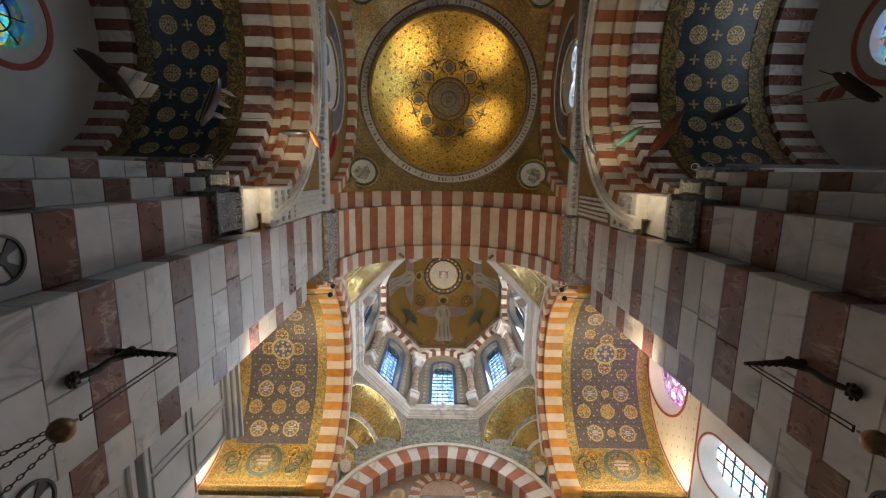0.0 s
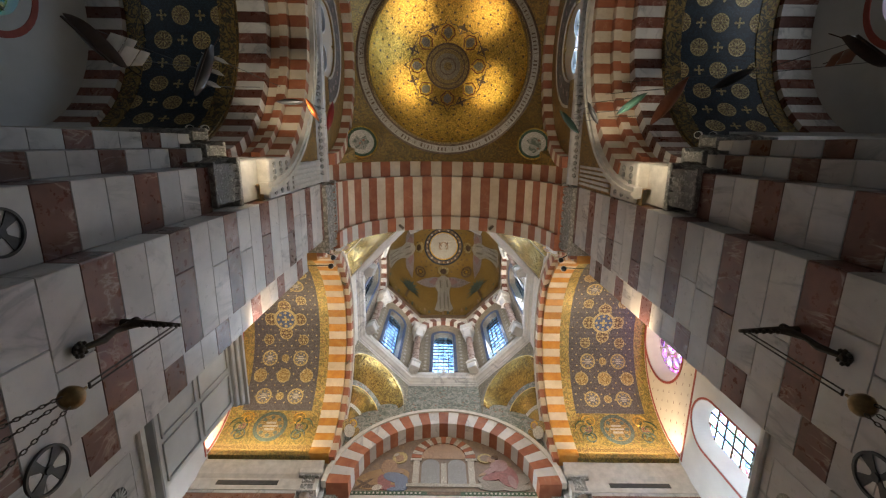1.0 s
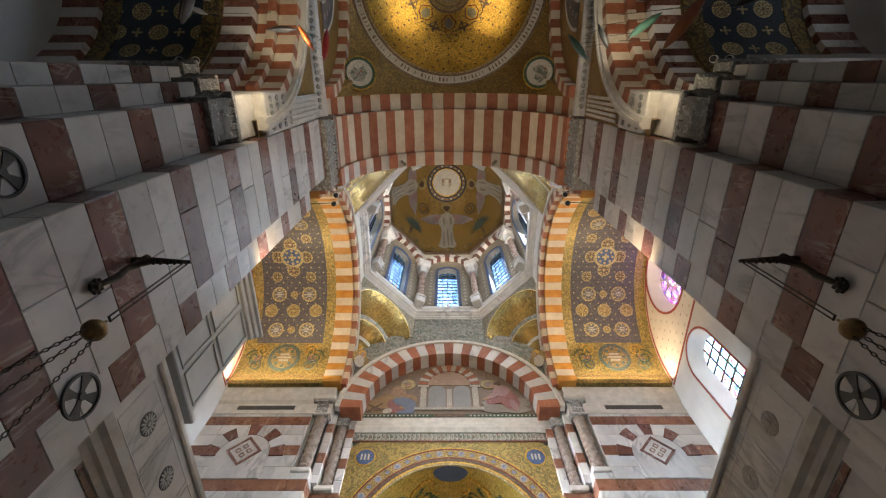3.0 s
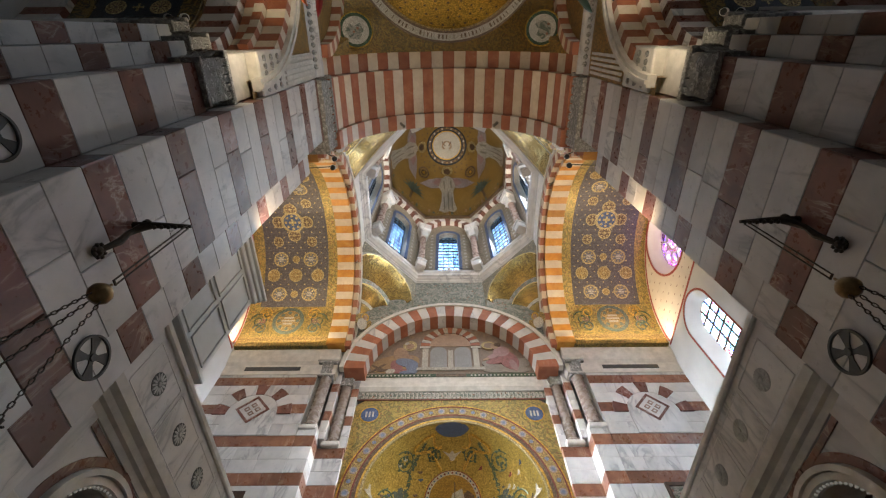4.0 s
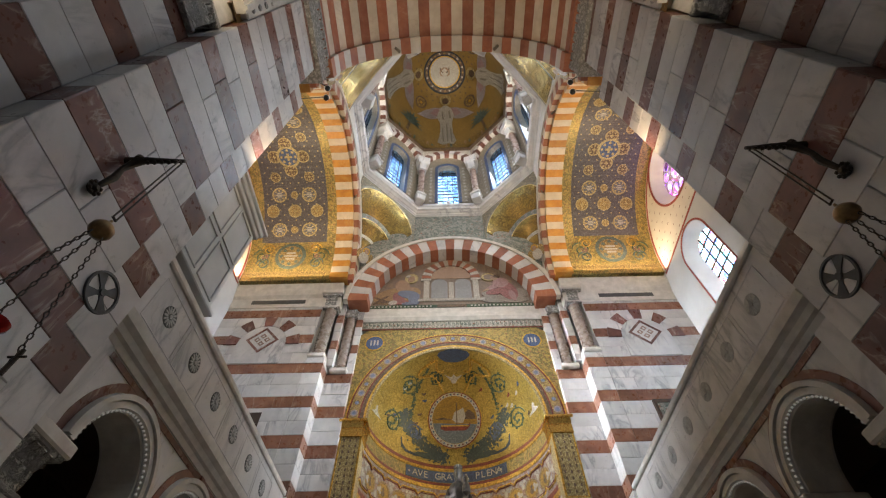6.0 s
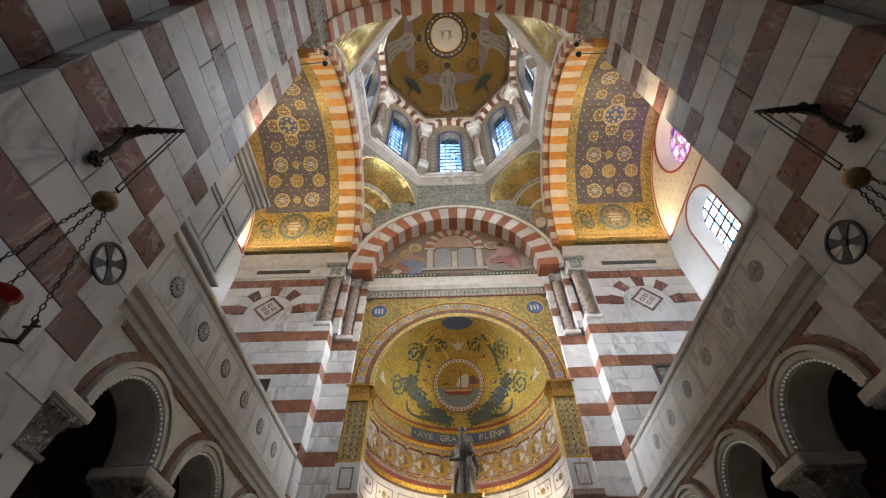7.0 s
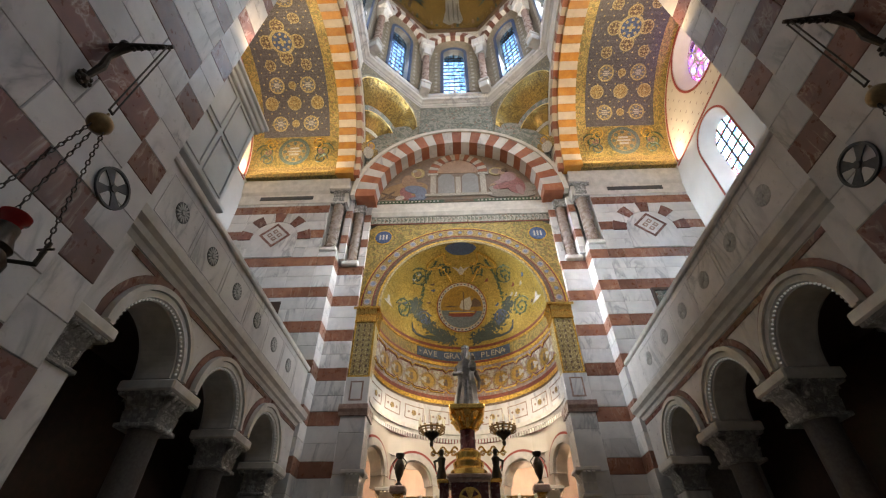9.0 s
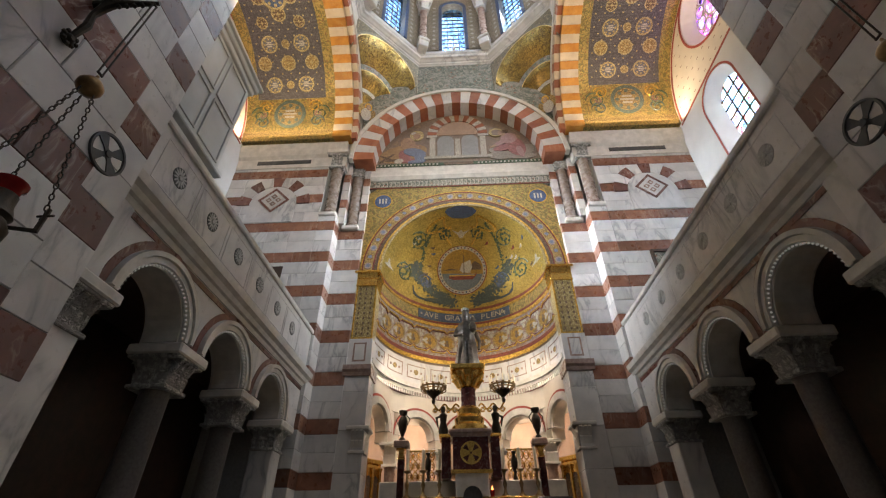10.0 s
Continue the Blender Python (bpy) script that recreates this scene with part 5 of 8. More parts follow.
# gold wall with the apse opening
before = set(scene.objects)
YA = YE + 0.26
frieze = structure("trim_frieze", boxed(-2.9, 2.9, YA - 0.01, YA + 0.3, 11.25, 11.66), GREYMOSAIC, "blue and pale patterned mosaic frieze", "trim")
bm = bmesh.new()
for i in range(44):
    x = -2.78 + 0.128 * i
    box(bm, x, x + 0.085, YA - 0.022, YA - 0.01, 11.33, 11.37)
    box(bm, x + 0.06, x + 0.085, YA - 0.022, YA - 0.01, 11.37, 11.54)
    box(bm, x, x + 0.06, YA - 0.022, YA - 0.01, 11.5, 11.54)
part("key_pattern", bm, PALEMOSAIC, frieze, kind="stuff")
part("border", box(boxed(-2.9, 2.9, YA - 0.025, YA - 0.01, 11.25, 11.29), -2.9, 2.9, YA - 0.025, YA - 0.01, 11.6, 11.66), CRIMSON, frieze)
structure("wall_apse_gold", wall_with_arch(bmesh.new(), front_frame(0, YA, 0), 2.9, 2.32, 8.15, 8.0, 11.25, 0, 0.1, 40), GREENGOLD, "gold and green leafwork mosaic wall round the apse opening", "wall")
arch = thing("apse_band", "bands of red, gold and blue mosaic round the apse", "mosaic", (0, YA, 8.0), kind="structure")
fb = front_frame(0, YA, 8.15)
for r0, r1, d, mat in ((2.28, 2.34, -0.03, PALEGOLD), (2.34, 2.4, -0.026, GOLD), (2.4, 2.5, -0.022, BROWNMOSAIC), (2.5, 2.54, -0.026, CRIMSON), (2.54, 2.8, -0.02, OLDGOLD), (2.8, 2.84, -0.025, CRIMSON), (2.84, 2.88, -0.02, GOLD)):
    part("band", arch_ring(bmesh.new(), fb, r0, r1, d, 0.0, 0, 180, 48), mat, arch)
for i in range(27):
    a = radians(3 + 174 * i / 26)
    m = facing((2.67 * math.cos(a), YA - 0.02, 8.15 + 2.67 * math.sin(a)), (0, -1, 0))
    bm = bmesh.new()
    disc(bm, m, 0.1, 0.01, 14, 0.06)
    part("roundel", bm, OLDGOLD if i % 2 else WINGMOSAIC, arch)
    bm = bmesh.new()
    disc(bm, m, 0.06, 0.006, 10)
    part("roundel_core", bm, AZUREPALE, arch)
for s in (-1, 1):
    m = facing((s * 2.42, YA, 10.72), (0, -1, 0))
    bm = bmesh.new()
    disc(bm, m, 0.26, 0.012, 24)
    o = tagged(part("monogram_medallion", bm, AZURE, None, "round blue mosaic medallion with pale letters"), category="medallion", kind="structure")
    bm = bmesh.new()
    for k in (-0.1, 0.0, 0.1):
        box(bm, s * 2.42 + k - 0.025, s * 2.42 + k + 0.025, YA - 0.016, YA - 0.012, 10.62, 10.82)
    part("letter_bars", bm, PALEMOSAIC, o)
    bm = bmesh.new()
    disc(bm, m, 0.3, 0.008, 24, 0.26)
    part("ring", bm, GOLD, o)
    # pilasters that carry the apse arch
    pil = thing("apse_pilaster_%s" % ("west" if s < 0 else "east"), "gold mosaic pilaster above a marble pedestal", "pilaster", (s * 2.62, YA, 0), kind="structure")
    x0, x1 = sorted((s * 2.36, s * 2.88))
    part("shaft", boxed(x0, x1, YA - 0.06, YA + 0.5, 6.05, 7.62), PALEGOLD, pil)
    bm = bmesh.new()
    for i in range(3):
        for k in range(10):
            cx, cz = x0 + 0.11 + 0.15 * i, 6.2 + 0.145 * k
            box(bm, cx - 0.02, cx + 0.02, YA - 0.07, YA - 0.06, cz - 0.032, cz + 0.032)
    part("dark_lozenges", bm, BROWNMOSAIC, pil, kind="stuff")
    part("edge", box(box(boxed(x0 - 0.01, x0 + 0.03, YA - 0.075, YA, 6.05, 7.62), x1 - 0.03, x1 + 0.01, YA - 0.075, YA, 6.05, 7.62), x0, x1, YA - 0.075, YA, 6.05, 6.1), GOLD, pil)
    part("capital", leaf_capital(bmesh.new(), x0 - 0.1, x1 + 0.1, YA - 0.16, YA + 0.5, 7.62, 8.06, 0.08, 2, 5), GILT, pil, "gilded carved capital")
    part("pedestal", box(boxed(x0 - 0.04, x1 + 0.04, YA - 0.1, YA + 0.5, 5.35, 6.05, bevel=0.01), x0 + 0.14, x1 - 0.14, YA - 0.112, YA - 0.1, 5.5, 5.9), WHITE, pil)
    bm = boxed(x0 + 0.1, x1 - 0.1, YA - 0.108, YA - 0.1, 5.46, 5.94)
    part("inlay", bm, BROWNMARBLE, pil)
    bm = cross_moulding(bmesh.new(), [(YA + 0.5, 5.1), (YA - 0.14, 5.1), (YA - 0.16, 5.18), (YA - 0.2, 5.24), (YA - 0.2, 5.35), (YA + 0.5, 5.35)], x0 - 0.08, x1 + 0.08)
    part("cornice", bm, BROWNMARBLE, pil)
    courses(pil, x0 - 0.04, x1 + 0.04, YA - 0.1, YA + 0.5, 0.0, 5.1, PB, 1.7, 0.001, 2)

# apse: wall of bands, half dome
AR, AY, DK = 2.4, YA + 0.06, 1.12          # radius and middle of the apse


def apse_wall(z0, z1, r0=AR, thick=0.3, n=40, a0=0.0, a1=180.0, r1=None):
    r1 = r0 if r1 is None else r1
    return grid_sheet(bmesh.new(), lambda u, v: ((r0 + (r1 - r0) * v) * math.cos(radians(a0 + (a1 - a0) * u)), AY + DK * (r0 + (r1 - r0) * v) * math.sin(radians(a0 + (a1 - a0) * u)), z0 + (z1 - z0) * v), n, 1,
                      lambda u, v: ((r0 + thick) * math.cos(radians(a0 + (a1 - a0) * u)), AY + DK * (r0 + thick) * math.sin(radians(a0 + (a1 - a0) * u)), z0 + (z1 - z0) * v))


def conch(r, lift):
    def f(u, v):
        a, b = math.pi * u, math.pi / 2 * v
        return ((r + lift) * math.cos(a) * math.cos(b), AY + DK * (r + lift) * math.sin(a) * math.cos(b), 8.3 + (r + lift) * 0.92 * math.sin(b))
    return f


apse = thing("wall_apse", "curved apse wall of mosaic bands and marble panels", "wall", (0, AY + AR, 0), kind="structure")
bm = grid_sheet(bmesh.new(), conch(AR, 0), 40, 14, conch(AR, 0.25), False)
bmesh.ops.remove_doubles(bm, verts=bm.verts, dist=1e-4)
half = structure("ceiling_apse", bm, CONCHGOLD, "half dome of gold mosaic with green scrolls and birds", "vault", True)
for z0, z1, mat, off, name in ((8.2, 8.3, CRIMSON, -0.01, "band"), (8.12, 8.2, GOLD, -0.02, "band"), (7.78, 8.12, GREENGOLD, 0.0, "band"), (7.7, 7.78, CRIMSON, -0.012, "band"), (7.6, 7.7, GOLD, -0.02, "band"),
                               (6.62, 7.6, APSEFIELD, 0.0, "mosaic_field"), (6.5, 6.62, CRIMSON, -0.012, "band"), (6.38, 6.5, GOLD, -0.02, "band"), (6.3, 6.38, BROWNMOSAIC, -0.012, "band"),
                               (5.62, 6.3, WHITE, -0.03, "marble_frieze"), (5.5, 5.62, LIMESTONE, -0.1, "moulding"), (5.4, 5.5, LIMESTONE, -0.06, "moulding"), (5.28, 5.4, PINKMOSAIC, -0.03, "moulding"), (4.75, 5.28, PLASTER, 0.0, "plaster_band")):
    part(name, apse_wall(z0, z1, AR + off, 0.3 - off), mat, apse, smooth=True)


def on_apse(deg, z, off=0.0):
    a = radians(deg)
    return facing(((AR - off) * math.cos(a), AY + DK * (AR - off) * math.sin(a), z), (-math.cos(a), -math.sin(a), 0))


part("letter_band", apse_wall(7.8, 8.1, AR - 0.015, 0.02, 16, 53, 127), AZURE, apse, "blue band with the words ave gratia plena")


def text_on(word, deg, z, size, mat, parent):
    """Raised letters set one by one along the curved wall."""
    for i, ch in enumerate(word):
        if ch == " ":
            continue
        cu = bpy.data.curves.new("letter", "FONT")
        cu.body, cu.size, cu.extrude, cu.align_x, cu.align_y = ch, size, 0.004, "CENTER", "CENTER"
        tmp = bpy.data.objects.new("letter", cu)
        me = bpy.data.meshes.new_from_object(tmp)
        bpy.data.objects.remove(tmp)
        me.materials.append(mat)
        step = size * 0.62 / AR * 180 / math.pi
        shared("letter", me, parent, on_apse(deg - step * (i - (len(word) - 1) / 2), z, 0.022))


text_on("AVE", 116, 7.95, 0.27, PALEMOSAIC, apse)
text_on("GRATIA", 93, 7.95, 0.27, PALEMOSAIC, apse)
text_on("PLENA", 67, 7.95, 0.27, PALEMOSAIC, apse)
for i in range(11):
    deg = 22 + 136 * i / 10
    m = on_apse(deg, 7.06, 0.012)
    bm = bmesh.new()
    disc(bm, m, 0.25, 0.012, 22, 0.2)
    o = part("roundel", bm, OLDGOLD, apse)
    bm = bmesh.new()
    disc(bm, m, 0.2, 0.005, 18)
    part("roundel_ground", bm, AMBER, o)
    bm = bmesh.new()
    for sx, sz, r in ((0, -0.05, 0.07), (0, 0.06, 0.045)):
        disc(bm, m @ pose(sx, sz, 0), r, 0.008, 8)
    part("roundel_figure", bm, BROWNMOSAIC, o)
for i in range(12):
    # pale scrolled stars between the roundels
    m = on_apse(15.2 + 13.6 * i, 7.06, 0.012)
    bm = bmesh.new()
    for j in range(4):
        a = j * math.pi / 2
        for ox, oy, r, kx in ((0.0, 0.2, 0.085, 0.6), (-0.07, 0.33, 0.05, 1.0), (0.07, 0.33, 0.05, 1.0)):
            disc(bm, m @ Matrix.Rotation(a, 4, "Z") @ pose(ox * 0.8, oy * (0.9 if j % 2 == 0 else 0.55), 0) @ Matrix.Diagonal((kx, 1, 1, 1)), r, 0.006, 8)
    part("scroll_star", bm, PALEMOSAIC, apse)
for z, sgn in ((7.48, 1), (6.73, -1)):
    # stepped gold border that breaks outward between the roundels
    for off, h, mat, r in ((0.02, 0.0, GOLD, 0.022), (0.018, -sgn * 0.05, CRIMSON, 0.014)):
        pts = []
        for i in range(13):
            c = 8.4 + 13.6 * i
            for dd, zz in ((-4.4, 0.0), (-2.2, 0.0), (0.0, 0.09 * sgn), (2.2, 0.0), (4.4, 0.0)):
                pts.append(on_apse(min(178, max(2, c + dd)), z + h - zz, off).translation)
        part("zigzag_border", tube(bmesh.new(), pts, r, 5), mat, apse)
for deg in (102.5, 83.5, 124.5, 57.5):
    bm = bmesh.new()
    for dz in (-0.07, 0.0, 0.07):
        disc(bm, on_apse(deg, 7.95 + (dz if deg in (102.5, 83.5) else 0.0), 0.02), 0.02 if deg in (102.5, 83.5) else 0.035, 0.008, 8)
    part("word_dots", bm, PALEMOSAIC, apse)
for i in range(9):
    deg = 14 + 152 * i / 8
    fp = None
    for z0, z1, a0, a1 in ((6.14, 6.165, -7.5, 7.5), (5.78, 5.805, -7.5, 7.5), (5.78, 6.165, -7.5, -6.9), (5.78, 6.165, 6.9, 7.5)):
        o = part("inlaid_frame", apse_wall(z0, z1, AR - 0.036, 0.02, 6, deg + a0, deg + a1), BROWNMARBLE, apse)
    for a0 in (-4.2, 0.0, 4.2):
        bm = bmesh.new()
        disc(bm, on_apse(deg + a0, 5.97, 0.034), 0.035 if a0 else 0.08, 0.008, 8)
        part("inlaid_dot", bm, BROWNMARBLE if a0 else OLDGOLD, apse)
for i in range(86):
    bm = bmesh.new()
    m = on_apse(3 + 174 * i / 85, 5.34, 0.05)
    for x0, x1 in ((-0.022, 0.022),):
        box(bm, x0, x1, -0.05, 0.05, -0.03, 0.03)
    bmesh.ops.transform(bm, matrix=m, verts=bm.verts)
    part("dentil", bm, LIMESTONE, apse)
# arcade round the apse: arches, capitals, columns
NARC = 5
for i in range(NARC):
    deg = 180 * (i + 0.5) / NARC
    a = radians(deg)
    m = Matrix.Translation((AR * math.cos(a), AY + DK * AR * math.sin(a), 0)) @ Matrix.Rotation(a - math.pi / 2, 4, "Z")
    chord = AR * math.tan(math.pi / NARC / 2) + 0.1
    part("arcade_wall", wall_with_arch(bmesh.new(), m, chord, 0.57, 4.2, 3.95, 5.3, -0.06, 0.3, 24), PLASTER, apse)
    part("arch_moulding", arch_ring(arch_ring(bmesh.new(), m @ pose(0, 0, 4.2), 0.53, 0.7, -0.1, 0.0, 0, 180, 24), m @ pose(0, 0, 4.2), 0.5, 0.57, -0.02, 0.28, 0, 180, 24), LIMESTONE, apse)
    part("red_line", arch_ring(bmesh.new(), m @ pose(0, 0, 4.2), 0.71, 0.765, -0.075, -0.06, 0, 180, 24), REDPAINT, apse)
for i in range(NARC + 1):
    a = radians(180 * i / NARC)
    cx, cy = (AR + 0.06) * math.cos(a), AY + DK * (AR + 0.06) * math.sin(a)
    col = thing("apse_column", "dark marble column with a pale carved capital", "column", (cx, cy, 0), "columns round the apse", "structure")
    part("shaft", lathe(bmesh.new(), [(0.2, 0.9), (0.2, 1.0), (0.14, 1.1), (0.13, 3.36), (0.15, 3.41), (0.13, 3.44)], (cx, cy, 0), 18), BROWNMARBLE, col, "", True)
    part("capital", leaf_capital(bmesh.new(), cx - 0.26, cx + 0.26, cy - 0.26, cy + 0.26, 3.44, 3.96, 0.12, 2, 3), LIMESTONE, col)
    part("base", boxed(cx - 0.25, cx + 0.25, cy - 0.25, cy + 0.25, 0, 0.9, bevel=0.02), WHITE, col)
# ambulatory wall behind the arcade
structure("wall_ambulatory", apse_wall(0, 5.3, AR + 1.3, 0.2, 30), PINKWALL, "warm cream wall behind the apse arcade", "wall")
structure("ceiling_ambulatory", grid_sheet(bmesh.new(), lambda u, v: ((AR + 0.2 + 1.2 * v) * math.cos(math.pi * u), AY + DK * (AR + 0.2 + 1.2 * v) * math.sin(math.pi * u), 4.9), 30, 1), PLASTER, "plain cream ambulatory ceiling", "ceiling")


def grow(obs, k):
    """Enlarges whole groups of things about the spot from which the plan was taken."""
    c = Vector((0, 0.05, 1.55))
    m = Matrix.Translation(c) @ Matrix.Scale(k, 4) @ Matrix.Translation(-c)
    for ob in obs:
        if ob.parent is None:
            ob.matrix_basis = m @ ob.matrix_basis


grow(set(scene.objects) - before, 1.033)

# ---- octagon: squinches, cornice, drum, dome ----
OB = A * math.tan(math.pi / 8)    # half an octagon side
for sx in (-1, 1):
    for sy in (-1, 1):
        sq = thing("squinch", "stepped conical squinch of gold mosaic", "squinch", (sx * 3, YC + sy * 3, 15), "squinches under the drum", "structure")
        d = Vector((sx, sy, 0)).normalized()
        along = Vector((0, 0, 1)).cross(d)
        mid = Vector((sx * (A + OB) / 2, YC + sy * (A + OB) / 2, 0))
        fm = Matrix.Translation((mid.x, mid.y, 16.4)) @ Matrix((along, d, (0, 0, 1))).transposed().to_4x4()
        depth = (A - OB) / math.sqrt(2)
        # rings one behind another: rim, broad gilt cone, step, gilt cone, pale ring round the bust
        for d0, d1, f0, f1, mat, name in ((0.0, 0.05, 1.0, 0.945, DOTTEDRIM, "rim"), (0.05, 0.06, 0.945, 0.935, GILTBAND, "gilt_line"), (0.06, 0.72, 0.935, 0.70, GOLDPATTERN, "gilt_cone"),
                                          (0.72, 0.76, 0.70, 0.56, GREYMOSAIC, "step"), (0.76, 0.775, 0.56, 0.55, GILTBAND, "gilt_line"), (0.775, 1.16, 0.55, 0.42, GOLDPATTERN, "gilt_cone"), (1.16, 1.2, 0.42, 0.34, PALEMOSAIC, "step"), (1.2, 1.5, 0.34, 0.22, GOLDPATTERN, "gilt_cone")):
            def cone(u, v, lift=0.0):
                r, dd = (f0 + (f1 - f0) * v) * OB * 0.985 + lift, d0 + (d1 - d0) * v
                return fm @ Vector((r * math.cos(math.pi * u), dd, r * math.sin(math.pi * u) - dd * 0.9))
            part(name, grid_sheet(bmesh.new(), cone, 26, 2, lambda u, v: cone(u, v, 0.03)), mat, sq, "", True)
        # the plane round the squinch's mouth
        part("spandrel", wall_with_arch(bmesh.new(), fm @ pose(0, 0, -16.4), OB, 1.42, 16.4, 15.95, 17.9, 0.0, 0.2, 30), DOTTEDRIM, sq)
        b = mid + d * (depth * 0.72)
        m = facing((b.x, b.y, 14.55), (-d.x, -d.y, -0.5))
        bust = thing("relief_bust", "pale winged bust in mosaic in the squinch", "relief", (b.x, b.y, 14.55), "busts in the squinches")
        for name, mat, ox, oy, r, ky, h in (("halo", GOLD, 0, 0.2, 0.15, 1.0, 0.02), ("head", FLESH, 0, 0.18, 0.085, 1.15, 0.05), ("robe", PALEMOSAIC, 0, -0.1, 0.2, 1.1, 0.04), ("wing", OLDGOLD, -0.24, -0.02, 0.11, 2.0, 0.03), ("wing", OLDGOLD, 0.24, -0.02, 0.11, 2.0, 0.03)):
            bm = bmesh.new()
            disc(bm, m @ pose(ox, oy, 0) @ Matrix.Diagonal((1, ky, 1, 1)), r, h, 16)
            part(name, bm, mat, bust)


def octagon(bm, prof, n=8, shift=math.pi / 8):
    """A profile of (apothem, height) swept round the octagon."""
    k = 1 / math.cos(math.pi / n)
    rings = [[bm.verts.new((r * k * math.cos(shift + 2 * math.pi * i / n), YC + r * k * math.sin(shift + 2 * math.pi * i / n), z)) for i in range(n)] for r, z in prof]
    for a, b in zip(rings, rings[1:]):
        for i in range(n):
            bm.faces.new((a[i], a[(i + 1) % n], b[(i + 1) % n], b[i]))
    return bm


bm = octagon(bmesh.new(), [(3.9, 17.76), (3.5, 17.76), (3.48, 17.8), (3.44, 17.82), (3.43, 17.88), (3.38, 17.9), (3.33, 17.96), (3.26, 18.0), (3.25, 18.05), (3.25, 18.1), (3.33, 18.12), (3.33, 18.26), (3.29, 18.29), (3.27, 18.33), (3.27, 18.46), (3.9, 18.46), (3.9, 17.76)])
octo = structure("trim_octagon", bm, WHITE, "white marble octagonal cornice below the drum", "trim")
bm = bmesh.new()
for i in range(8):
    for k in range(11):
        a, w = i * math.pi / 4, (k - 5) * 0.24
        c, q = math.cos(a), math.sin(a)
        disc(bm, facing((3.32 * c - w * q, YC + 3.32 * q + w * c, 18.19), (-c, -q, -0.1)), 0.045, 0.02, 6)
part("stud", bm, LIMESTONE, octo, kind="stuff")
DA = 3.3                           # the drum's inner apothem
for i in range(8):
    a = i * math.pi / 4
    m = Matrix.Translation((DA * math.cos(a), YC + DA * math.sin(a), 0)) @ Matrix.Rotation(a - math.pi / 2, 4, "Z")
    hs = DA * math.tan(math.pi / 8)
    structure("wall_drum_%d" % (i + 1), wall_with_arch(bmesh.new(), m, hs + 0.02, 0.48, 22.1, 18.6, 24.4, 0.0, 0.45, 24), DRUMWALL, "pale mosaic wall of the drum", "wall")
    win = thing("window_%d" % (i + 1), "round-headed drum window of pale blue leaded glass", "window", (DA * math.cos(a), YC + DA * math.sin(a), 18.6), "windows round the drum", "structure")
    part("surround", arch_ring(bmesh.new(), m @ pose(0, 0, 22.1), 0.48, 0.62, -0.03, 0.02, 0, 180, 24), AZURE, win)
    bm = box(boxed(-0.62, -0.48, -0.03, 0.02, 18.6, 22.1), 0.48, 0.62, -0.03, 0.02, 18.6, 22.1)
    bmesh.ops.transform(bm, matrix=m, verts=bm.verts)
    part("jamb_band", bm, AZURE, win)
    glazing(win, m, 0.48, 18.6, 22.1, 0.3, DRUMGLASS, 4, 12, 0.016)
    backdrop(m, -0.9, 0.9, 18.3, 23.0, 0.8, DIMSKY)
    part("sill", arch_ring(bmesh.new(), m @ pose(0, 0, 18.53), 0.0001, 0.07, -0.1, 0.4, 0, 360, 4), WHITE, win)
    # blind arch of striped stones over the window
    band = thing("drum_arch", "striped red and white arch in the drum", "arch", (DA * math.cos(a), YC + DA * math.sin(a), 22), "arches round the drum", "structure")
    voussoirs(band, m @ pose(0, 0, 22.5), 1.0, 1.36, -0.26, 0.05, 13, (RED, WHITE), 0, 180, 0.01)
    part("spandrel", wall_with_arch(bmesh.new(), m, hs, 1.36, 22.5, 22.5, 24.3, -0.24, 0.0, 24), PALEMOSAIC, band)
    bm = bmesh.new()
    for sgn in (-1, 1):
        for k in range(11):
            x, z = sgn * 0.82, 18.75 + 0.34 * k
            q = m @ Vector((x, -0.001, z))
            disc(bm, facing(q, m.to_3x3() @ Vector((0, -1, 0))), 0.07, 0.01, 6)
    part("inlay", bm, PALEMOSAIC, band, kind="stuff")
    # corner columns
    c = a + math.pi / 8
    rr = (DA - 0.22) / math.cos(math.pi / 8)
    cx, cy = rr * math.cos(c), YC + rr * math.sin(c)
    col = thing("drum_column", "red marble column with white base and capital", "column", (cx, cy, 18.46), "columns round the drum", "structure")
    turn = Matrix.Translation((cx, cy, 0)) @ Matrix.Rotation(c, 4, "Z")
    bm = boxed(-0.2, 0.3, -0.2, 0.2, 18.3, 18.72, bevel=0.03)
    box(bm, -0.25, 0.3, -0.24, 0.24, 18.72, 18.82, bevel=0.03)
    box(bm, -0.2, 0.28, -0.19, 0.19, 18.82, 19.0, bevel=0.04)
    bmesh.ops.transform(bm, matrix=turn, verts=bm.verts)
    part("base", bm, WHITE, col)
    part("shaft", lathe(bmesh.new(), [(0.19, 19.0), (0.16, 19.08), (0.15, 21.3), (0.17, 21.35)], (cx, cy, 0), 16), BROWNMARBLE, col, "", True)
    bm = leaf_capital(bmesh.new(), -0.3, 0.34, -0.28, 0.28, 21.35, 22.0, 0.12, 2, 3)
    box(bm, -0.34, 0.36, -0.32, 0.32, 22.0, 22.55, bevel=0.03)
    bmesh.ops.transform(bm, matrix=turn, verts=bm.verts)
    part("capital", bm, WHITE, col)
# ring and dome
bm = octagon(bmesh.new(), [(3.7, 23.9), (3.06, 23.9), (3.02, 24.1), (3.02, 24.3), (3.7, 24.3), (3.7, 23.9)])
structure("trim_dome", bm, BROWNMOSAIC, "patterned mosaic ring at the foot of the dome", "trim")


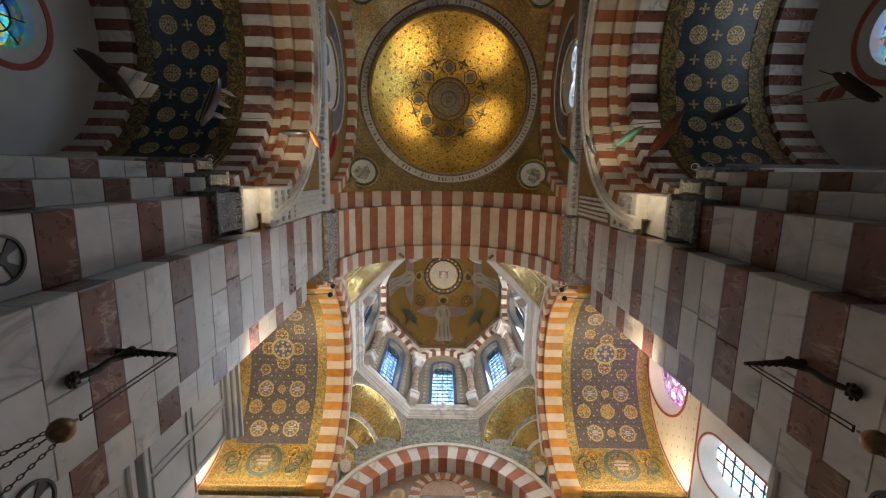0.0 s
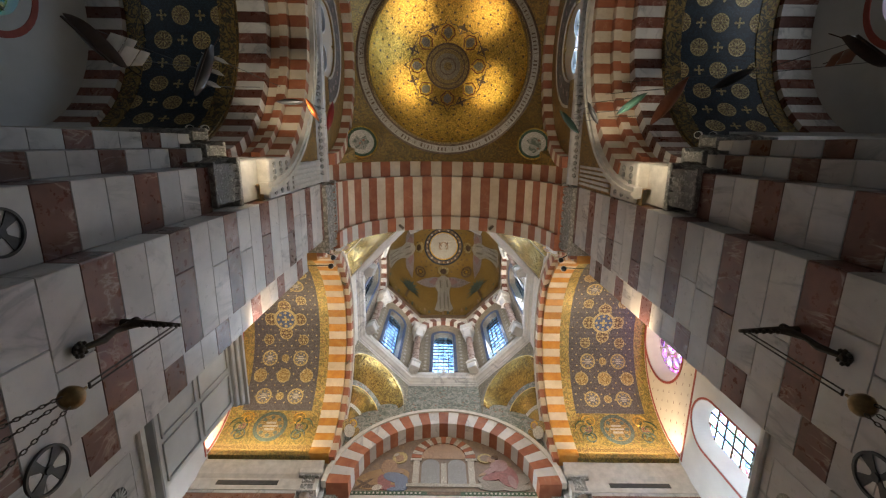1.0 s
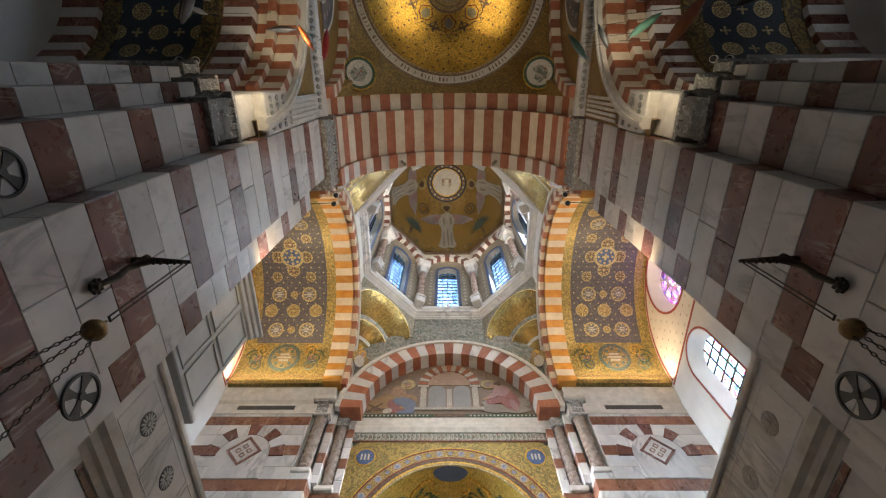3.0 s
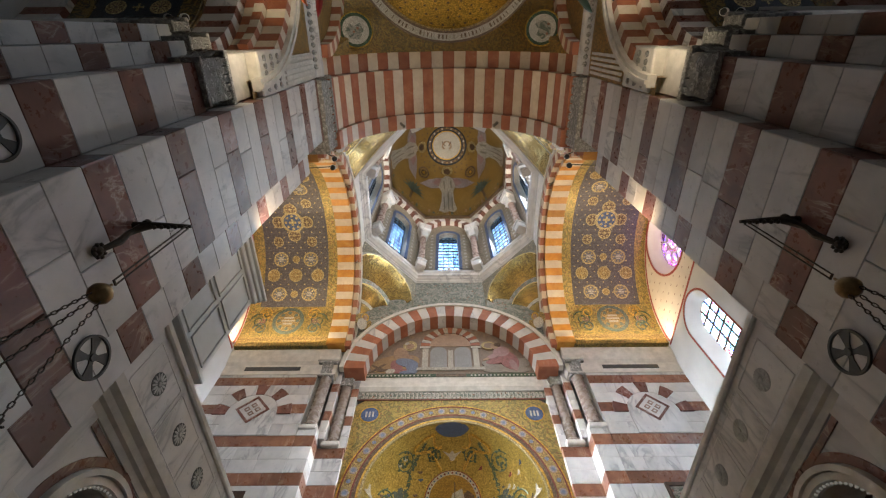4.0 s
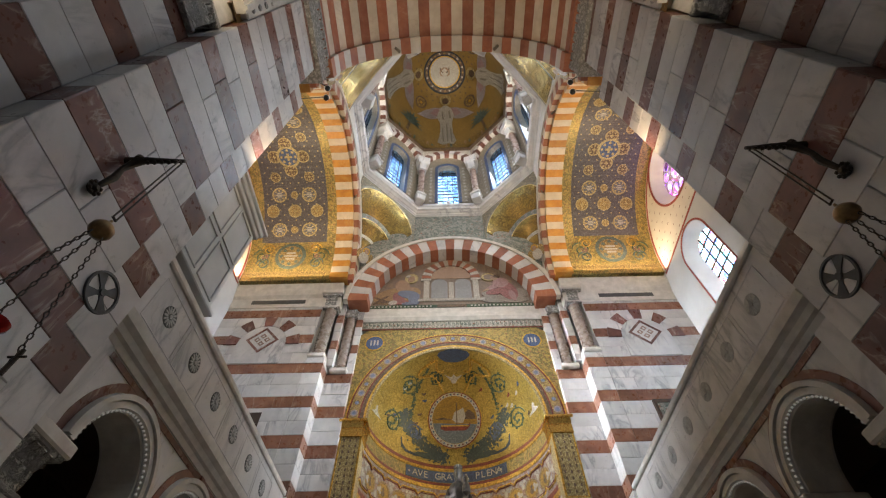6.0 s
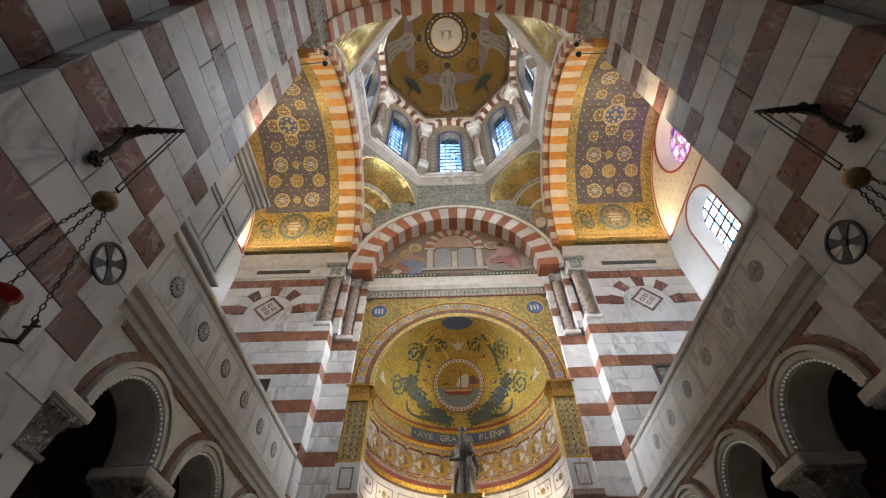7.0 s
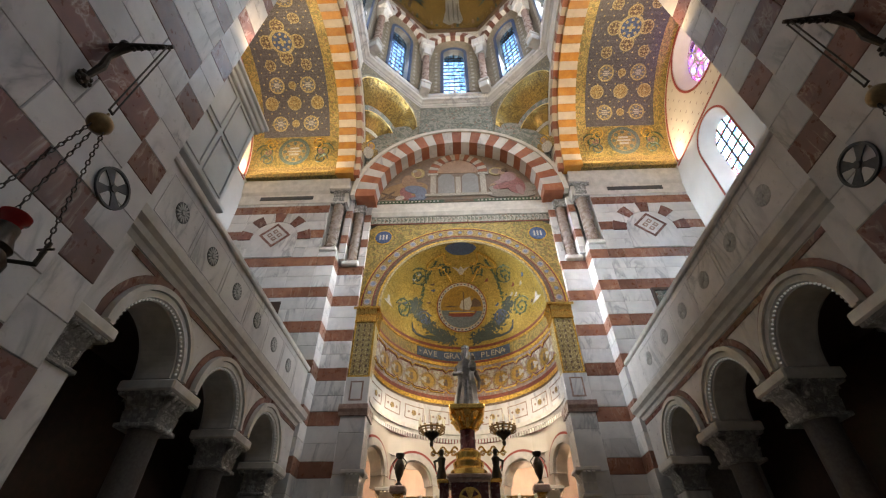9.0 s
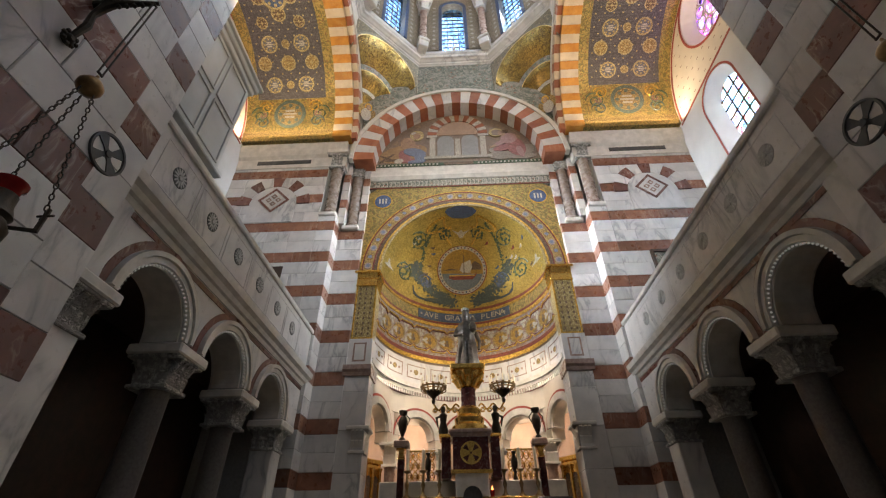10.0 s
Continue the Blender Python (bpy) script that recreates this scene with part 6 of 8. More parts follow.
def high_dome(lift):
    def f(u, v):
        a, b = 2 * math.pi * u, math.pi / 2 * v
        return ((3.15 + lift) * math.cos(a) * math.cos(b), YC + (3.15 + lift) * math.sin(a) * math.cos(b), 24.3 + (4.2 + lift) * math.sin(b))
    return f


bm = grid_sheet(bmesh.new(), high_dome(0), 56, 16, high_dome(0.25), False)
bmesh.ops.remove_doubles(bm, verts=bm.verts, dist=1e-4)
dome = structure("ceiling_dome", bm, DOMEGROUND, "dome of brown-gold mosaic with pale winged figures", "dome", True)


def dome_at(deg, up, off=0.0):
    a, b = radians(deg), radians(up)
    q = Vector((3.15 * math.cos(a) * math.cos(b), YC + 3.15 * math.sin(a) * math.cos(b), 24.3 + 4.2 * math.sin(b)))
    nrm = Vector((-math.cos(a) * math.cos(b) / 3.15, -math.sin(a) * math.cos(b) / 3.15, -math.sin(b) / 4.2)).normalized()
    return facing(q + nrm * off, nrm, (0, 0, 1) if up < 80 else (0, -1, 0))


def crown_ring(r0, r1, mat, off, name="central_medallion"):
    """A band round the dome's crown, bent to its curve."""
    def f(u, v, o=off):
        r, a = r0 + (r1 - r0) * v, 2 * math.pi * u
        return (r * math.cos(a), YC + r * math.sin(a), 24.3 + 4.2 * math.sqrt(1 - (r / 3.15) ** 2) - o)
    return part(name, grid_sheet(bmesh.new(), f, 40, 4, lambda u, v: f(u, v, off - 0.012), False), mat, dome)


crown_ring(0.001, 0.84, PALEMOSAIC, 0.03)
crown_ring(0.84, 0.9, GOLD, 0.045)
crown_ring(0.9, 0.98, NAVY, 0.035)
crown_ring(0.98, 1.14, BROWNMOSAIC, 0.03)
crown_ring(1.14, 1.22, NAVY, 0.035)
for j in range(24):
    a = 2 * math.pi * j / 24
    bm = bmesh.new()
    disc(bm, Matrix.Translation((1.06 * math.cos(a), YC + 1.06 * math.sin(a), 24.3 + 4.2 * math.sqrt(1 - (1.06 / 3.15) ** 2) - 0.045)) @ Matrix.Rotation(math.pi, 4, "X"), 0.06, 0.012, 8)
    part("medallion_flower", bm, PALEMOSAIC if j % 2 else OLDGOLD, dome)
m = Matrix.Translation((0, YC, 28.42)) @ Matrix.Rotation(math.pi, 4, "X")
for sgn in (-1, 1):
    pts = [m @ Vector((sgn * (0.03 + 0.24 * math.sin(i * 0.33)), 0.24 - 0.062 * i, 0)) for i in range(9)]
    part("emblem", tube(bmesh.new(), pts, [0.03, 0.045, 0.05, 0.05, 0.045, 0.04, 0.045, 0.05, 0.02], 6), FLESH, dome)
    pts = [m @ Vector((sgn * (0.1 + 0.16 * math.sin(i * 0.5)), -0.05 + 0.07 * i, 0)) for i in range(5)]
    part("emblem", tube(bmesh.new(), pts, 0.03, 6), BROWNMOSAIC, dome)


def flat_on_dome(name, deg, up, outline, mat, off, kx=1.0, ky=1.0):
    """A shape inlaid in the dome, following its curve."""
    outline = [(x * kx, y * ky) for x, y in outline]
    n = len(outline)
    fine = [(outline[i][0] + (outline[(i + 1) % n][0] - outline[i][0]) * k / 2, outline[i][1] + (outline[(i + 1) % n][1] - outline[i][1]) * k / 2) for i in range(n) for k in range(2)]
    mx_, my_ = sum(p[0] for p in fine) / len(fine), sum(p[1] for p in fine) / len(fine)

    def at(x, y):
        b = radians(up) + y * 1.5 / 3.75
        a = radians(deg) - x * 1.5 / (3.15 * max(0.25, math.cos(b)))
        return b and dome_at(math.degrees(a), math.degrees(b), off).translation
    b = bmesh.new()
    mid = b.verts.new(at(mx_, my_))
    prev = None
    for k in (0.3, 0.55, 0.8, 1.0):
        ring = [b.verts.new(at(mx_ + (x - mx_) * k, my_ + (y - my_) * k)) for x, y in fine]
        for i in range(len(fine)):
            j = (i + 1) % len(fine)
            b.faces.new((mid, ring[i], ring[j]) if prev is None else (prev[i], ring[i], ring[j], prev[j]))
        prev = ring
    bmesh.ops.solidify(b, geom=list(b.faces), thickness=0.01)
    return part(name, b, mat, dome)


def wheel(r, n=14, cx=0.0, cy=0.0):
    return [(cx + r * math.cos(2 * math.pi * i / n), cy + r * math.sin(2 * math.pi * i / n)) for i in range(n)]


for deg in (0, 90, 180, 270):
    for sgn in (-1, 1):
        flat_on_dome("wing", deg, 42, [(sgn * x, y) for x, y in ((0.1, 0.36), (0.42, 0.3), (0.78, 0.1), (1.12, -0.2), (0.9, -0.16), (0.62, -0.14), (0.34, -0.06), (0.14, 0.06))], WINGMOSAIC, 0.04, 1.1, 1.35)
        flat_on_dome("wing_root", deg, 42, [(sgn * x, y) for x, y in ((0.12, 0.34), (0.4, 0.26), (0.58, 0.06), (0.34, 0.02), (0.14, 0.08))], ROSEPALE, 0.05, 1.1, 1.35)
    flat_on_dome("winged_figure", deg, 42, [(-0.3, -0.98), (-0.1, -1.08), (0.06, -1.0), (0.24, -1.06), (0.34, -0.92), (0.24, -0.55), (0.22, -0.2), (0.3, 0.06), (0.2, 0.3), (0.06, 0.4), (-0.06, 0.4), (-0.2, 0.3), (-0.32, 0.0), (-0.2, -0.2), (-0.2, -0.55)], PALEMOSAIC, 0.06, 1.15, 1.42)
    for k, (x, y, w, h) in enumerate(((-0.1, -0.6, 0.022, 0.34), (0.03, -0.5, 0.02, 0.42), (0.15, -0.6, 0.022, 0.34), (-0.1, 0.1, 0.03, 0.16), (0.12, 0.12, 0.03, 0.16))):
        flat_on_dome("robe_fold", deg, 42, [(x - w, y + h * 0.6), (x + w * 0.6, y + h * 0.8), (x + w, y), (x + w * 1.6, y - h), (x - w * 0.2, y - h * 0.9)], FOLDMOSAIC, 0.068, 1.3, 1.42)
    flat_on_dome("halo", deg, 42, wheel(0.24, 16, 0, 0.8), PALEGOLD, 0.062)
    flat_on_dome("face", deg, 42, wheel(0.14, 12, 0, 0.77), BROWNMOSAIC, 0.072)
    # palm and sun wheel between the figures
    for j in range(9):
        t = (j - 4) * 0.36
        flat_on_dome("palm_frond", deg + 45, 20, [(0.06 * math.cos(t), 0.1 - 0.06 * math.sin(t)), (0.3 * math.sin(t) + 0.06 * math.cos(t), 0.1 + 0.34 * math.cos(t) - 0.06 * math.sin(t)), (0.6 * math.sin(t), 0.1 + 0.55 * math.cos(t) - 0.12 * abs(t)), (0.3 * math.sin(t) - 0.06 * math.cos(t), 0.1 + 0.34 * math.cos(t) + 0.06 * math.sin(t)), (-0.06 * math.cos(t), 0.1 + 0.06 * math.sin(t))], PALMMOSAIC, 0.04 + 0.003 * (j % 3))
    flat_on_dome("palm_trunk", deg + 45, 20, [(-0.06, -0.45), (0.06, -0.45), (0.05, 0.1), (-0.05, 0.1)], BROWNMOSAIC, 0.04)
    for r1, mat, off in ((0.26, BROWNMOSAIC, 0.035), (0.2, OLDGOLD, 0.042), (0.11, BROWNMOSAIC, 0.05), (0.07, GOLD, 0.058)):
        flat_on_dome("sun_wheel", deg + 45, 49, wheel(r1, 18), mat, off)
    for k in range(10):
        flat_on_dome("star", deg + 12 + 7.5 * k, 58 + 5 * (k % 2), wheel(0.04, 6), BROWNMOSAIC, 0.03)
# towers and trees in a low frieze round the dome's foot
for i in range(72):
    h = rng.uniform(0.12, 0.3)
    flat_on_dome("frieze_tree", i * 5.0, 3.5, [(-0.05, 0), (0.05, 0), (0.04, h * 0.7), (0.0, h), (-0.04, h * 0.7)], (OLDGOLD, PALMMOSAIC, FLESH, OLDGOLD)[i % 4], 0.05)

# ---- transept galleries ----
bm = bmesh.new()
bmesh.ops.create_icosphere(bm, subdivisions=1, radius=0.017)
BULB_MESH = finish(bm, "bulb", BULBGLOW, True)
before = set(scene.objects)
COLY = (3.42, 5.18, 6.95, 8.72)
for s in (-1, 1):
    tag = "west" if s < 0 else "east"

    def mx(a, b):
        return (min(s * a, s * b), max(s * a, s * b))

    gal = thing("gallery_%s" % tag, "white marble transept gallery on round arches", "gallery", (s * 3.9, 6.2, 0), kind="structure")
    for i in range(3):
        ym = (COLY[i] + COLY[i + 1]) / 2
        f = side_frame(s, ym, 0)
        part("arcade_wall", wall_with_arch(bmesh.new(), f, (COLY[i + 1] - COLY[i]) / 2, 0.63, 3.76, 3.72, 4.62, 3.62, 4.15, 28), WHITE, gal)
        ff = side_frame(s, ym, 3.76)
        part("arch_moulding", arch_ring(arch_ring(arch_ring(bmesh.new(), ff, 0.63, 0.7, 3.57, 3.62, 0, 180, 28), ff, 0.71, 0.77, 3.54, 3.62, 0, 180, 28), ff, 0.6, 0.63, 3.66, 4.1, 0, 180, 28), LIMESTONE, gal)
        part("red_band", arch_ring(bmesh.new(), ff, 0.78, 0.875, 3.608, 3.62, 0, 180, 28), RED, gal)
        part("keystone", boxed(*mx(3.59, 3.62), ym - 0.06, ym + 0.06, 4.5, 4.62), RED, gal)
        string = thing("bulb_string", "string of small clear bulbs round the arch", "lights", (s * 3.72, ym, 3.76), "bulb strings in the arcades")
        for k in range(33):
            a = radians(4 + 172 * k / 32)
            shared("bulb", BULB_MESH, string, Matrix.Translation((s * 3.6, ym + 0.605 * math.cos(a), 3.76 + 0.605 * math.sin(a))))
    part("end_wall", boxed(*mx(3.6, 4.15), 2.56, COLY[0], 3.72, 4.62), WHITE, gal)
    part("end_wall", boxed(*mx(3.62, 4.15), COLY[3], 9.3, 3.72, 4.62), WHITE, gal)
    prof = [(4.15, 4.62), (3.6, 4.62), (3.57, 4.68), (3.53, 4.7), (3.5, 4.76), (3.44, 4.8), (3.42, 4.9), (3.48, 4.92), (3.52, 4.98), (4.15, 4.98)]
    part("cornice", moulding(bmesh.new(), prof, 3.05, 9.3, s), LIMESTONE, gal)
    part("red_line", boxed(*mx(3.606, 3.62), 2.9, 9.2, 4.53, 4.6), RED, gal)
    par = part("parapet", boxed(*mx(3.6, 3.84), 2.62, 9.3, 4.98, 5.84), WHITE, gal)
    part("coping", boxed(*mx(3.55, 3.9), 2.62, 9.3, 5.84, 5.95, bevel=0.02), LIMESTONE, gal)
    for i in range(6):
        y = 3.78 + 0.86 * i
        bm = bmesh.new()
        m = facing((s * 3.6, y, 5.45), (-s, 0, 0))
        for k in range(14):
            a = 2 * math.pi * k / 14
            disc(bm, m @ pose(0.085 * math.cos(a), 0.085 * math.sin(a), 0) @ Matrix.Rotation(a, 4, "Z") @ Matrix.Diagonal((1.0, 0.28, 1, 1)), 0.05, 0.012, 6)
        disc(bm, m, 0.03, 0.02, 8)
        ro = part("rosette", bm, ROSETTE, par, "grey pierced rosette")
        bm = bmesh.new()
        disc(bm, m, 0.138, 0.006, 24)
        part("rosette_ground", bm, GREYIRON if s < 0 else ROSETTE, ro)
        bm = bmesh.new()
        for a0, a1, b0, b1 in ((-0.4, 0.4, 5.725, 5.737), (-0.4, 0.4, 5.1, 5.112), (-0.4, -0.39, 5.1, 5.737), (0.39, 0.4, 5.1, 5.737)):
            box(bm, *mx(3.594, 3.6), y + a0, y + a1, b0, b1)
        part("panel_frame", bm, WHITE, par)
    part("gallery_floor", boxed(*mx(4.15, TX), 3.1, YE, 4.66, 4.9), GREYPLASTER, gal)
    # Near-black sheet painting in the shade below the gallery floor.
    part("soffit_boards", boxed(*mx(4.15, TX), 3.1, YE, 4.58, 4.65), WOODSHADE, gal, "soffit sheet coloured near black for the shade under the gallery")
    for i, y in enumerate(COLY):
        col = thing("gallery_column", "dark granite column with a carved limestone capital", "column", (s * 3.88, y, 0), "columns of the transept galleries", "structure")
        if i in (1, 2):
            part("shaft", lathe(bmesh.new(), [(0.24, 0.3), (0.24, 0.4), (0.18, 0.5), (0.165, 3.18), (0.19, 3.22), (0.165, 3.25)], (s * 3.88, y, 0), 20), GREYGRANITE, col, "", True)
            part("base", boxed(*mx(3.6, 4.16), y - 0.28, y + 0.28, 0, 0.3, bevel=0.02), WHITE, col)
        else:
            part("shaft", boxed(*mx(3.66, 4.1), y - 0.2, y + 0.2, 0, 3.25, bevel=0.02), WHITE, col)
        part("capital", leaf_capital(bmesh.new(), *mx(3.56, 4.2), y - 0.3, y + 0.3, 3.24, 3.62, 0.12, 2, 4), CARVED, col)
        part("abacus", boxed(*mx(3.53, 4.22), y - 0.33, y + 0.33, 3.6, 3.73, bevel=0.02), LIMESTONE, col)
    # Coloured near black to put in the deep shade behind the arcade.
    structure("wall_under_gallery_%s" % tag, boxed(*mx(5.6, 5.8), 3.1, YE, 0, 4.62), WOODSHADE, "wall coloured near black for the shade under the gallery", "wall")

grow(set(scene.objects) - before, 1.063)

# ---- lamps of the church, daylight in its window openings, and added fill ----
for s in (-1, 1):
    lamp("AREA", "daylight_transept", look((s * 7.3, 6.9, 10.6), (-s * 4.0, 10.0, 9.0)), 115 if s > 0 else 230, COOL, 1.8, 3.4, 40)
    lamp("AREA", "daylight_nave", look((s * 3.3, -2.7, 14.5), (0, -2.7, 12.4)), 1 if s < 0 else 112, (0.68, 0.84, 1.0), 1.4, 1.4)
    lamp("AREA", "daylight_chapel", look((s * 7.9, -2.75, 9.85), (s * 4, -2.75, 10.4)), 2 if s < 0 else 16, COOL, 1.1)
    # strip lamps on the cornices at the vault's foot
    lamp("AREA", "cornice_lamp", look((s * 5.8, 9.3, 13.2), (s * 5.8, 8.4, 14.6)), 105, (1.0, 0.77, 0.5), 3.0, 0.12)
    lamp("AREA", "cornice_lamp", look((s * 5.8, 3.35, 13.25), (s * 5.8, 4.3, 14.6)), 95, (1.0, 0.77, 0.5), 3.0, 0.12)
    # lamps on the nave capitals, lighting the imposts
    lamp("AREA", "capital_lamp", look((s * 2.98, 0.12, 8.84), (s * 3.5, 0.6, 10.1)), 9, (1.0, 0.82, 0.56), 0.3, 0.12)
    lamp("AREA", "pier_lamp", look((s * 3.3, 3.6, 9.0), (s * 3.75, 2.9, 10.4)), 28, WARM, 0.3, 0.12)
    # floodlights on the string course, turned to the gold dome
    for at, to, watts in (((3.1, -0.16, 13.8), (-1.45, YB - 1.7, 17.9), 400), ((2.95, -5.45, 13.4), (-1.45, YB + 0.75, 18.0), 400), ((2.6, -5.6, 13.5), (0.95, YB + 2.0, 17.75), 800)):
        lamp("SPOT", "dome_spot", look((s * at[0], at[1], at[2]), (s * to[0], to[1], to[2])), watts, (1.0, 0.80, 0.48), 0.05, None, 18, 1.0)
    # the white spotlights on the capitals, turned up along the side arches
    lamp("SPOT", "capital_spot", look((s * 2.9, -0.35, 9.6), (s * 3.5, -2.9, 13.6)), 125, (1.0, 0.84, 0.6), 0.06, None, 90)
    # extra spots beside the nave capitals, added to brighten the great arch
    lamp("SPOT", "arch_fill", look((s * 3.0, 0.85, 9.3), (-s * 0.4, 1.7, 16.8)), 120, (1.0, 0.80, 0.55), 0.08, None, 80)
    # fill added beside the crossing and at the drum cornice; no fixtures stand there
    lamp("SPOT", "crossing_fill", look((s * 2.7, 3.3, 12.3), (-s * 0.6, 8.8, 15.0)), 280, (1.0, 0.82, 0.58), 0.06, None, 95)
    lamp("SPOT", "crossing_fill", look((s * 3.0, YC - 0.4, 18.15), (-s * 1.0, YC + 0.6, 26.0)), 1000, (1.0, 0.84, 0.62), 0.06, None, 75)
    # lamps hidden behind the apse pilasters
    lamp("SPOT", "apse_spot", look((s * 2.1, 10.85, 8.8), (-s * 1.0, 12.6, 9.6)), 80, (1.0, 0.86, 0.64), 0.08, None, 140)
    lamp("SPOT", "apse_spot", look((s * 2.1, 10.6, 6.4), (-s * 0.4, 13.0, 4.0)), 260, (1.0, 0.86, 0.68), 0.08, None, 120)
    lamp("POINT", "ambulatory_lamp", pose(s * 1.3, 13.7, 4.6), 30, (1.0, 0.8, 0.6), 0.1)
    lamp("POINT", "ambulatory_lamp", pose(s * 2.9, 12.2, 4.6), 30, (1.0, 0.8, 0.6), 0.1)
for i in range(8):
    a = i * math.pi / 4
    lamp("AREA", "daylight_drum", look((3.45 * math.cos(a), YC + 3.45 * math.sin(a), 20.2), (0, YC, 18.6)), 120 if i in (0, 1, 7) else 48 if i in (2, 6) else 16, COOL, 0.85, 2.6)
# Fill added at the blank south wall; no window opens there.
lamp("AREA", "entrance_fill", look((4.5, -13.2, 10), (-3, 0, 10)), 11, (0.95, 0.97, 1.0), 5.0, 6.0)

# ---- things: choir and high altar ----
ALTAR_Y = 10.75


def cyl(bm, x, y, prof, n=18):
    return lathe(bm, prof, (x, y, 0), n)


altar = thing("high_altar", "dark red and gilt high altar with a tall central column", "altar", (0, ALTAR_Y, 0))
part("table", boxed(-2.1, 2.1, ALTAR_Y - 0.2, ALTAR_Y + 0.75, 0, 2.62, bevel=0.02), BLACKHULL, altar, "dark marble altar block")
part("gilt_edge", boxed(-1.35, 1.35, ALTAR_Y - 0.32, ALTAR_Y - 0.2, 2.5, 2.62, bevel=0.015), GILT, altar)
part("rear_shelf", boxed(-2.1, 2.1, ALTAR_Y + 0.25, ALTAR_Y + 0.75, 2.62, 3.0, bevel=0.02), LIMESTONE, altar, "white marble shelf")
part("tabernacle", arch_ring(boxed(-0.36, 0.36, ALTAR_Y - 0.3, ALTAR_Y + 0.3, 2.45, 3.1, bevel=0.02), front_frame(0, ALTAR_Y - 0.34, 2.62), 0.2, 0.33, 0, 0.06, 0, 180, 18), LIMESTONE, altar, "pale marble tabernacle with a round-headed door")
part("tabernacle_door", arch_ring(boxed(-0.2, 0.2, ALTAR_Y - 0.33, ALTAR_Y - 0.3, 2.4, 2.62), front_frame(0, ALTAR_Y - 0.33, 2.62), 0.001, 0.2, 0, 0.03, 0, 180, 14), GREYIRON, altar)
ped = part("pedestal", boxed(-0.4, 0.4, ALTAR_Y - 0.3, ALTAR_Y + 0.4, 3.1, 3.82, bevel=0.01), PORPHYRY, altar, "dark red porphyry block")
part("cornice", box(boxed(-0.49, 0.49, ALTAR_Y - 0.36, ALTAR_Y + 0.46, 3.88, 3.97, bevel=0.02), -0.45, 0.45, ALTAR_Y - 0.33, ALTAR_Y + 0.43, 3.8, 3.88), BROWNMARBLE, ped)
part("plinth", boxed(-0.45, 0.45, ALTAR_Y - 0.33, ALTAR_Y + 0.43, 3.06, 3.14, bevel=0.01), GILT, ped)
bm = bmesh.new()
m = facing((0, ALTAR_Y - 0.3, 3.47), (0, -1, 0))
disc(bm, m, 0.24, 0.02, 28, 0.2)
for j in range(4):
    a = j * math.pi / 2
    pts = [(0.02, -0.03), (0.2, -0.1), (0.2, 0.1), (0.02, 0.03)]
    bm.faces.new([bm.verts.new(m @ Matrix.Rotation(a, 4, "Z") @ Vector((x, y, 0.014))) for x, y in pts])
part("wheel_cross", bm, GILT, ped, "gilt cross in a ring")
for s in (-1, 1):
    part("side_block", boxed(*sorted((s * 0.46, s * 0.66)), ALTAR_Y - 0.1, ALTAR_Y + 0.5, 3.0, 3.84, bevel=0.01), PORPHYRY, altar)
    part("side_cornice", boxed(*sorted((s * 0.43, s * 0.72)), ALTAR_Y - 0.14, ALTAR_Y + 0.54, 3.84, 3.92, bevel=0.02), GILT, altar)
    # winged figures on the cornice
    bm = bmesh.new()
    cyl(bm, s * 0.62, ALTAR_Y, [(0.1, 3.92), (0.12, 4.0), (0.07, 4.2), (0.1, 4.36), (0.04, 4.42), (0.06, 4.48), (0.05, 4.55), (0.01, 4.58)], 10)
    tube(bm, [(s * 0.62, ALTAR_Y, 4.36), (s * 0.78, ALTAR_Y, 4.3), (s * 0.74, ALTAR_Y, 4.08)], [0.03, 0.035, 0.012], 6)
    tagged(part("bronze_statuette", bm, BRONZE, None, "small dark bronze winged statuette on the altar", True), category="statue", group="altar statuettes")
base = part("column_base", cyl(bmesh.new(), 0, ALTAR_Y + 0.05, [(0.42, 3.97), (0.42, 4.08), (0.34, 4.14), (0.36, 4.26), (0.28, 4.34), (0.3, 4.46), (0.21, 4.54)], 24), GILT, altar, "gilt carved column base", True)
part("column", cyl(bmesh.new(), 0, ALTAR_Y + 0.05, [(0.19, 4.54), (0.18, 4.6), (0.175, 4.96), (0.2, 5.0)], 24), PORPHYRY, altar, "polished dark red column", True)
cap = part("capital", cyl(bmesh.new(), 0, ALTAR_Y + 0.05, [(0.2, 4.98), (0.23, 5.0), (0.21, 5.05), (0.27, 5.2), (0.36, 5.36), (0.38, 5.4)], 24), GILT, altar, "gilt leaf capital", True)
part("abacus", boxed(-0.43, 0.43, ALTAR_Y - 0.38, ALTAR_Y + 0.48, 5.38, 5.5, bevel=0.02), GILT, cap)
for j in range(16):
    a = 2 * math.pi * (j % 8 + 0.5 * (j // 8)) / 8
    z0, r0 = (5.02, 0.21) if j < 8 else (5.16, 0.25)
    q = Vector((math.cos(a), math.sin(a), 0))
    o0 = Vector((0, ALTAR_Y + 0.05, 0))
    part("leaf", tube(bmesh.new(), [o0 + q * r0 + Vector((0, 0, z0)), o0 + q * (r0 + 0.07) + Vector((0, 0, z0 + 0.12)), o0 + q * (r0 + 0.15) + Vector((0, 0, z0 + 0.19)), o0 + q * (r0 + 0.19) + Vector((0, 0, z0 + 0.15))], [0.06, 0.06, 0.045, 0.02], 6), GILT, cap)
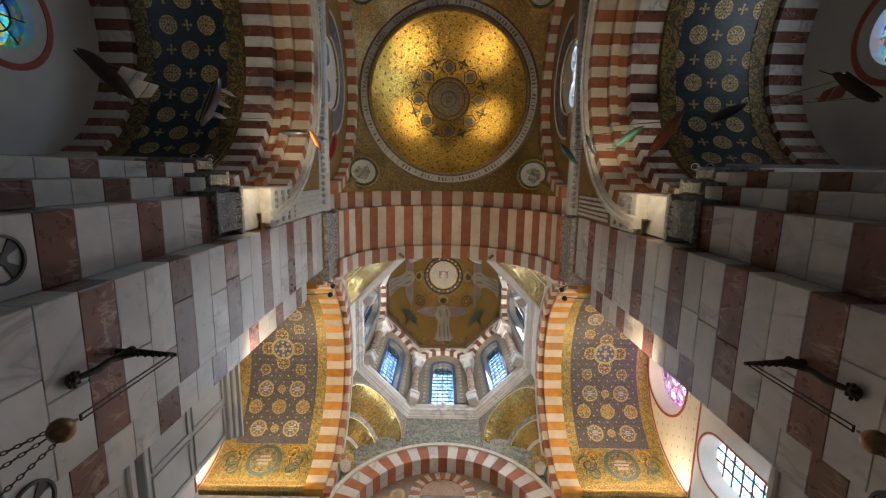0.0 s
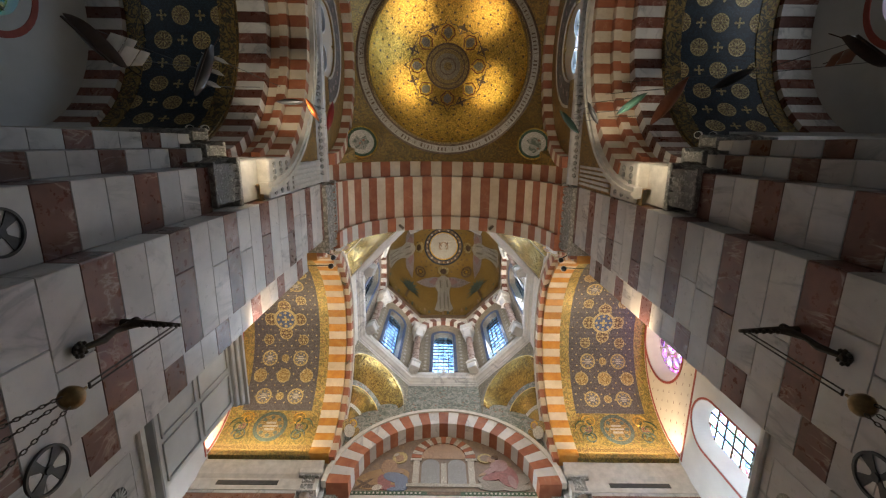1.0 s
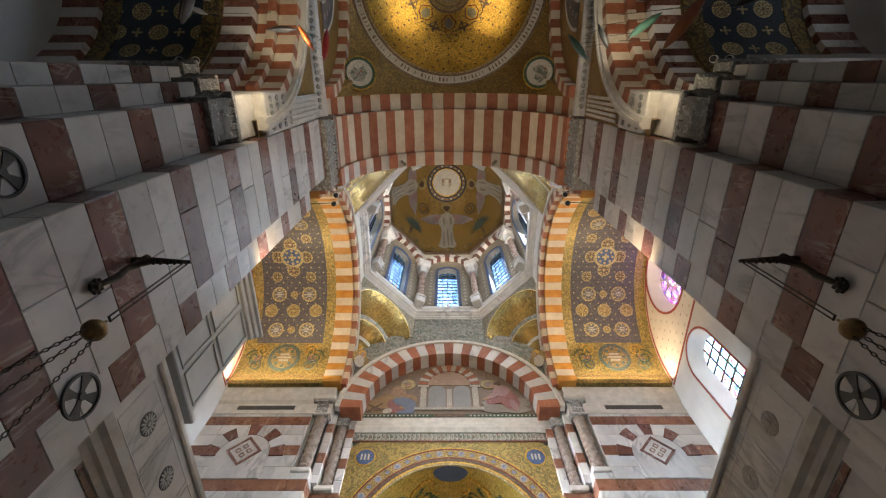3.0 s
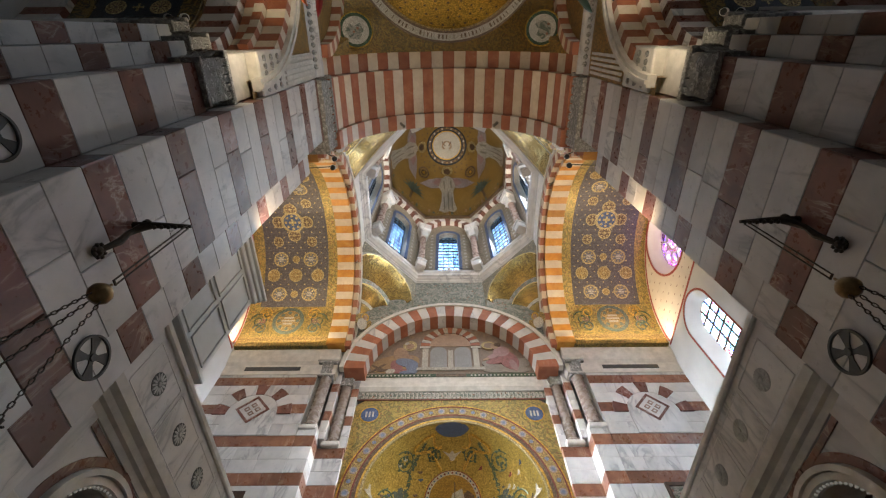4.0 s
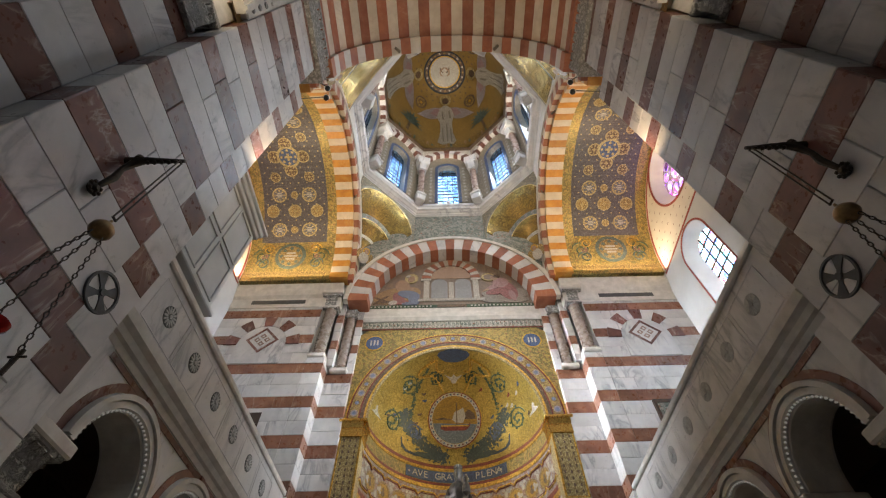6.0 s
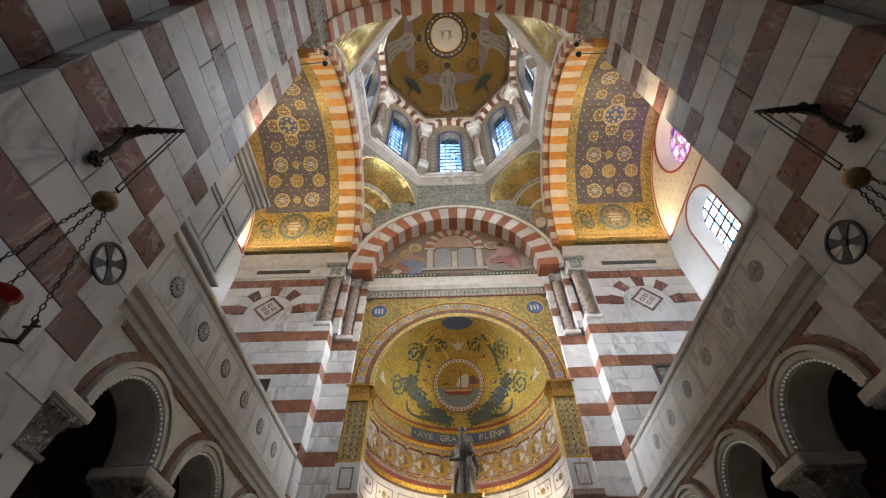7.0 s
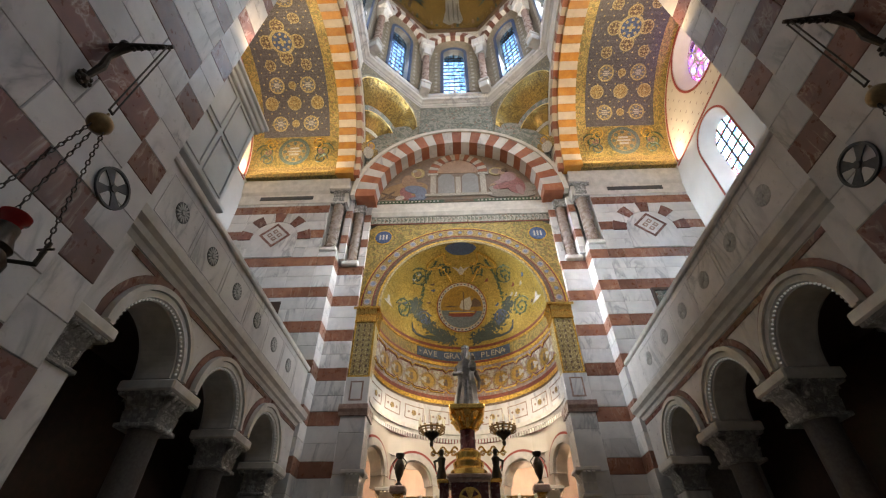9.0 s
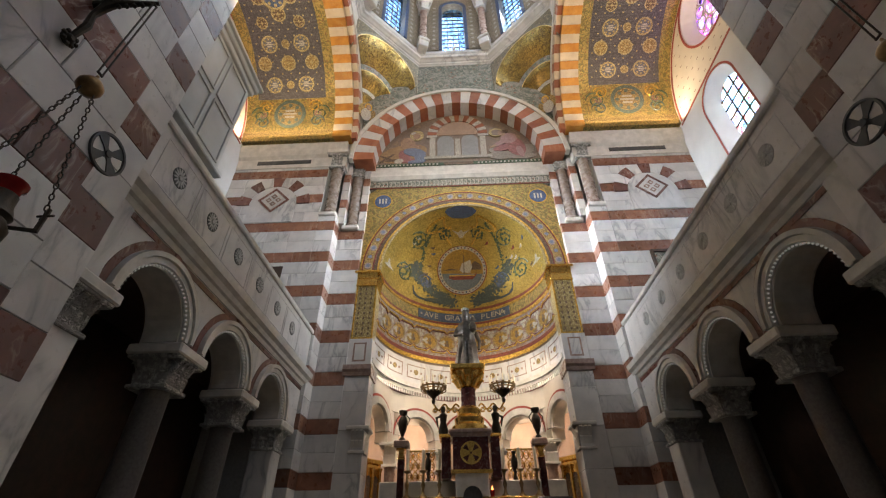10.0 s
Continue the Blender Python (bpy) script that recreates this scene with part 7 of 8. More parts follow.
# silver figure, kept a plain shape
bm = bmesh.new()
cx, cy = 0.02, ALTAR_Y + 0.05
n = 28
prof = [(0.33, 5.5, 0.9), (0.3, 5.6, 0.9), (0.25, 5.9, 0.9), (0.22, 6.15, 0.85), (0.21, 6.35, 0.8), (0.25, 6.5, 0.75), (0.26, 6.62, 0.7), (0.2, 6.74, 0.75), (0.1, 6.82, 0.9), (0.085, 6.86, 1.0), (0.11, 6.94, 1.0), (0.11, 7.04, 1.0), (0.08, 7.12, 1.0), (0.1, 7.14, 1.0), (0.1, 7.22, 1.0)]
rings = []
for r, z, k in prof:
    fold = 0.045 if z < 6.3 else 0.015
    rings.append([bm.verts.new((cx + (r + fold * math.sin(9 * 2 * math.pi * i / n + z * 3)) * math.cos(2 * math.pi * i / n), cy + (r + fold * math.sin(9 * 2 * math.pi * i / n)) * k * math.sin(2 * math.pi * i / n), z)) for i in range(n)])
for a, b in zip(rings, rings[1:]):
    for i in range(n):
        bm.faces.new((a[i], a[(i + 1) % n], b[(i + 1) % n], b[i]))
bm.faces.new(rings[0][::-1])
bm.faces.new(rings[-1])
lathe(bm, [(0.03, 0), (0.1, 0.06), (0.1, 0.2), (0.05, 0.29), (0.07, 0.33), (0.07, 0.4), (0.02, 0.45)], (cx + 0.17, cy - 0.17, 6.44), 12)
tube(bm, [(cx - 0.22, cy, 6.62), (cx - 0.3, cy - 0.1, 6.4), (cx - 0.1, cy - 0.24, 6.36)], [0.07, 0.06, 0.04], 8)
tube(bm, [(cx + 0.24, cy, 6.5), (cx + 0.34, cy - 0.06, 6.2), (cx + 0.3, cy - 0.1, 5.98)], [0.06, 0.05, 0.03], 8)
tagged(part("statue", bm, SILVER, None, "silver robed statue holding a child on the gilt column", True), category="statue")


def candelabrum(x, y, z):
    """A branched bronze light on a gilt scroll arm."""
    c = thing("candelabrum", "bronze many-branched candelabrum on a gilt scroll arm", "candelabrum", (x, y, z), "candelabra beside the column")
    part("bowl", lathe(bmesh.new(), [(0.03, -0.42), (0.05, -0.36), (0.03, -0.3), (0.08, -0.24), (0.16, -0.18), (0.19, -0.12), (0.17, -0.1), (0.06, -0.1), (0.03, -0.04), (0.03, 0.1)], (x, y, z), 18), BRONZE, c, "", True)
    ring = [(x + 0.31 * math.cos(j * math.pi / 12), y + 0.31 * math.sin(j * math.pi / 12)) for j in range(25)]
    part("gallery", tube(tube(bmesh.new(), [(*q, z - 0.02) for q in ring], 0.022, 6), [(*q, z - 0.09) for q in ring], 0.014, 6), BRASS, c)
    for j in range(12):
        a = 2 * math.pi * j / 12
        q = (x + 0.31 * math.cos(a), y + 0.31 * math.sin(a))
        br = part("branch", tube(bmesh.new(), [(x, y, z - 0.16), (x + 0.12 * math.cos(a), y + 0.12 * math.sin(a), z - 0.16), (x + 0.24 * math.cos(a), y + 0.24 * math.sin(a), z - 0.1), (*q, z + 0.04)], [0.018, 0.016, 0.02, 0.03], 6), BRASS, c)
        part("candle", lathe(bmesh.new(), [(0.018, 0.04), (0.018, 0.2), (0.006, 0.22)], (*q, z), 8), CANDLE, br)
    s = 1 if x > 0 else -1
    pts = [(s * (0.24 + 0.036 * i), y + 0.02, z - 0.5 + 0.07 * math.sin(i * 0.8)) for i in range(16)] + [(x, y, z - 0.42)]
    arm = part("arm", tube(bmesh.new(), pts, 0.022, 8), GILT, c, "gilt scroll arm", True)
    bm = bmesh.new()
    for k in range(4):
        cxx = s * (0.34 + 0.16 * k)
        tube(bm, [(cxx + 0.07 * (1 - i / 26) * math.cos(i * 0.6), y + 0.02, z - 0.58 + 0.07 * (1 - i / 26) * math.sin(i * 0.6)) for i in range(22)], 0.012, 6)
    part("scroll", bm, GILT, arm)
    return c


for s in (-1, 1):
    candelabrum(s * 0.86, ALTAR_Y + 0.1, 5.08)
    # side pillars with bronze urns
    pl = thing("altar_pillar", "dark red pillar with a gilt capital", "pillar", (s * 1.62, ALTAR_Y + 0.3, 2.62), "pillars beside the altar")
    part("shaft", boxed(*sorted((s * 1.545, s * 1.695)), ALTAR_Y + 0.225, ALTAR_Y + 0.375, 2.62, 3.5, bevel=0.01), PORPHYRY, pl)
    part("capital", leaf_capital(bmesh.new(), *sorted((s * 1.5, s * 1.74)), ALTAR_Y + 0.18, ALTAR_Y + 0.42, 3.48, 3.7, 0.06, 2, 3), GILT, pl)
    part("top", boxed(*sorted((s * 1.44, s * 1.8)), ALTAR_Y + 0.12, ALTAR_Y + 0.48, 3.7, 3.86, bevel=0.03), BROWNMARBLE, pl)
    bm = lathe(bmesh.new(), [(0.08, 3.86), (0.08, 3.9), (0.03, 3.96), (0.1, 4.14), (0.12, 4.3), (0.08, 4.4), (0.05, 4.44), (0.1, 4.5), (0.11, 4.56), (0.07, 4.57)], (s * 1.62, ALTAR_Y + 0.3, 0), 16)
    for k in (-1, 1):
        tube(bm, [(s * 1.62 + k * 0.1, ALTAR_Y + 0.3, 4.2), (s * 1.62 + k * 0.17, ALTAR_Y + 0.3, 4.36), (s * 1.62 + k * 0.07, ALTAR_Y + 0.3, 4.48)], 0.013, 6)
    tagged(part("urn", bm, BRONZE, None, "dark bronze two-handled urn on a pillar", True), category="urn", group="urns beside the altar")
    # openwork gilt grille
    gr = thing("gilt_grille", "openwork gilt metal grille behind the altar", "grille", (s * 1.16, ALTAR_Y + 0.5, 3.0), "grilles behind the altar")
    for i in range(5):
        for k in range(3):
            bm = bmesh.new()
            gx, gz = s * (0.92 + 0.13 * i), 3.12 + 0.22 * k
            tube(bm, [(gx + 0.058 * math.cos(j * math.pi / 6), ALTAR_Y + 0.5, gz + 0.1 * math.sin(j * math.pi / 6)) for j in range(13)], 0.013, 6)
            tube(bm, [(gx + 0.03 * math.cos(j * math.pi / 5), ALTAR_Y + 0.49, gz + 0.04 * math.sin(j * math.pi / 5)) for j in range(11)], 0.011, 6)
            part("scroll", bm, GILT, gr)
    part("rail", box(boxed(*sorted((s * 0.84, s * 1.5)), ALTAR_Y + 0.48, ALTAR_Y + 0.52, 3.0, 3.03), *sorted((s * 0.84, s * 1.5)), ALTAR_Y + 0.48, ALTAR_Y + 0.52, 3.66, 3.69), GILT, gr)
    for i in range(3):
        gx = s * (0.72 + 0.36 * i)
        ck = thing("candlestick", "tall bronze candlestick with an ivory candle", "candlestick", (gx, ALTAR_Y + 0.05, 2.62), "candlesticks on the altar")
        part("stem", lathe(bmesh.new(), [(0.11, 2.62), (0.1, 2.66), (0.04, 2.72), (0.025, 2.8), (0.05, 2.9), (0.022, 2.98), (0.022, 3.12), (0.09, 3.16), (0.09, 3.18)], (gx, ALTAR_Y + 0.05, 0), 14), BRASS, ck, "", True)
        part("candle", lathe(bmesh.new(), [(0.035, 3.18), (0.035, 3.62), (0.01, 3.64)], (gx, ALTAR_Y + 0.05, 0), 10), CANDLE, ck)
    vs = lathe(bmesh.new(), [(0.06, 3.0), (0.05, 3.04), (0.025, 3.1), (0.07, 3.3), (0.08, 3.4), (0.03, 3.52), (0.06, 3.6), (0.04, 3.61)], (s * 1.0, ALTAR_Y + 0.36, 0), 14)
    tagged(part("vase", vs, BRONZE, None, "slender dark vase on the altar shelf", True), category="vase", group="vases on the altar")
for s in (-1, 1):
    ap = thing("altarpiece", "gilded carved altarpiece on a pale ledge behind the arcade", "altarpiece", (s * 2.6, 11.95, 2.35), "altarpieces behind the apse arcade")
    m = Matrix.Translation((s * 2.62, 12.0, 0)) @ Matrix.Rotation(radians(-s * 52), 4, "Z")
    bm = boxed(-0.42, 0.42, -0.08, 0.12, 2.45, 3.55, bevel=0.02)
    box(bm, -0.48, 0.48, -0.12, 0.12, 3.55, 3.66, bevel=0.02)
    bmesh.ops.transform(bm, matrix=m, verts=bm.verts)
    part("gilt_body", bm, GILT, ap)
    for k in range(4):
        bm = lathe(bmesh.new(), [(0.05, 2.5), (0.035, 2.56), (0.035, 3.36), (0.06, 3.46)], (0, 0, 0), 10)
        bmesh.ops.transform(bm, matrix=m @ pose(-0.36 + 0.24 * k, -0.12, 0), verts=bm.verts)
        part("colonnette", bm, GILT, ap, "", True)
    for k in range(3):
        bm = arch_ring(boxed(-0.24 - 0.08 + 0.24 * k, -0.24 + 0.08 + 0.24 * k, -0.095, -0.08, 2.6, 3.2), front_frame(-0.24 + 0.24 * k, -0.095, 3.2), 0.001, 0.08, 0, 0.015, 0, 180, 10)
        bmesh.ops.transform(bm, matrix=m, verts=bm.verts)
        part("niche", bm, BROWNMOSAIC, ap)
    bm = boxed(-0.6, 0.6, -0.3, 0.2, 2.3, 2.45, bevel=0.02)
    box(bm, -0.52, 0.52, -0.22, 0.2, 0.0, 2.3)
    bmesh.ops.transform(bm, matrix=m, verts=bm.verts)
    part("ledge", bm, WHITE, ap, "white marble ledge")
cup = thing("votive_candle", "small lit red votive candle on the altar", "candle", (0.42, ALTAR_Y - 0.25, 2.62))
part("cup", lathe(bmesh.new(), [(0.04, 2.62), (0.05, 2.74), (0.045, 2.74)], (0.42, ALTAR_Y - 0.24, 0), 12), REDGLASS, cup)
part("flame", lathe(bmesh.new(), [(0.008, 2.72), (0.022, 2.76), (0.004, 2.83)], (0.42, ALTAR_Y - 0.24, 0), 8), FLAME, cup)

# ---- mosaic figures of the apse half dome ----
before = set(scene.objects)


def conch_at(deg, up, off=0.0):
    a, b = radians(deg), radians(up)
    q = Vector((AR * math.cos(a) * math.cos(b), AY + DK * AR * math.sin(a) * math.cos(b), 8.3 + AR * 0.92 * math.sin(b)))
    nrm = Vector((-math.cos(a) * math.cos(b), -math.sin(a) * math.cos(b), -math.sin(b) / 0.92)).normalized()
    return facing(q + nrm * off, nrm)


def inlay(name, deg, up, outline, mat, off=0.03, parent=None):
    """A shape laid on the half dome, bent to its curve point by point."""
    bm = bmesh.new()
    k = 180 / math.pi / AR
    vs = []
    for x, y in outline:
        g = conch_at(deg - x * k / max(0.2, math.cos(radians(up + y * k / 2))), up + y * k, off)
        vs.append(bm.verts.new(g.translation))
    bm.faces.new(vs)
    bmesh.ops.triangulate(bm, faces=bm.faces)
    bmesh.ops.solidify(bm, geom=list(bm.faces), thickness=0.006)
    return part(name, bm, mat, parent or half)


def circle(r, n=28, cx=0.0, cy=0.0, ky=1.0):
    return [(cx + r * math.cos(2 * math.pi * i / n), cy + ky * r * math.sin(2 * math.pi * i / n)) for i in range(n)]


def ring_on(name, deg, up, r1, r0, mat, off):
    g = conch_at(deg, up, off)
    bm = bmesh.new()
    disc(bm, g, r1, 0.012, 40, r0)
    return part(name, bm, mat, half)


g = conch_at(90, 34.5, 0.17)
for name, r1, r0, mat, h in (("medallion_border", 0.8, 0.7, PALEMOSAIC, 0.02), ("medallion_border", 0.83, 0.8, CRIMSON, 0.025), ("medallion_border", 0.86, 0.83, GOLD, 0.02), ("medallion_ground", 0.7, 0.0, AMBER, 0.008)):
    bm = bmesh.new()
    disc(bm, g, r1, h, 48, r0)
    part(name, bm, mat, half)


def on_medal(name, pts, mat, h):
    bm = bmesh.new()
    bm.faces.new([bm.verts.new(g @ Vector((x, y, h))) for x, y in pts])
    return part(name, bm, mat, half)


low = [(0.69 * math.cos(radians(a)), 0.69 * math.sin(radians(a))) for a in range(188, 353, 8)]
on_medal("sea", low, SEAMOSAIC, 0.012)
on_medal("hills", [(-0.66, 0.0), (-0.4, 0.06), (-0.1, 0.01), (0.2, 0.1), (0.45, 0.3), (0.62, 0.16), (0.66, 0.0)], BROWNMOSAIC, 0.0125)
on_medal("ship_hull", [(-0.42, -0.16), (-0.46, -0.26), (-0.3, -0.32), (0.34, -0.32), (0.46, -0.2), (0.5, -0.06), (0.42, -0.16)], CRIMSON, 0.015)
on_medal("ship_deck", [(-0.42, -0.16), (-0.44, -0.2), (0.44, -0.2), (0.42, -0.16)], GOLD, 0.017)
on_medal("ship_sail", [(-0.08, 0.0), (0.0, 0.22), (0.28, 0.34), (0.34, 0.1), (0.26, -0.1), (0.0, -0.08)], PALEMOSAIC, 0.018)
on_medal("ship_mast", [(0.05, -0.16), (0.08, -0.16), (0.08, 0.5), (0.05, 0.5)], BROWNMOSAIC, 0.02)
for j in range(40):
    a = 2 * math.pi * j / 40
    bm = bmesh.new()
    disc(bm, g @ pose(0.75 * math.cos(a), 0.75 * math.sin(a), 0), 0.03, 0.026, 6)
    part("bead", bm, AZURE if j % 2 else CRIMSON, half)
for s in (-1, 1):
    # peacock, egret, scrolls of leaves and small birds on either side
    d = 90 - s * 36
    inlay("peacock", d, 6.5, [(s * x, y) for x, y in ((-0.5, -0.02), (-0.2, -0.06), (0.1, -0.04), (0.26, 0.1), (0.3, 0.26), (0.36, 0.28), (0.32, 0.14), (0.28, -0.02), (0.1, -0.12), (-0.2, -0.14), (-0.6, -0.1))], PEACOCK, 0.03)
    inlay("peacock_tail", 90 - s * 22, 5.5, [(s * x, y) for x, y in ((-0.45, 0.04), (-0.1, 0.1), (0.3, 0.06), (0.42, -0.02), (0.1, -0.1), (-0.3, -0.1))], PALMDARK, 0.034)
    e = 90 - s * 74
    inlay("egret", e, 13.5, [(s * x, y) for x, y in ((-0.3, -0.02), (-0.05, 0.06), (0.08, 0.2), (0.14, 0.18), (0.12, 0.04), (0.3, -0.1), (0.05, -0.06))], PALEMOSAIC, 0.03)
    for k, (dd, uu, r, mat) in enumerate(((56, 19, 0.34, GREENMOSAIC), (34, 20, 0.25, AZURE), (58, 47, 0.34, GREENMOSAIC), (30, 62, 0.26, GREENMOSAIC))):
        c = 90 - s * dd
        pts = []
        for i in range(40):
            a = i * 0.3
            rr = r * (1 - i / 46)
            pts.append(conch_at(c - s * rr * math.cos(a) * 24 / math.cos(radians(uu)), uu + rr * math.sin(a) * 24, 0.028).translation)
        part("scroll", tube(bmesh.new(), pts, 0.022 if k < 2 else 0.016, 5), mat, half)
        bm = bmesh.new()
        for i in range(2, 40, 2):
            w = pts[i] + Vector((rng.uniform(-0.05, 0.05), 0, rng.uniform(-0.05, 0.05)))
            disc(bm, facing(w, conch_at(c, uu).to_3x3() @ Vector((0, 0, 1))), 0.045, 0.006, 5)
        part("leaves", bm, mat if k % 2 else GREENMOSAIC, half, kind="stuff")
    # dense leafy stems below the medallion and rising ribs
    bm = bmesh.new()
    for i in range(520):
        t = rng.random()
        cdeg = 90 - s * (8 + 40 * t + rng.gauss(0, 2))
        cup_ = 6 + 22 * t ** 1.3 + rng.gauss(0, 2.5)
        gg = conch_at(cdeg, max(1.5, cup_), 0.02 + 0.008 * rng.random())
        disc(bm, gg @ Matrix.Rotation(rng.uniform(0, 3), 4, "Z") @ Matrix.Diagonal((1.0, 0.5, 1, 1)), rng.uniform(0.035, 0.075), 0.006, 6)
    part("foliage", bm, PALMDARK, half, kind="stuff")
    bm = bmesh.new()
    for i in range(150):
        t = rng.random()
        gg = conch_at(90 - s * (38 + 14 * t + rng.gauss(0, 0.9)), 22 + 44 * t, 0.02)
        disc(bm, gg @ Matrix.Rotation(rng.uniform(0, 3), 4, "Z") @ Matrix.Diagonal((1.0, 0.5, 1, 1)), rng.uniform(0.025, 0.05), 0.006, 6)
    part("foliage", bm, GREENMOSAIC, half, kind="stuff")
    for i in range(9):
        dd, uu = rng.uniform(30, 78), rng.uniform(14, 56)
        q = rng.choice((PALEMOSAIC, CRIMSON, BROWNMOSAIC, AZURE))
        inlay("bird", 90 - s * dd, uu, [(x * 0.8, y * 0.8) for x, y in ((-0.12, 0.0), (-0.02, 0.05), (0.06, 0.1), (0.1, 0.06), (0.06, -0.01), (0.0, -0.04))], q, 0.035)
inlay("dove", 90, 66, [(-0.3, 0.05), (-0.08, 0.0), (0.0, 0.1), (0.08, 0.0), (0.3, 0.05), (0.1, -0.1), (0.05, -0.2), (-0.05, -0.2), (-0.1, -0.1)], PALEMOSAIC, 0.05)
for s in (-1, 1):
    pts = [conch_at(90 - s * (14 + 46 * math.sin(i * 0.13)), 54 + i * 0.9 + 6 * math.sin(i * 0.5), 0.03).translation for i in range(24)]
    part("cloud_scroll", tube(bmesh.new(), pts, 0.04, 6), GOLD, half)
bm = bmesh.new()
disc(bm, Matrix.Translation((0, AY + 0.28, 10.47)) @ Matrix.Rotation(math.pi, 4, "X") @ Matrix.Diagonal((1, 0.6, 1, 1)), 0.5, 0.02, 30)
lun = part("star_lunette", bm, AZURE, half, "blue starry half moon at the crown")
grow([o for o in set(scene.objects) - before if o.parent is None], 1.033)
for o in set(scene.objects) - before:
    if o.parent is half:
        o.matrix_parent_inverse = Matrix.Identity(4)

# ---- gold dome: ornaments ----
g0 = Matrix.Translation((0, YB, saucer(0.0) - 0.088)) @ Matrix.Rotation(math.pi, 4, "X")
for r1, r0, mat, h in ((0.76, 0.0, OLDGOLD, 0.02), (0.79, 0.73, BROWNMOSAIC, 0.03), (0.62, 0.58, BROWNMOSAIC, 0.028), (0.45, 0.0, DRUMWALL, 0.024), (0.3, 0.26, BROWNMOSAIC, 0.03), (0.14, 0.0, OLDGOLD, 0.03)):
    bm = bmesh.new()
    disc(bm, g0, r1, h, 40, r0)
    part("central_rosette", bm, mat, gdome)


def saucer_at(r, a, off=0.012):
    q = Vector((r * math.cos(a), YB + r * math.sin(a), saucer(r)))
    nrm = Vector((-r * math.cos(a), -r * math.sin(a), -(sph - RISE + 0.0) - (saucer(r) - 17.1))).normalized()
    return facing(q + nrm * off, nrm, (math.cos(a), math.sin(a), 0.01))


for i in range(8):
    a = 2 * math.pi * (i + 0.5) / 8 + math.pi / 8
    gg = saucer_at(1.14, a)
    shield = ((-0.05, -0.3), (-0.24, -0.1), (-0.2, 0.1), (0.0, 0.22), (0.2, 0.1), (0.24, -0.1), (0.05, -0.3))
    bm = bmesh.new()
    bm.faces.new([bm.verts.new(gg @ Vector((0.62 * x, 0.72 * y, 0.006))) for x, y in shield])
    bmesh.ops.solidify(bm, geom=list(bm.faces), thickness=0.008)
    pt = part("petal", bm, FOLDMOSAIC, gdome)
    part("petal_border", tube(bmesh.new(), [gg @ Vector((x, y, 0.012)) for x, y in shield], 0.02, 5), CRIMSON, pt)
    point = ((-0.46, -0.12), (-0.3, 0.2), (-0.12, 0.24), (0.0, 0.46), (0.12, 0.24), (0.3, 0.2), (0.46, -0.12))
    part("petal_border", tube(bmesh.new(), [gg @ Vector((x, y, 0.01)) for x, y in point], 0.016, 5), BROWNMOSAIC, pt)
    b2 = a + math.pi / 8
    fl = saucer_at(1.36, b2)
    bm = bmesh.new()
    for x, y, rx, ry in ((0, 0.02, 0.05, 0.12), (-0.09, -0.03, 0.09, 0.045), (0.09, -0.03, 0.09, 0.045), (0, -0.16, 0.03, 0.1)):
        disc(bm, fl @ pose(x, y, 0) @ Matrix.Diagonal((rx / 0.1, ry / 0.1, 1, 1)), 0.1, 0.008, 10)
    part("fleuron", bm, BROWNMOSAIC, pt)
star_bm = bmesh.new()
star_bm.faces.new([star_bm.verts.new(((0.062 if j % 2 else 0.024) * math.cos(j * math.pi / 5), (0.062 if j % 2 else 0.024) * math.sin(j * math.pi / 5), 0)) for j in range(10)])
bmesh.ops.solidify(star_bm, geom=list(star_bm.faces), thickness=0.006)
STAR = finish(star_bm, "star", BROWNMOSAIC)
for ring_n, (r, cnt) in enumerate(((1.5, 18), (1.7, 24), (1.9, 28), (2.12, 34), (2.34, 40), (2.56, 44))):
    for i in range(cnt):
        shared("star", STAR, gdome, saucer_at(r, 2 * math.pi * (i + 0.5 * (ring_n % 2)) / cnt))
# the words of the ring that can be read, their tops to the middle
for word, at in (("RVBVS", -99), (("ARDENS"), -122), ("IGNE", -144), ("SPIRITVALI", -169)):
    for i, ch in enumerate(word):
        cu = bpy.data.curves.new("letter", "FONT")
        cu.body, cu.size, cu.extrude, cu.align_x, cu.align_y = ch, 0.2, 0.004, "CENTER", "CENTER"
        tmp = bpy.data.objects.new("letter", cu)
        me = bpy.data.meshes.new_from_object(tmp)
        bpy.data.objects.remove(tmp)
        me.materials.append(BROWNMOSAIC)
        a = radians(at - (i - (len(word) - 1) / 2) * 3.1)
        q = Vector((2.89 * math.cos(a), YB + 2.89 * math.sin(a), 16.97))
        shared("letter", me, gdome, facing(q, (0, 0, -1), (-math.cos(a), -math.sin(a), 0)))
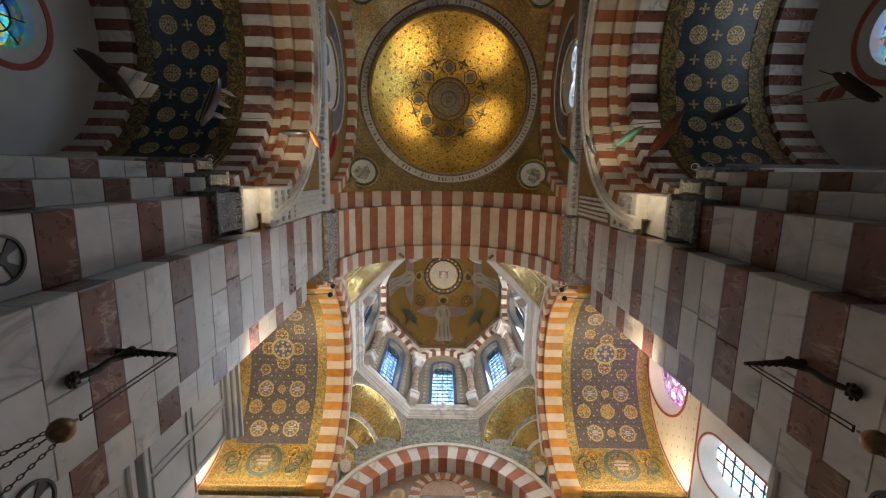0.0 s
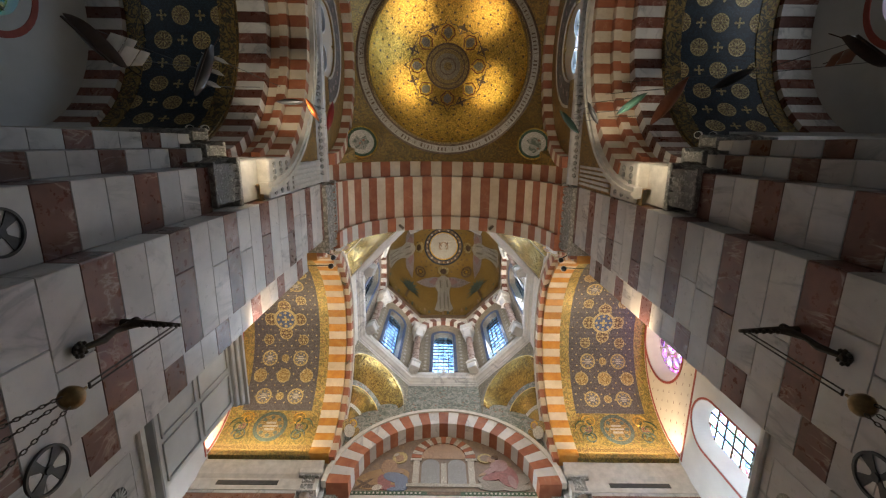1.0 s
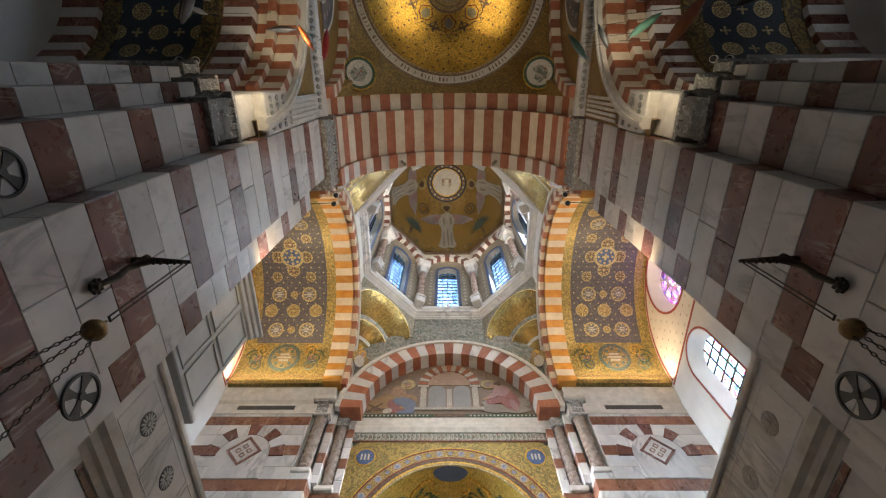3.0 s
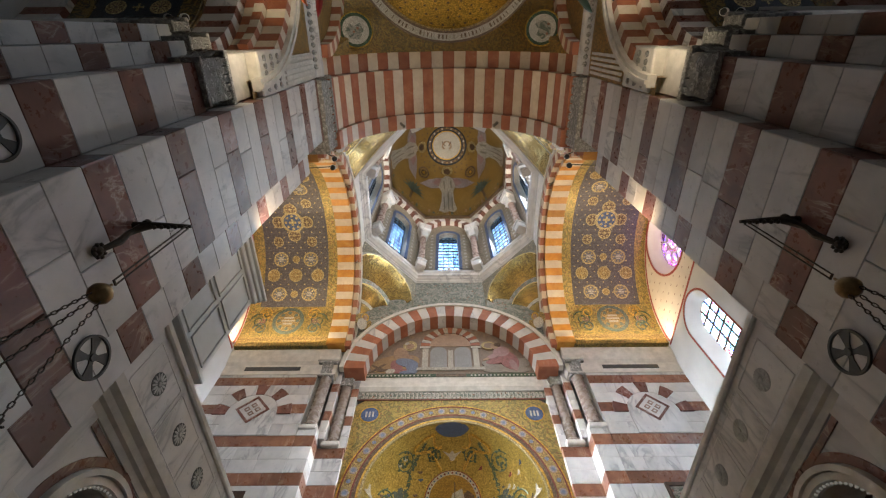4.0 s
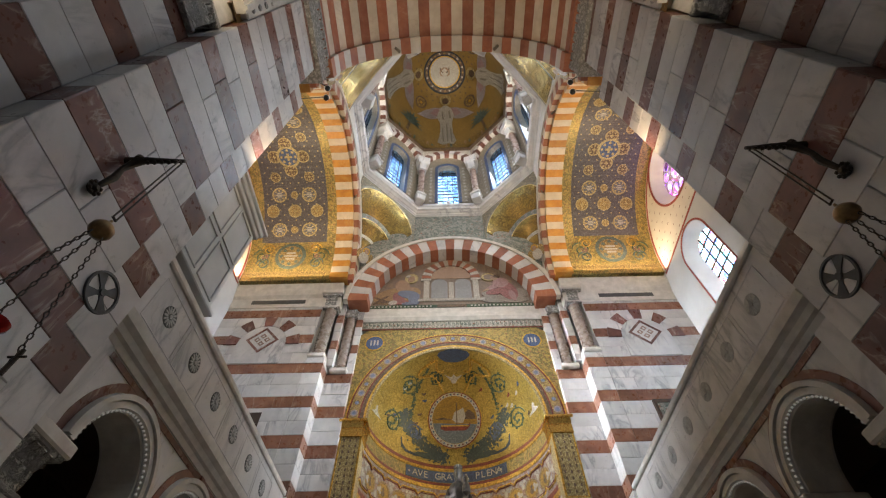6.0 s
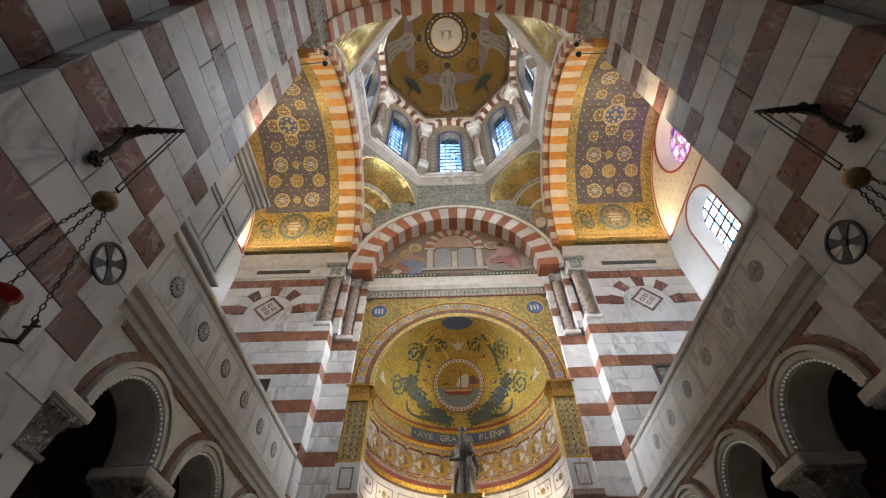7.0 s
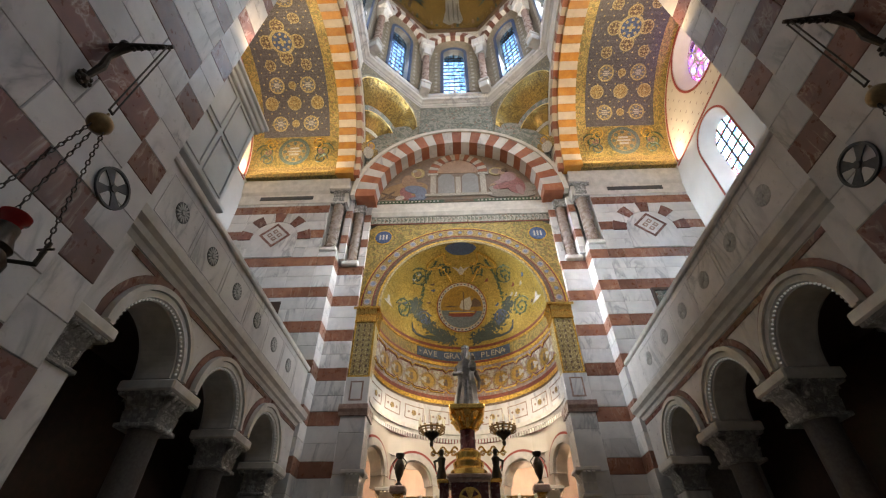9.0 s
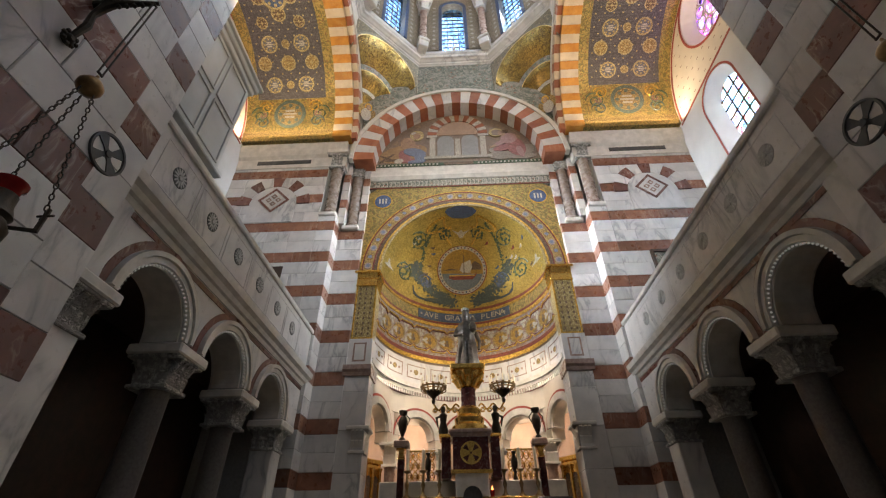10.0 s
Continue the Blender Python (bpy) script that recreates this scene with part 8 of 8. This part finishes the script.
# worn letters of the ring, as bars
bm = bmesh.new()
for i in range(150):
    if rng.random() < 0.2 or 172 < i * 2.4 < 272:
        continue
    a = 2 * math.pi * i / 150
    m = ring_at @ Matrix.Rotation(a, 4, "Z")
    w = rng.choice((0.012, 0.02, 0.028))
    bm.faces.new([bm.verts.new(m @ Vector((x, y, -0.004))) for x, y in ((2.83, -w), (2.95, -w), (2.95, w), (2.83, w))])
part("letter_bars", bm, BROWNMOSAIC, gdome, kind="stuff")
for sx in (-1, 1):
    for sy in (-1, 1):
        a = math.atan2(sy, sx)
        q = Vector(pendentive((a % (2 * math.pi)) / (2 * math.pi), 0.62))
        nrm = Vector((-0.3 * sx, -0.3 * sy, -1)).normalized()
        m = facing(q + nrm * 0.24, nrm)
        for r1, r0, mat, h in ((0.46, 0.38, GREENMOSAIC, 0.02), (0.5, 0.46, GOLD, 0.025), (0.38, 0.0, PALEMOSAIC, 0.01)):
            bm = bmesh.new()
            disc(bm, m, r1, h, 28, r0)
            part("medallion", bm, mat, pend)
        bm = bmesh.new()
        bm.faces.new([bm.verts.new(m @ Vector((x, y, 0.014))) for x, y in ((-0.2, -0.22), (0.05, -0.28), (0.24, -0.1), (0.16, 0.16), (-0.06, 0.24), (-0.1, 0.05), (-0.24, 0.0))])
        part("medallion_scene", bm, GREYMOSAIC, pend)

# ---- brackets, hanging lamps and wall crosses ----
before = set(scene.objects)
for s in (-1, 1):
    br = thing("wall_bracket", "dark bronze wall bracket on the striped pier", "bracket", (s * 3.3, 1.76, 5.0), "brackets on the piers")
    bm = lathe(bmesh.new(), [(0.02, 0), (0.06, 0.02), (0.065, 0.04), (0.04, 0.06), (0.02, 0.08)], (s * 3.3, 1.76, 4.99), 10, turn=Matrix.Rotation(radians(-90 * s), 4, "Y"))
    ro = part("rosette", bm, BRONZE, br, "", True)
    for j in range(8):
        a = j * math.pi / 4
        bm = bmesh.new()
        bmesh.ops.create_icosphere(bm, subdivisions=1, radius=0.022, matrix=Matrix.Translation((s * 3.25, 1.76 + 0.06 * math.cos(a), 4.99 + 0.06 * math.sin(a))))
        part("petal", bm, BRONZE, ro)
    part("scroll_body", tube(bmesh.new(), [(s * 3.26, 1.76, 5.0), (s * 3.2, 1.76, 5.18), (s * 3.24, 1.76, 5.36), (s * 3.2, 1.76, 5.5), (s * 3.12, 1.76, 5.55)], [0.025, 0.036, 0.028, 0.042, 0.034], 8), BRONZE, br, "", True)
    part("scroll_head", lathe(bmesh.new(), [(0.015, -0.04), (0.045, -0.02), (0.045, 0.02), (0.015, 0.04)], (s * 3.2, 1.76, 5.6), 10), BRONZE, br, "", True)
    bm = tube(bmesh.new(), [(s * 3.3, 1.76, 5.55), (s * 3.1, 1.76, 5.56), (s * 2.72, 1.77, 5.545)], [0.045, 0.036, 0.018], 8)
    for k in range(5):
        bmesh.ops.create_icosphere(bm, subdivisions=1, radius=0.026, matrix=Matrix.Translation((s * (3.08 - 0.07 * k), 1.765, 5.522)))
    part("arm", bm, BRONZE, br, "", True)
    lp = thing("sanctuary_lamp", "dark bronze sanctuary lamp with red glass on long chains", "lamp", (s * 2.74, 1.76, 2.9), "hanging lamps before the choir")
    bm = bmesh.new()
    for k in (-1, 1):
        tube(bm, [(s * 2.74, 1.76 + 0.018 * k, 5.5), (s * 2.74, 1.76 + 0.02 * k, 4.44)], 0.007, 6)
    for z in (5.5, 4.44):
        tube(bm, [(s * 2.74, 1.735, z), (s * 2.74, 1.785, z)], 0.01, 6)
    part("hanger", bm, BRONZE, lp)
    part("ball", lathe(bmesh.new(), [(0.01, 0.13), (0.014, 0.1), (0.025, 0.085), (0.058, 0.06), (0.083, 0.02), (0.083, -0.02), (0.062, -0.055), (0.025, -0.075), (0.01, -0.085)], (s * 2.74, 1.76, 4.28), 24), BRASS, lp, "polished brass ball", True)
    for j in range(3):
        a = j * 2.0944 + 0.6
        p0 = Vector((s * 2.74 + 0.05 * math.cos(a), 1.76 + 0.05 * math.sin(a), 4.21))
        p1 = Vector((s * 2.74 + 0.22 * math.cos(a), 1.76 + 0.22 * math.sin(a), 3.12))
        bm = bmesh.new()
        for k in range(26):
            c = p0.lerp(p1, (k + 0.5) / 26)
            dirn = (p1 - p0).normalized()
            u = dirn.orthogonal().normalized()
            u = u if k % 2 else dirn.cross(u)
            tube(bm, [c + dirn * 0.026 * math.sin(q * math.pi / 4) + u * 0.011 * math.cos(q * math.pi / 4) for q in range(9)], 0.0045, 4)
        ch = part("chain", bm, BRONZE, lp)
        bm = tube(bmesh.new(), [p1 + Vector((0, 0, 0.1)), p1 + Vector((0, 0, -0.06)), p1.lerp(Vector((s * 2.74, 1.76, 2.98)), 0.6)], [0.012, 0.018, 0.012], 6)
        tube(bm, [p1 + Vector((-0.05, 0, 0.05)), p1 + Vector((0.05, 0, 0.05))], 0.008, 5)
        part("hook", bm, BRONZE, ch)
    part("bowl", lathe(bmesh.new(), [(0.01, 2.8), (0.03, 2.83), (0.025, 2.86), (0.07, 2.9), (0.115, 2.97), (0.12, 3.02), (0.09, 3.07), (0.105, 3.1), (0.075, 3.17), (0.07, 3.24)], (s * 2.74, 1.76, 0), 24), BRONZE, lp, "chased dark bronze bowl", True)
    part("glass", lathe(bmesh.new(), [(0.06, 3.22), (0.062, 3.28), (0.08, 3.3), (0.082, 3.33), (0.07, 3.34)], (s * 2.74, 1.76, 0), 24), REDGLASS, lp, "red glass rim", True)
    for y, z, x in ((2.58, 4.53, 3.3), (0.72, 4.88, 3.6)):
        m = facing((s * x, y, z), (-s, 0, 0))
        bm = bmesh.new()
        disc(bm, m, 0.2, 0.025, 32, 0.178)
        for j in range(4):
            a = math.pi / 4 + j * math.pi / 2
            pts = [(0.0, -0.03), (0.06, -0.022), (0.18, -0.06), (0.18, 0.06), (0.06, 0.022), (0.0, 0.03)]
            vs = [bm.verts.new(m @ Matrix.Rotation(a, 4, "Z") @ Vector((px, py, 0.012))) for px, py in pts]
            bm.faces.new(vs)
            ws = [bm.verts.new(m @ Matrix.Rotation(a, 4, "Z") @ Vector((px, py, 0.0))) for px, py in pts]
            for q in range(len(pts)):
                bm.faces.new((vs[q], ws[q], ws[(q + 1) % 6], vs[(q + 1) % 6]))
        disc(bm, m, 0.035, 0.03, 12)
        tagged(part("consecration_cross", bm, GREYIRON, None, "dark metal cross in a ring on the marble pier"), category="cross", group="crosses on the piers")

for ob in set(scene.objects) - before:
    if ob.parent is None and ob.matrix_basis.translation.x >= 0 and (ob.type == "EMPTY" or ob.data.vertices[0].co.x > 0):
        ob.matrix_basis = Matrix.Translation((EAST, 0, 0)) @ ob.matrix_basis

# ---- organ case in the west transept ----
org = thing("organ_case", "tall grey painted panelled case standing on the gallery", "organ case", (-6.1, 4.6, 4.95))
part("lower_case", boxed(-7.35, -5.28, 3.25, 5.7, 4.97, 7.85), PANEL, org)
up_ = part("upper_case", boxed(-7.35, -5.0, 3.25, 6.02, 7.98, 10.75), PANEL, org)
part("cornice", box(box(boxed(-7.35, -4.86, 3.25, 6.16, 10.75, 10.9, bevel=0.02), -7.35, -4.92, 3.25, 6.1, 10.6, 10.75, bevel=0.02), -7.35, -4.8, 3.25, 6.22, 10.9, 10.98), PANEL, org)
part("sill", box(boxed(-7.35, -4.9, 3.25, 6.12, 7.86, 7.98, bevel=0.02), -7.35, -5.06, 3.25, 5.94, 7.76, 7.86), PANEL, org)
for k, (y0, y1) in enumerate(((3.3, 4.15), (4.25, 5.05), (5.15, 5.92))):
    for z0, z1 in ((8.1, 9.2), (9.32, 10.5)):
        bm = bmesh.new()
        for a in ((y0, y1, z0, z0 + 0.05), (y0, y1, z1 - 0.05, z1), (y0, y0 + 0.05, z0, z1), (y1 - 0.05, y1, z0, z1)):
            box(bm, -4.998, -4.96, a[0], a[1], a[2], a[3], bevel=0.01)
        part("panel_frame", bm, PANEL, up_)
for y0, y1 in ((3.4, 4.4), (4.55, 5.55)):
    bm = bmesh.new()
    for a in ((y0, y1, 5.5, 5.55), (y0, y1, 7.5, 7.55), (y0, y0 + 0.05, 5.5, 7.55), (y1 - 0.05, y1, 5.5, 7.55)):
        box(bm, -5.278, -5.24, a[0], a[1], a[2], a[3], bevel=0.01)
    part("panel_frame", bm, PANEL, org)

# framed board, and a dark panel painting in a shaded opening, on the transept walls
fr_ = thing("framed_board", "dark framed board hung on the marble wall", "picture frame", (5.7, YE - 0.05, 8.0))
part("frame", box(box(box(boxed(5.05, 6.35, YE - 0.1, YE - 0.02, 8.22, 8.3), 5.05, 6.35, YE - 0.1, YE - 0.02, 6.9, 6.98), 5.05, 5.12, YE - 0.1, YE - 0.02, 6.98, 8.22), 6.28, 6.35, YE - 0.1, YE - 0.02, 6.98, 8.22), WOODSHADE, fr_)
part("board", boxed(5.12, 6.28, YE - 0.06, YE - 0.025, 6.98, 8.22), GREYMOSAIC, fr_)
structure("door_1", boxed(-5.75, -4.98, YE - 0.035, YE + 0.02, 6.2, 8.18), WOODSHADE, "dark panel for the shaded opening in the transept wall", "door")

# ---- hanging model boats ----
WIRE = GREYIRON


def hull(bm, length, beam, depth, m, n=14):
    """A boat's hull along the frame's x, keel down."""
    rows = []
    for i in range(n + 1):
        t = -1 + 2 * i / n
        w = beam / 2 * max(0.02, (1 - abs(t) ** 2.4))
        d = depth * (1 - 0.45 * abs(t) ** 3)
        sheer = 0.25 * depth * t * t
        rows.append([bm.verts.new(m @ Vector((t * length / 2, y * w, z))) for y, z in ((-1, sheer), (-0.85, -d * 0.5), (-0.3, -d * 0.92), (0, -d), (0.3, -d * 0.92), (0.85, -d * 0.5), (1, sheer))])
    for a, b in zip(rows, rows[1:]):
        for k in range(6):
            bm.faces.new((a[k], b[k], b[k + 1], a[k + 1]))
        bm.faces.new((a[0], a[6], b[6], b[0]))
    bm.faces.new(rows[0])
    bm.faces.new(rows[-1][::-1])
    return bm


def wire(parent, a, b):
    part("wire", tube(bmesh.new(), [a, b], 0.006, 5), WIRE, parent)


def ship(x, y, z, turn, length, hull_mat, masts, sail_mat, label, lean=0):
    m = pose(x, y, z, lean, 0, turn)
    c = thing("model_ship", label, "ship model", (x, y, z), "model ships on wires")
    part("hull", hull(bmesh.new(), length, length * 0.24, length * 0.17, m), hull_mat, c, "", True)
    part("keel", box_at(m, -length * 0.42, length * 0.42, -0.012, 0.012, -length * 0.2, -length * 0.16), WOODSHADE, c)
    part("bowsprit", tube(bmesh.new(), [m @ Vector((length * 0.45, 0, 0.03)), m @ Vector((length * 0.68, 0, 0.12))], 0.01, 6), WOODSHADE, c)
    for k in range(masts):
        px = length * (0.25 - 0.25 * k) if masts > 1 else 0.0
        top = length * (0.8 if k != masts - 1 or masts == 1 else 0.65)
        mast = part("mast", tube(bmesh.new(), [m @ Vector((px, 0, 0)), m @ Vector((px, 0, top))], [0.016, 0.008], 6), WOODSHADE, c)
        for q, (z0, z1, w) in enumerate(((0.1, 0.42, 0.2), (0.44, 0.66, 0.16))):
            def f(u, v, z0=z0, z1=z1, w=w):
                ww = w * (1 - 0.2 * v) * length
                return m @ Vector((px + 0.05 * length * math.sin(math.pi * v) * math.sin(math.pi * u) + 0.02, (2 * u - 1) * ww, (z0 + (z1 - z0) * v) * length))
            def f2(u, v):
                return Vector(f(u, v)) + m.to_3x3() @ Vector((0.006, 0, 0))
            part("sail", grid_sheet(bmesh.new(), f, 6, 5, f2), sail_mat, mast, "", True)
    wire(c, m @ Vector((length * 0.3, 0, length * 0.1)), (x + 0.2, y - 0.1, 12.1))
    wire(c, m @ Vector((-length * 0.3, 0, length * 0.1)), (x - 0.2, y - 0.1, 12.1))
    return c


def box_at(m, *b):
    bm = boxed(*b)
    bmesh.ops.transform(bm, matrix=m, verts=bm.verts)
    return bm


ship(-5.45, -1.45, 8.75, 45, 1.05, WOODSHADE, 2, SAILCLOTH, "model sailing ship with yellowed sails on wires", 8)
ship(-4.05, -1.1, 9.1, -65, 0.85, BLACKHULL, 3, SAILCLOTH, "black model ship with three white sails on wires", 6)
ship(6.3, -1.45, 8.75, -150, 0.85, WOODSHADE, 1, WOODRED, "model boat with a reddish lateen sail on wires", 6)


def rowing_boat(x0, y0, x1, y1, z, mat, label):
    """A slim boat between two ends, hung on two wires."""
    c = thing("model_boat", label, "boat model", ((x0 + x1) / 2, (y0 + y1) / 2, z), "small model boats on wires")
    ln = math.hypot(x1 - x0, y1 - y0)
    m = pose((x0 + x1) / 2, (y0 + y1) / 2, z, 0, 0, math.degrees(math.atan2(y1 - y0, x1 - x0)))
    part("hull", hull(bmesh.new(), ln, ln * 0.22, ln * 0.14, m), mat, c, "", True)
    part("thwart", box_at(m, -0.03, 0.03, -ln * 0.1, ln * 0.1, 0.0, 0.012), WOODRED, c)
    for k in (-0.3, 0.3):
        a = m @ Vector((k * ln, 0, 0.01))
        wire(c, a, (math.copysign(3.2, x0), a.y - 0.1, 13.15))
    return c


rowing_boat(-3.32, -0.73, -2.8, -0.73, 10.2, BLACKHULL, "small black model boat on wires")
rowing_boat(-2.76, -0.8, -2.53, -0.38, 10.2, ORANGEHULL, "small orange model boat on wires")
rowing_boat(-2.25, -0.75, -2.37, -0.21, 10.2, REDHULL, "small red model boat on wires")
rowing_boat(2.06, -0.64, 2.45, -0.22, 10.2, GREENPAINT, "small pale green model boat on wires")
rowing_boat(2.58, -0.8, 2.8, -0.4, 10.2, BLACKHULL, "small dark model boat on wires")
rowing_boat(3.15, -0.58, 3.68, -0.98, 10.2, GREENPAINT, "small green model boat on wires")
rowing_boat(3.82, -0.4, 4.4, -1.26, 10.2, WOODRED, "slim brown model boat on wires")
rowing_boat(4.9, -1.05, 5.62, -1.43, 10.2, BLACKHULL, "slim black model boat on wires")

# ---- spotlights, cameras and cable trays ----
for s in (-1, 1):
    for k in range(2):
        x = s * (4.32 + 0.26 * k)
        sp = thing("spotlight", "white cylindrical spotlight on the capital", "spotlight", (x, -0.18, 9.32), "spotlights on the capitals")
        m = Matrix.Translation((x, -0.2, 9.42)) @ Matrix.Rotation(radians(35 * s), 4, "Y")
        part("body", lathe(bmesh.new(), [(0.06, -0.1), (0.065, 0.1), (0.05, 0.1)], (0, 0, 0), 16, turn=m), STEELWHITE, sp, "", True)
        part("lens", lathe(bmesh.new(), [(0.05, -0.104), (0.05, -0.1)], (0, 0, 0), 16, turn=m), BLACK, sp)
        part("yoke", tube(bmesh.new(), [(x, -0.12, 9.3), (x, -0.12, 9.42)], 0.012, 6), BLACK, sp)
    for x, y, z in ((3.05, 3.0, 12.75), (2.98, 3.08, 12.2)):
        cm = thing("security_camera", "small black dome camera below the arch", "camera", (s * x, y, z), "dome cameras on the imposts")
        part("dome", lathe(bmesh.new(), [(0.01, -0.07), (0.05, -0.05), (0.07, 0.0), (0.07, 0.02)], (s * x, y, z), 14), BLACK, cm, "", True)
        part("mount", lathe(bmesh.new(), [(0.075, 0.02), (0.075, 0.06), (0.05, 0.07)], (s * x, y, z), 14), STEELWHITE, cm)
        part("bracket", tube(bmesh.new(), [(s * x, y, z + 0.06), (s * x, y, z + 0.12), (s * 3.34, 2.9, 13.02) if z > 12.5 else (s * 3.7, 3.1, z + 0.06)], 0.012, 6), GREYIRON, cm)
    fl = thing("floodlight", "small lit white floodlight on the impost", "floodlight", (s * 3.5, 9.85, 12.7), "floodlights below the apse arch")
    part("housing", boxed(*sorted((s * 3.42, s * 3.56)), 9.9, 10.0, 12.62, 12.76, bevel=0.01), STEELWHITE, fl)
    part("lit_face", boxed(*sorted((s * 3.44, s * 3.54)), 9.885, 9.9, 12.64, 12.74), SPOTGLOW, fl)
tray = thing("ribbed_conduit", "ribbed metal conduit along the chapel string course", "conduit", (6, -0.2, 9.34))
bm = bmesh.new()
for i in range(58):
    lathe(bm, [(0.03, -0.012), (0.042, 0.0), (0.03, 0.012)], (4.85 + 0.045 * i, -0.22, 9.36), 8, turn=Matrix.Rotation(radians(90), 4, "Y"))
part("conduit", bm, BRASS, tray, kind="stuff")
part("rail", boxed(4.8, 7.9, -0.26, -0.2, 9.3, 9.33), STEELWHITE, tray)
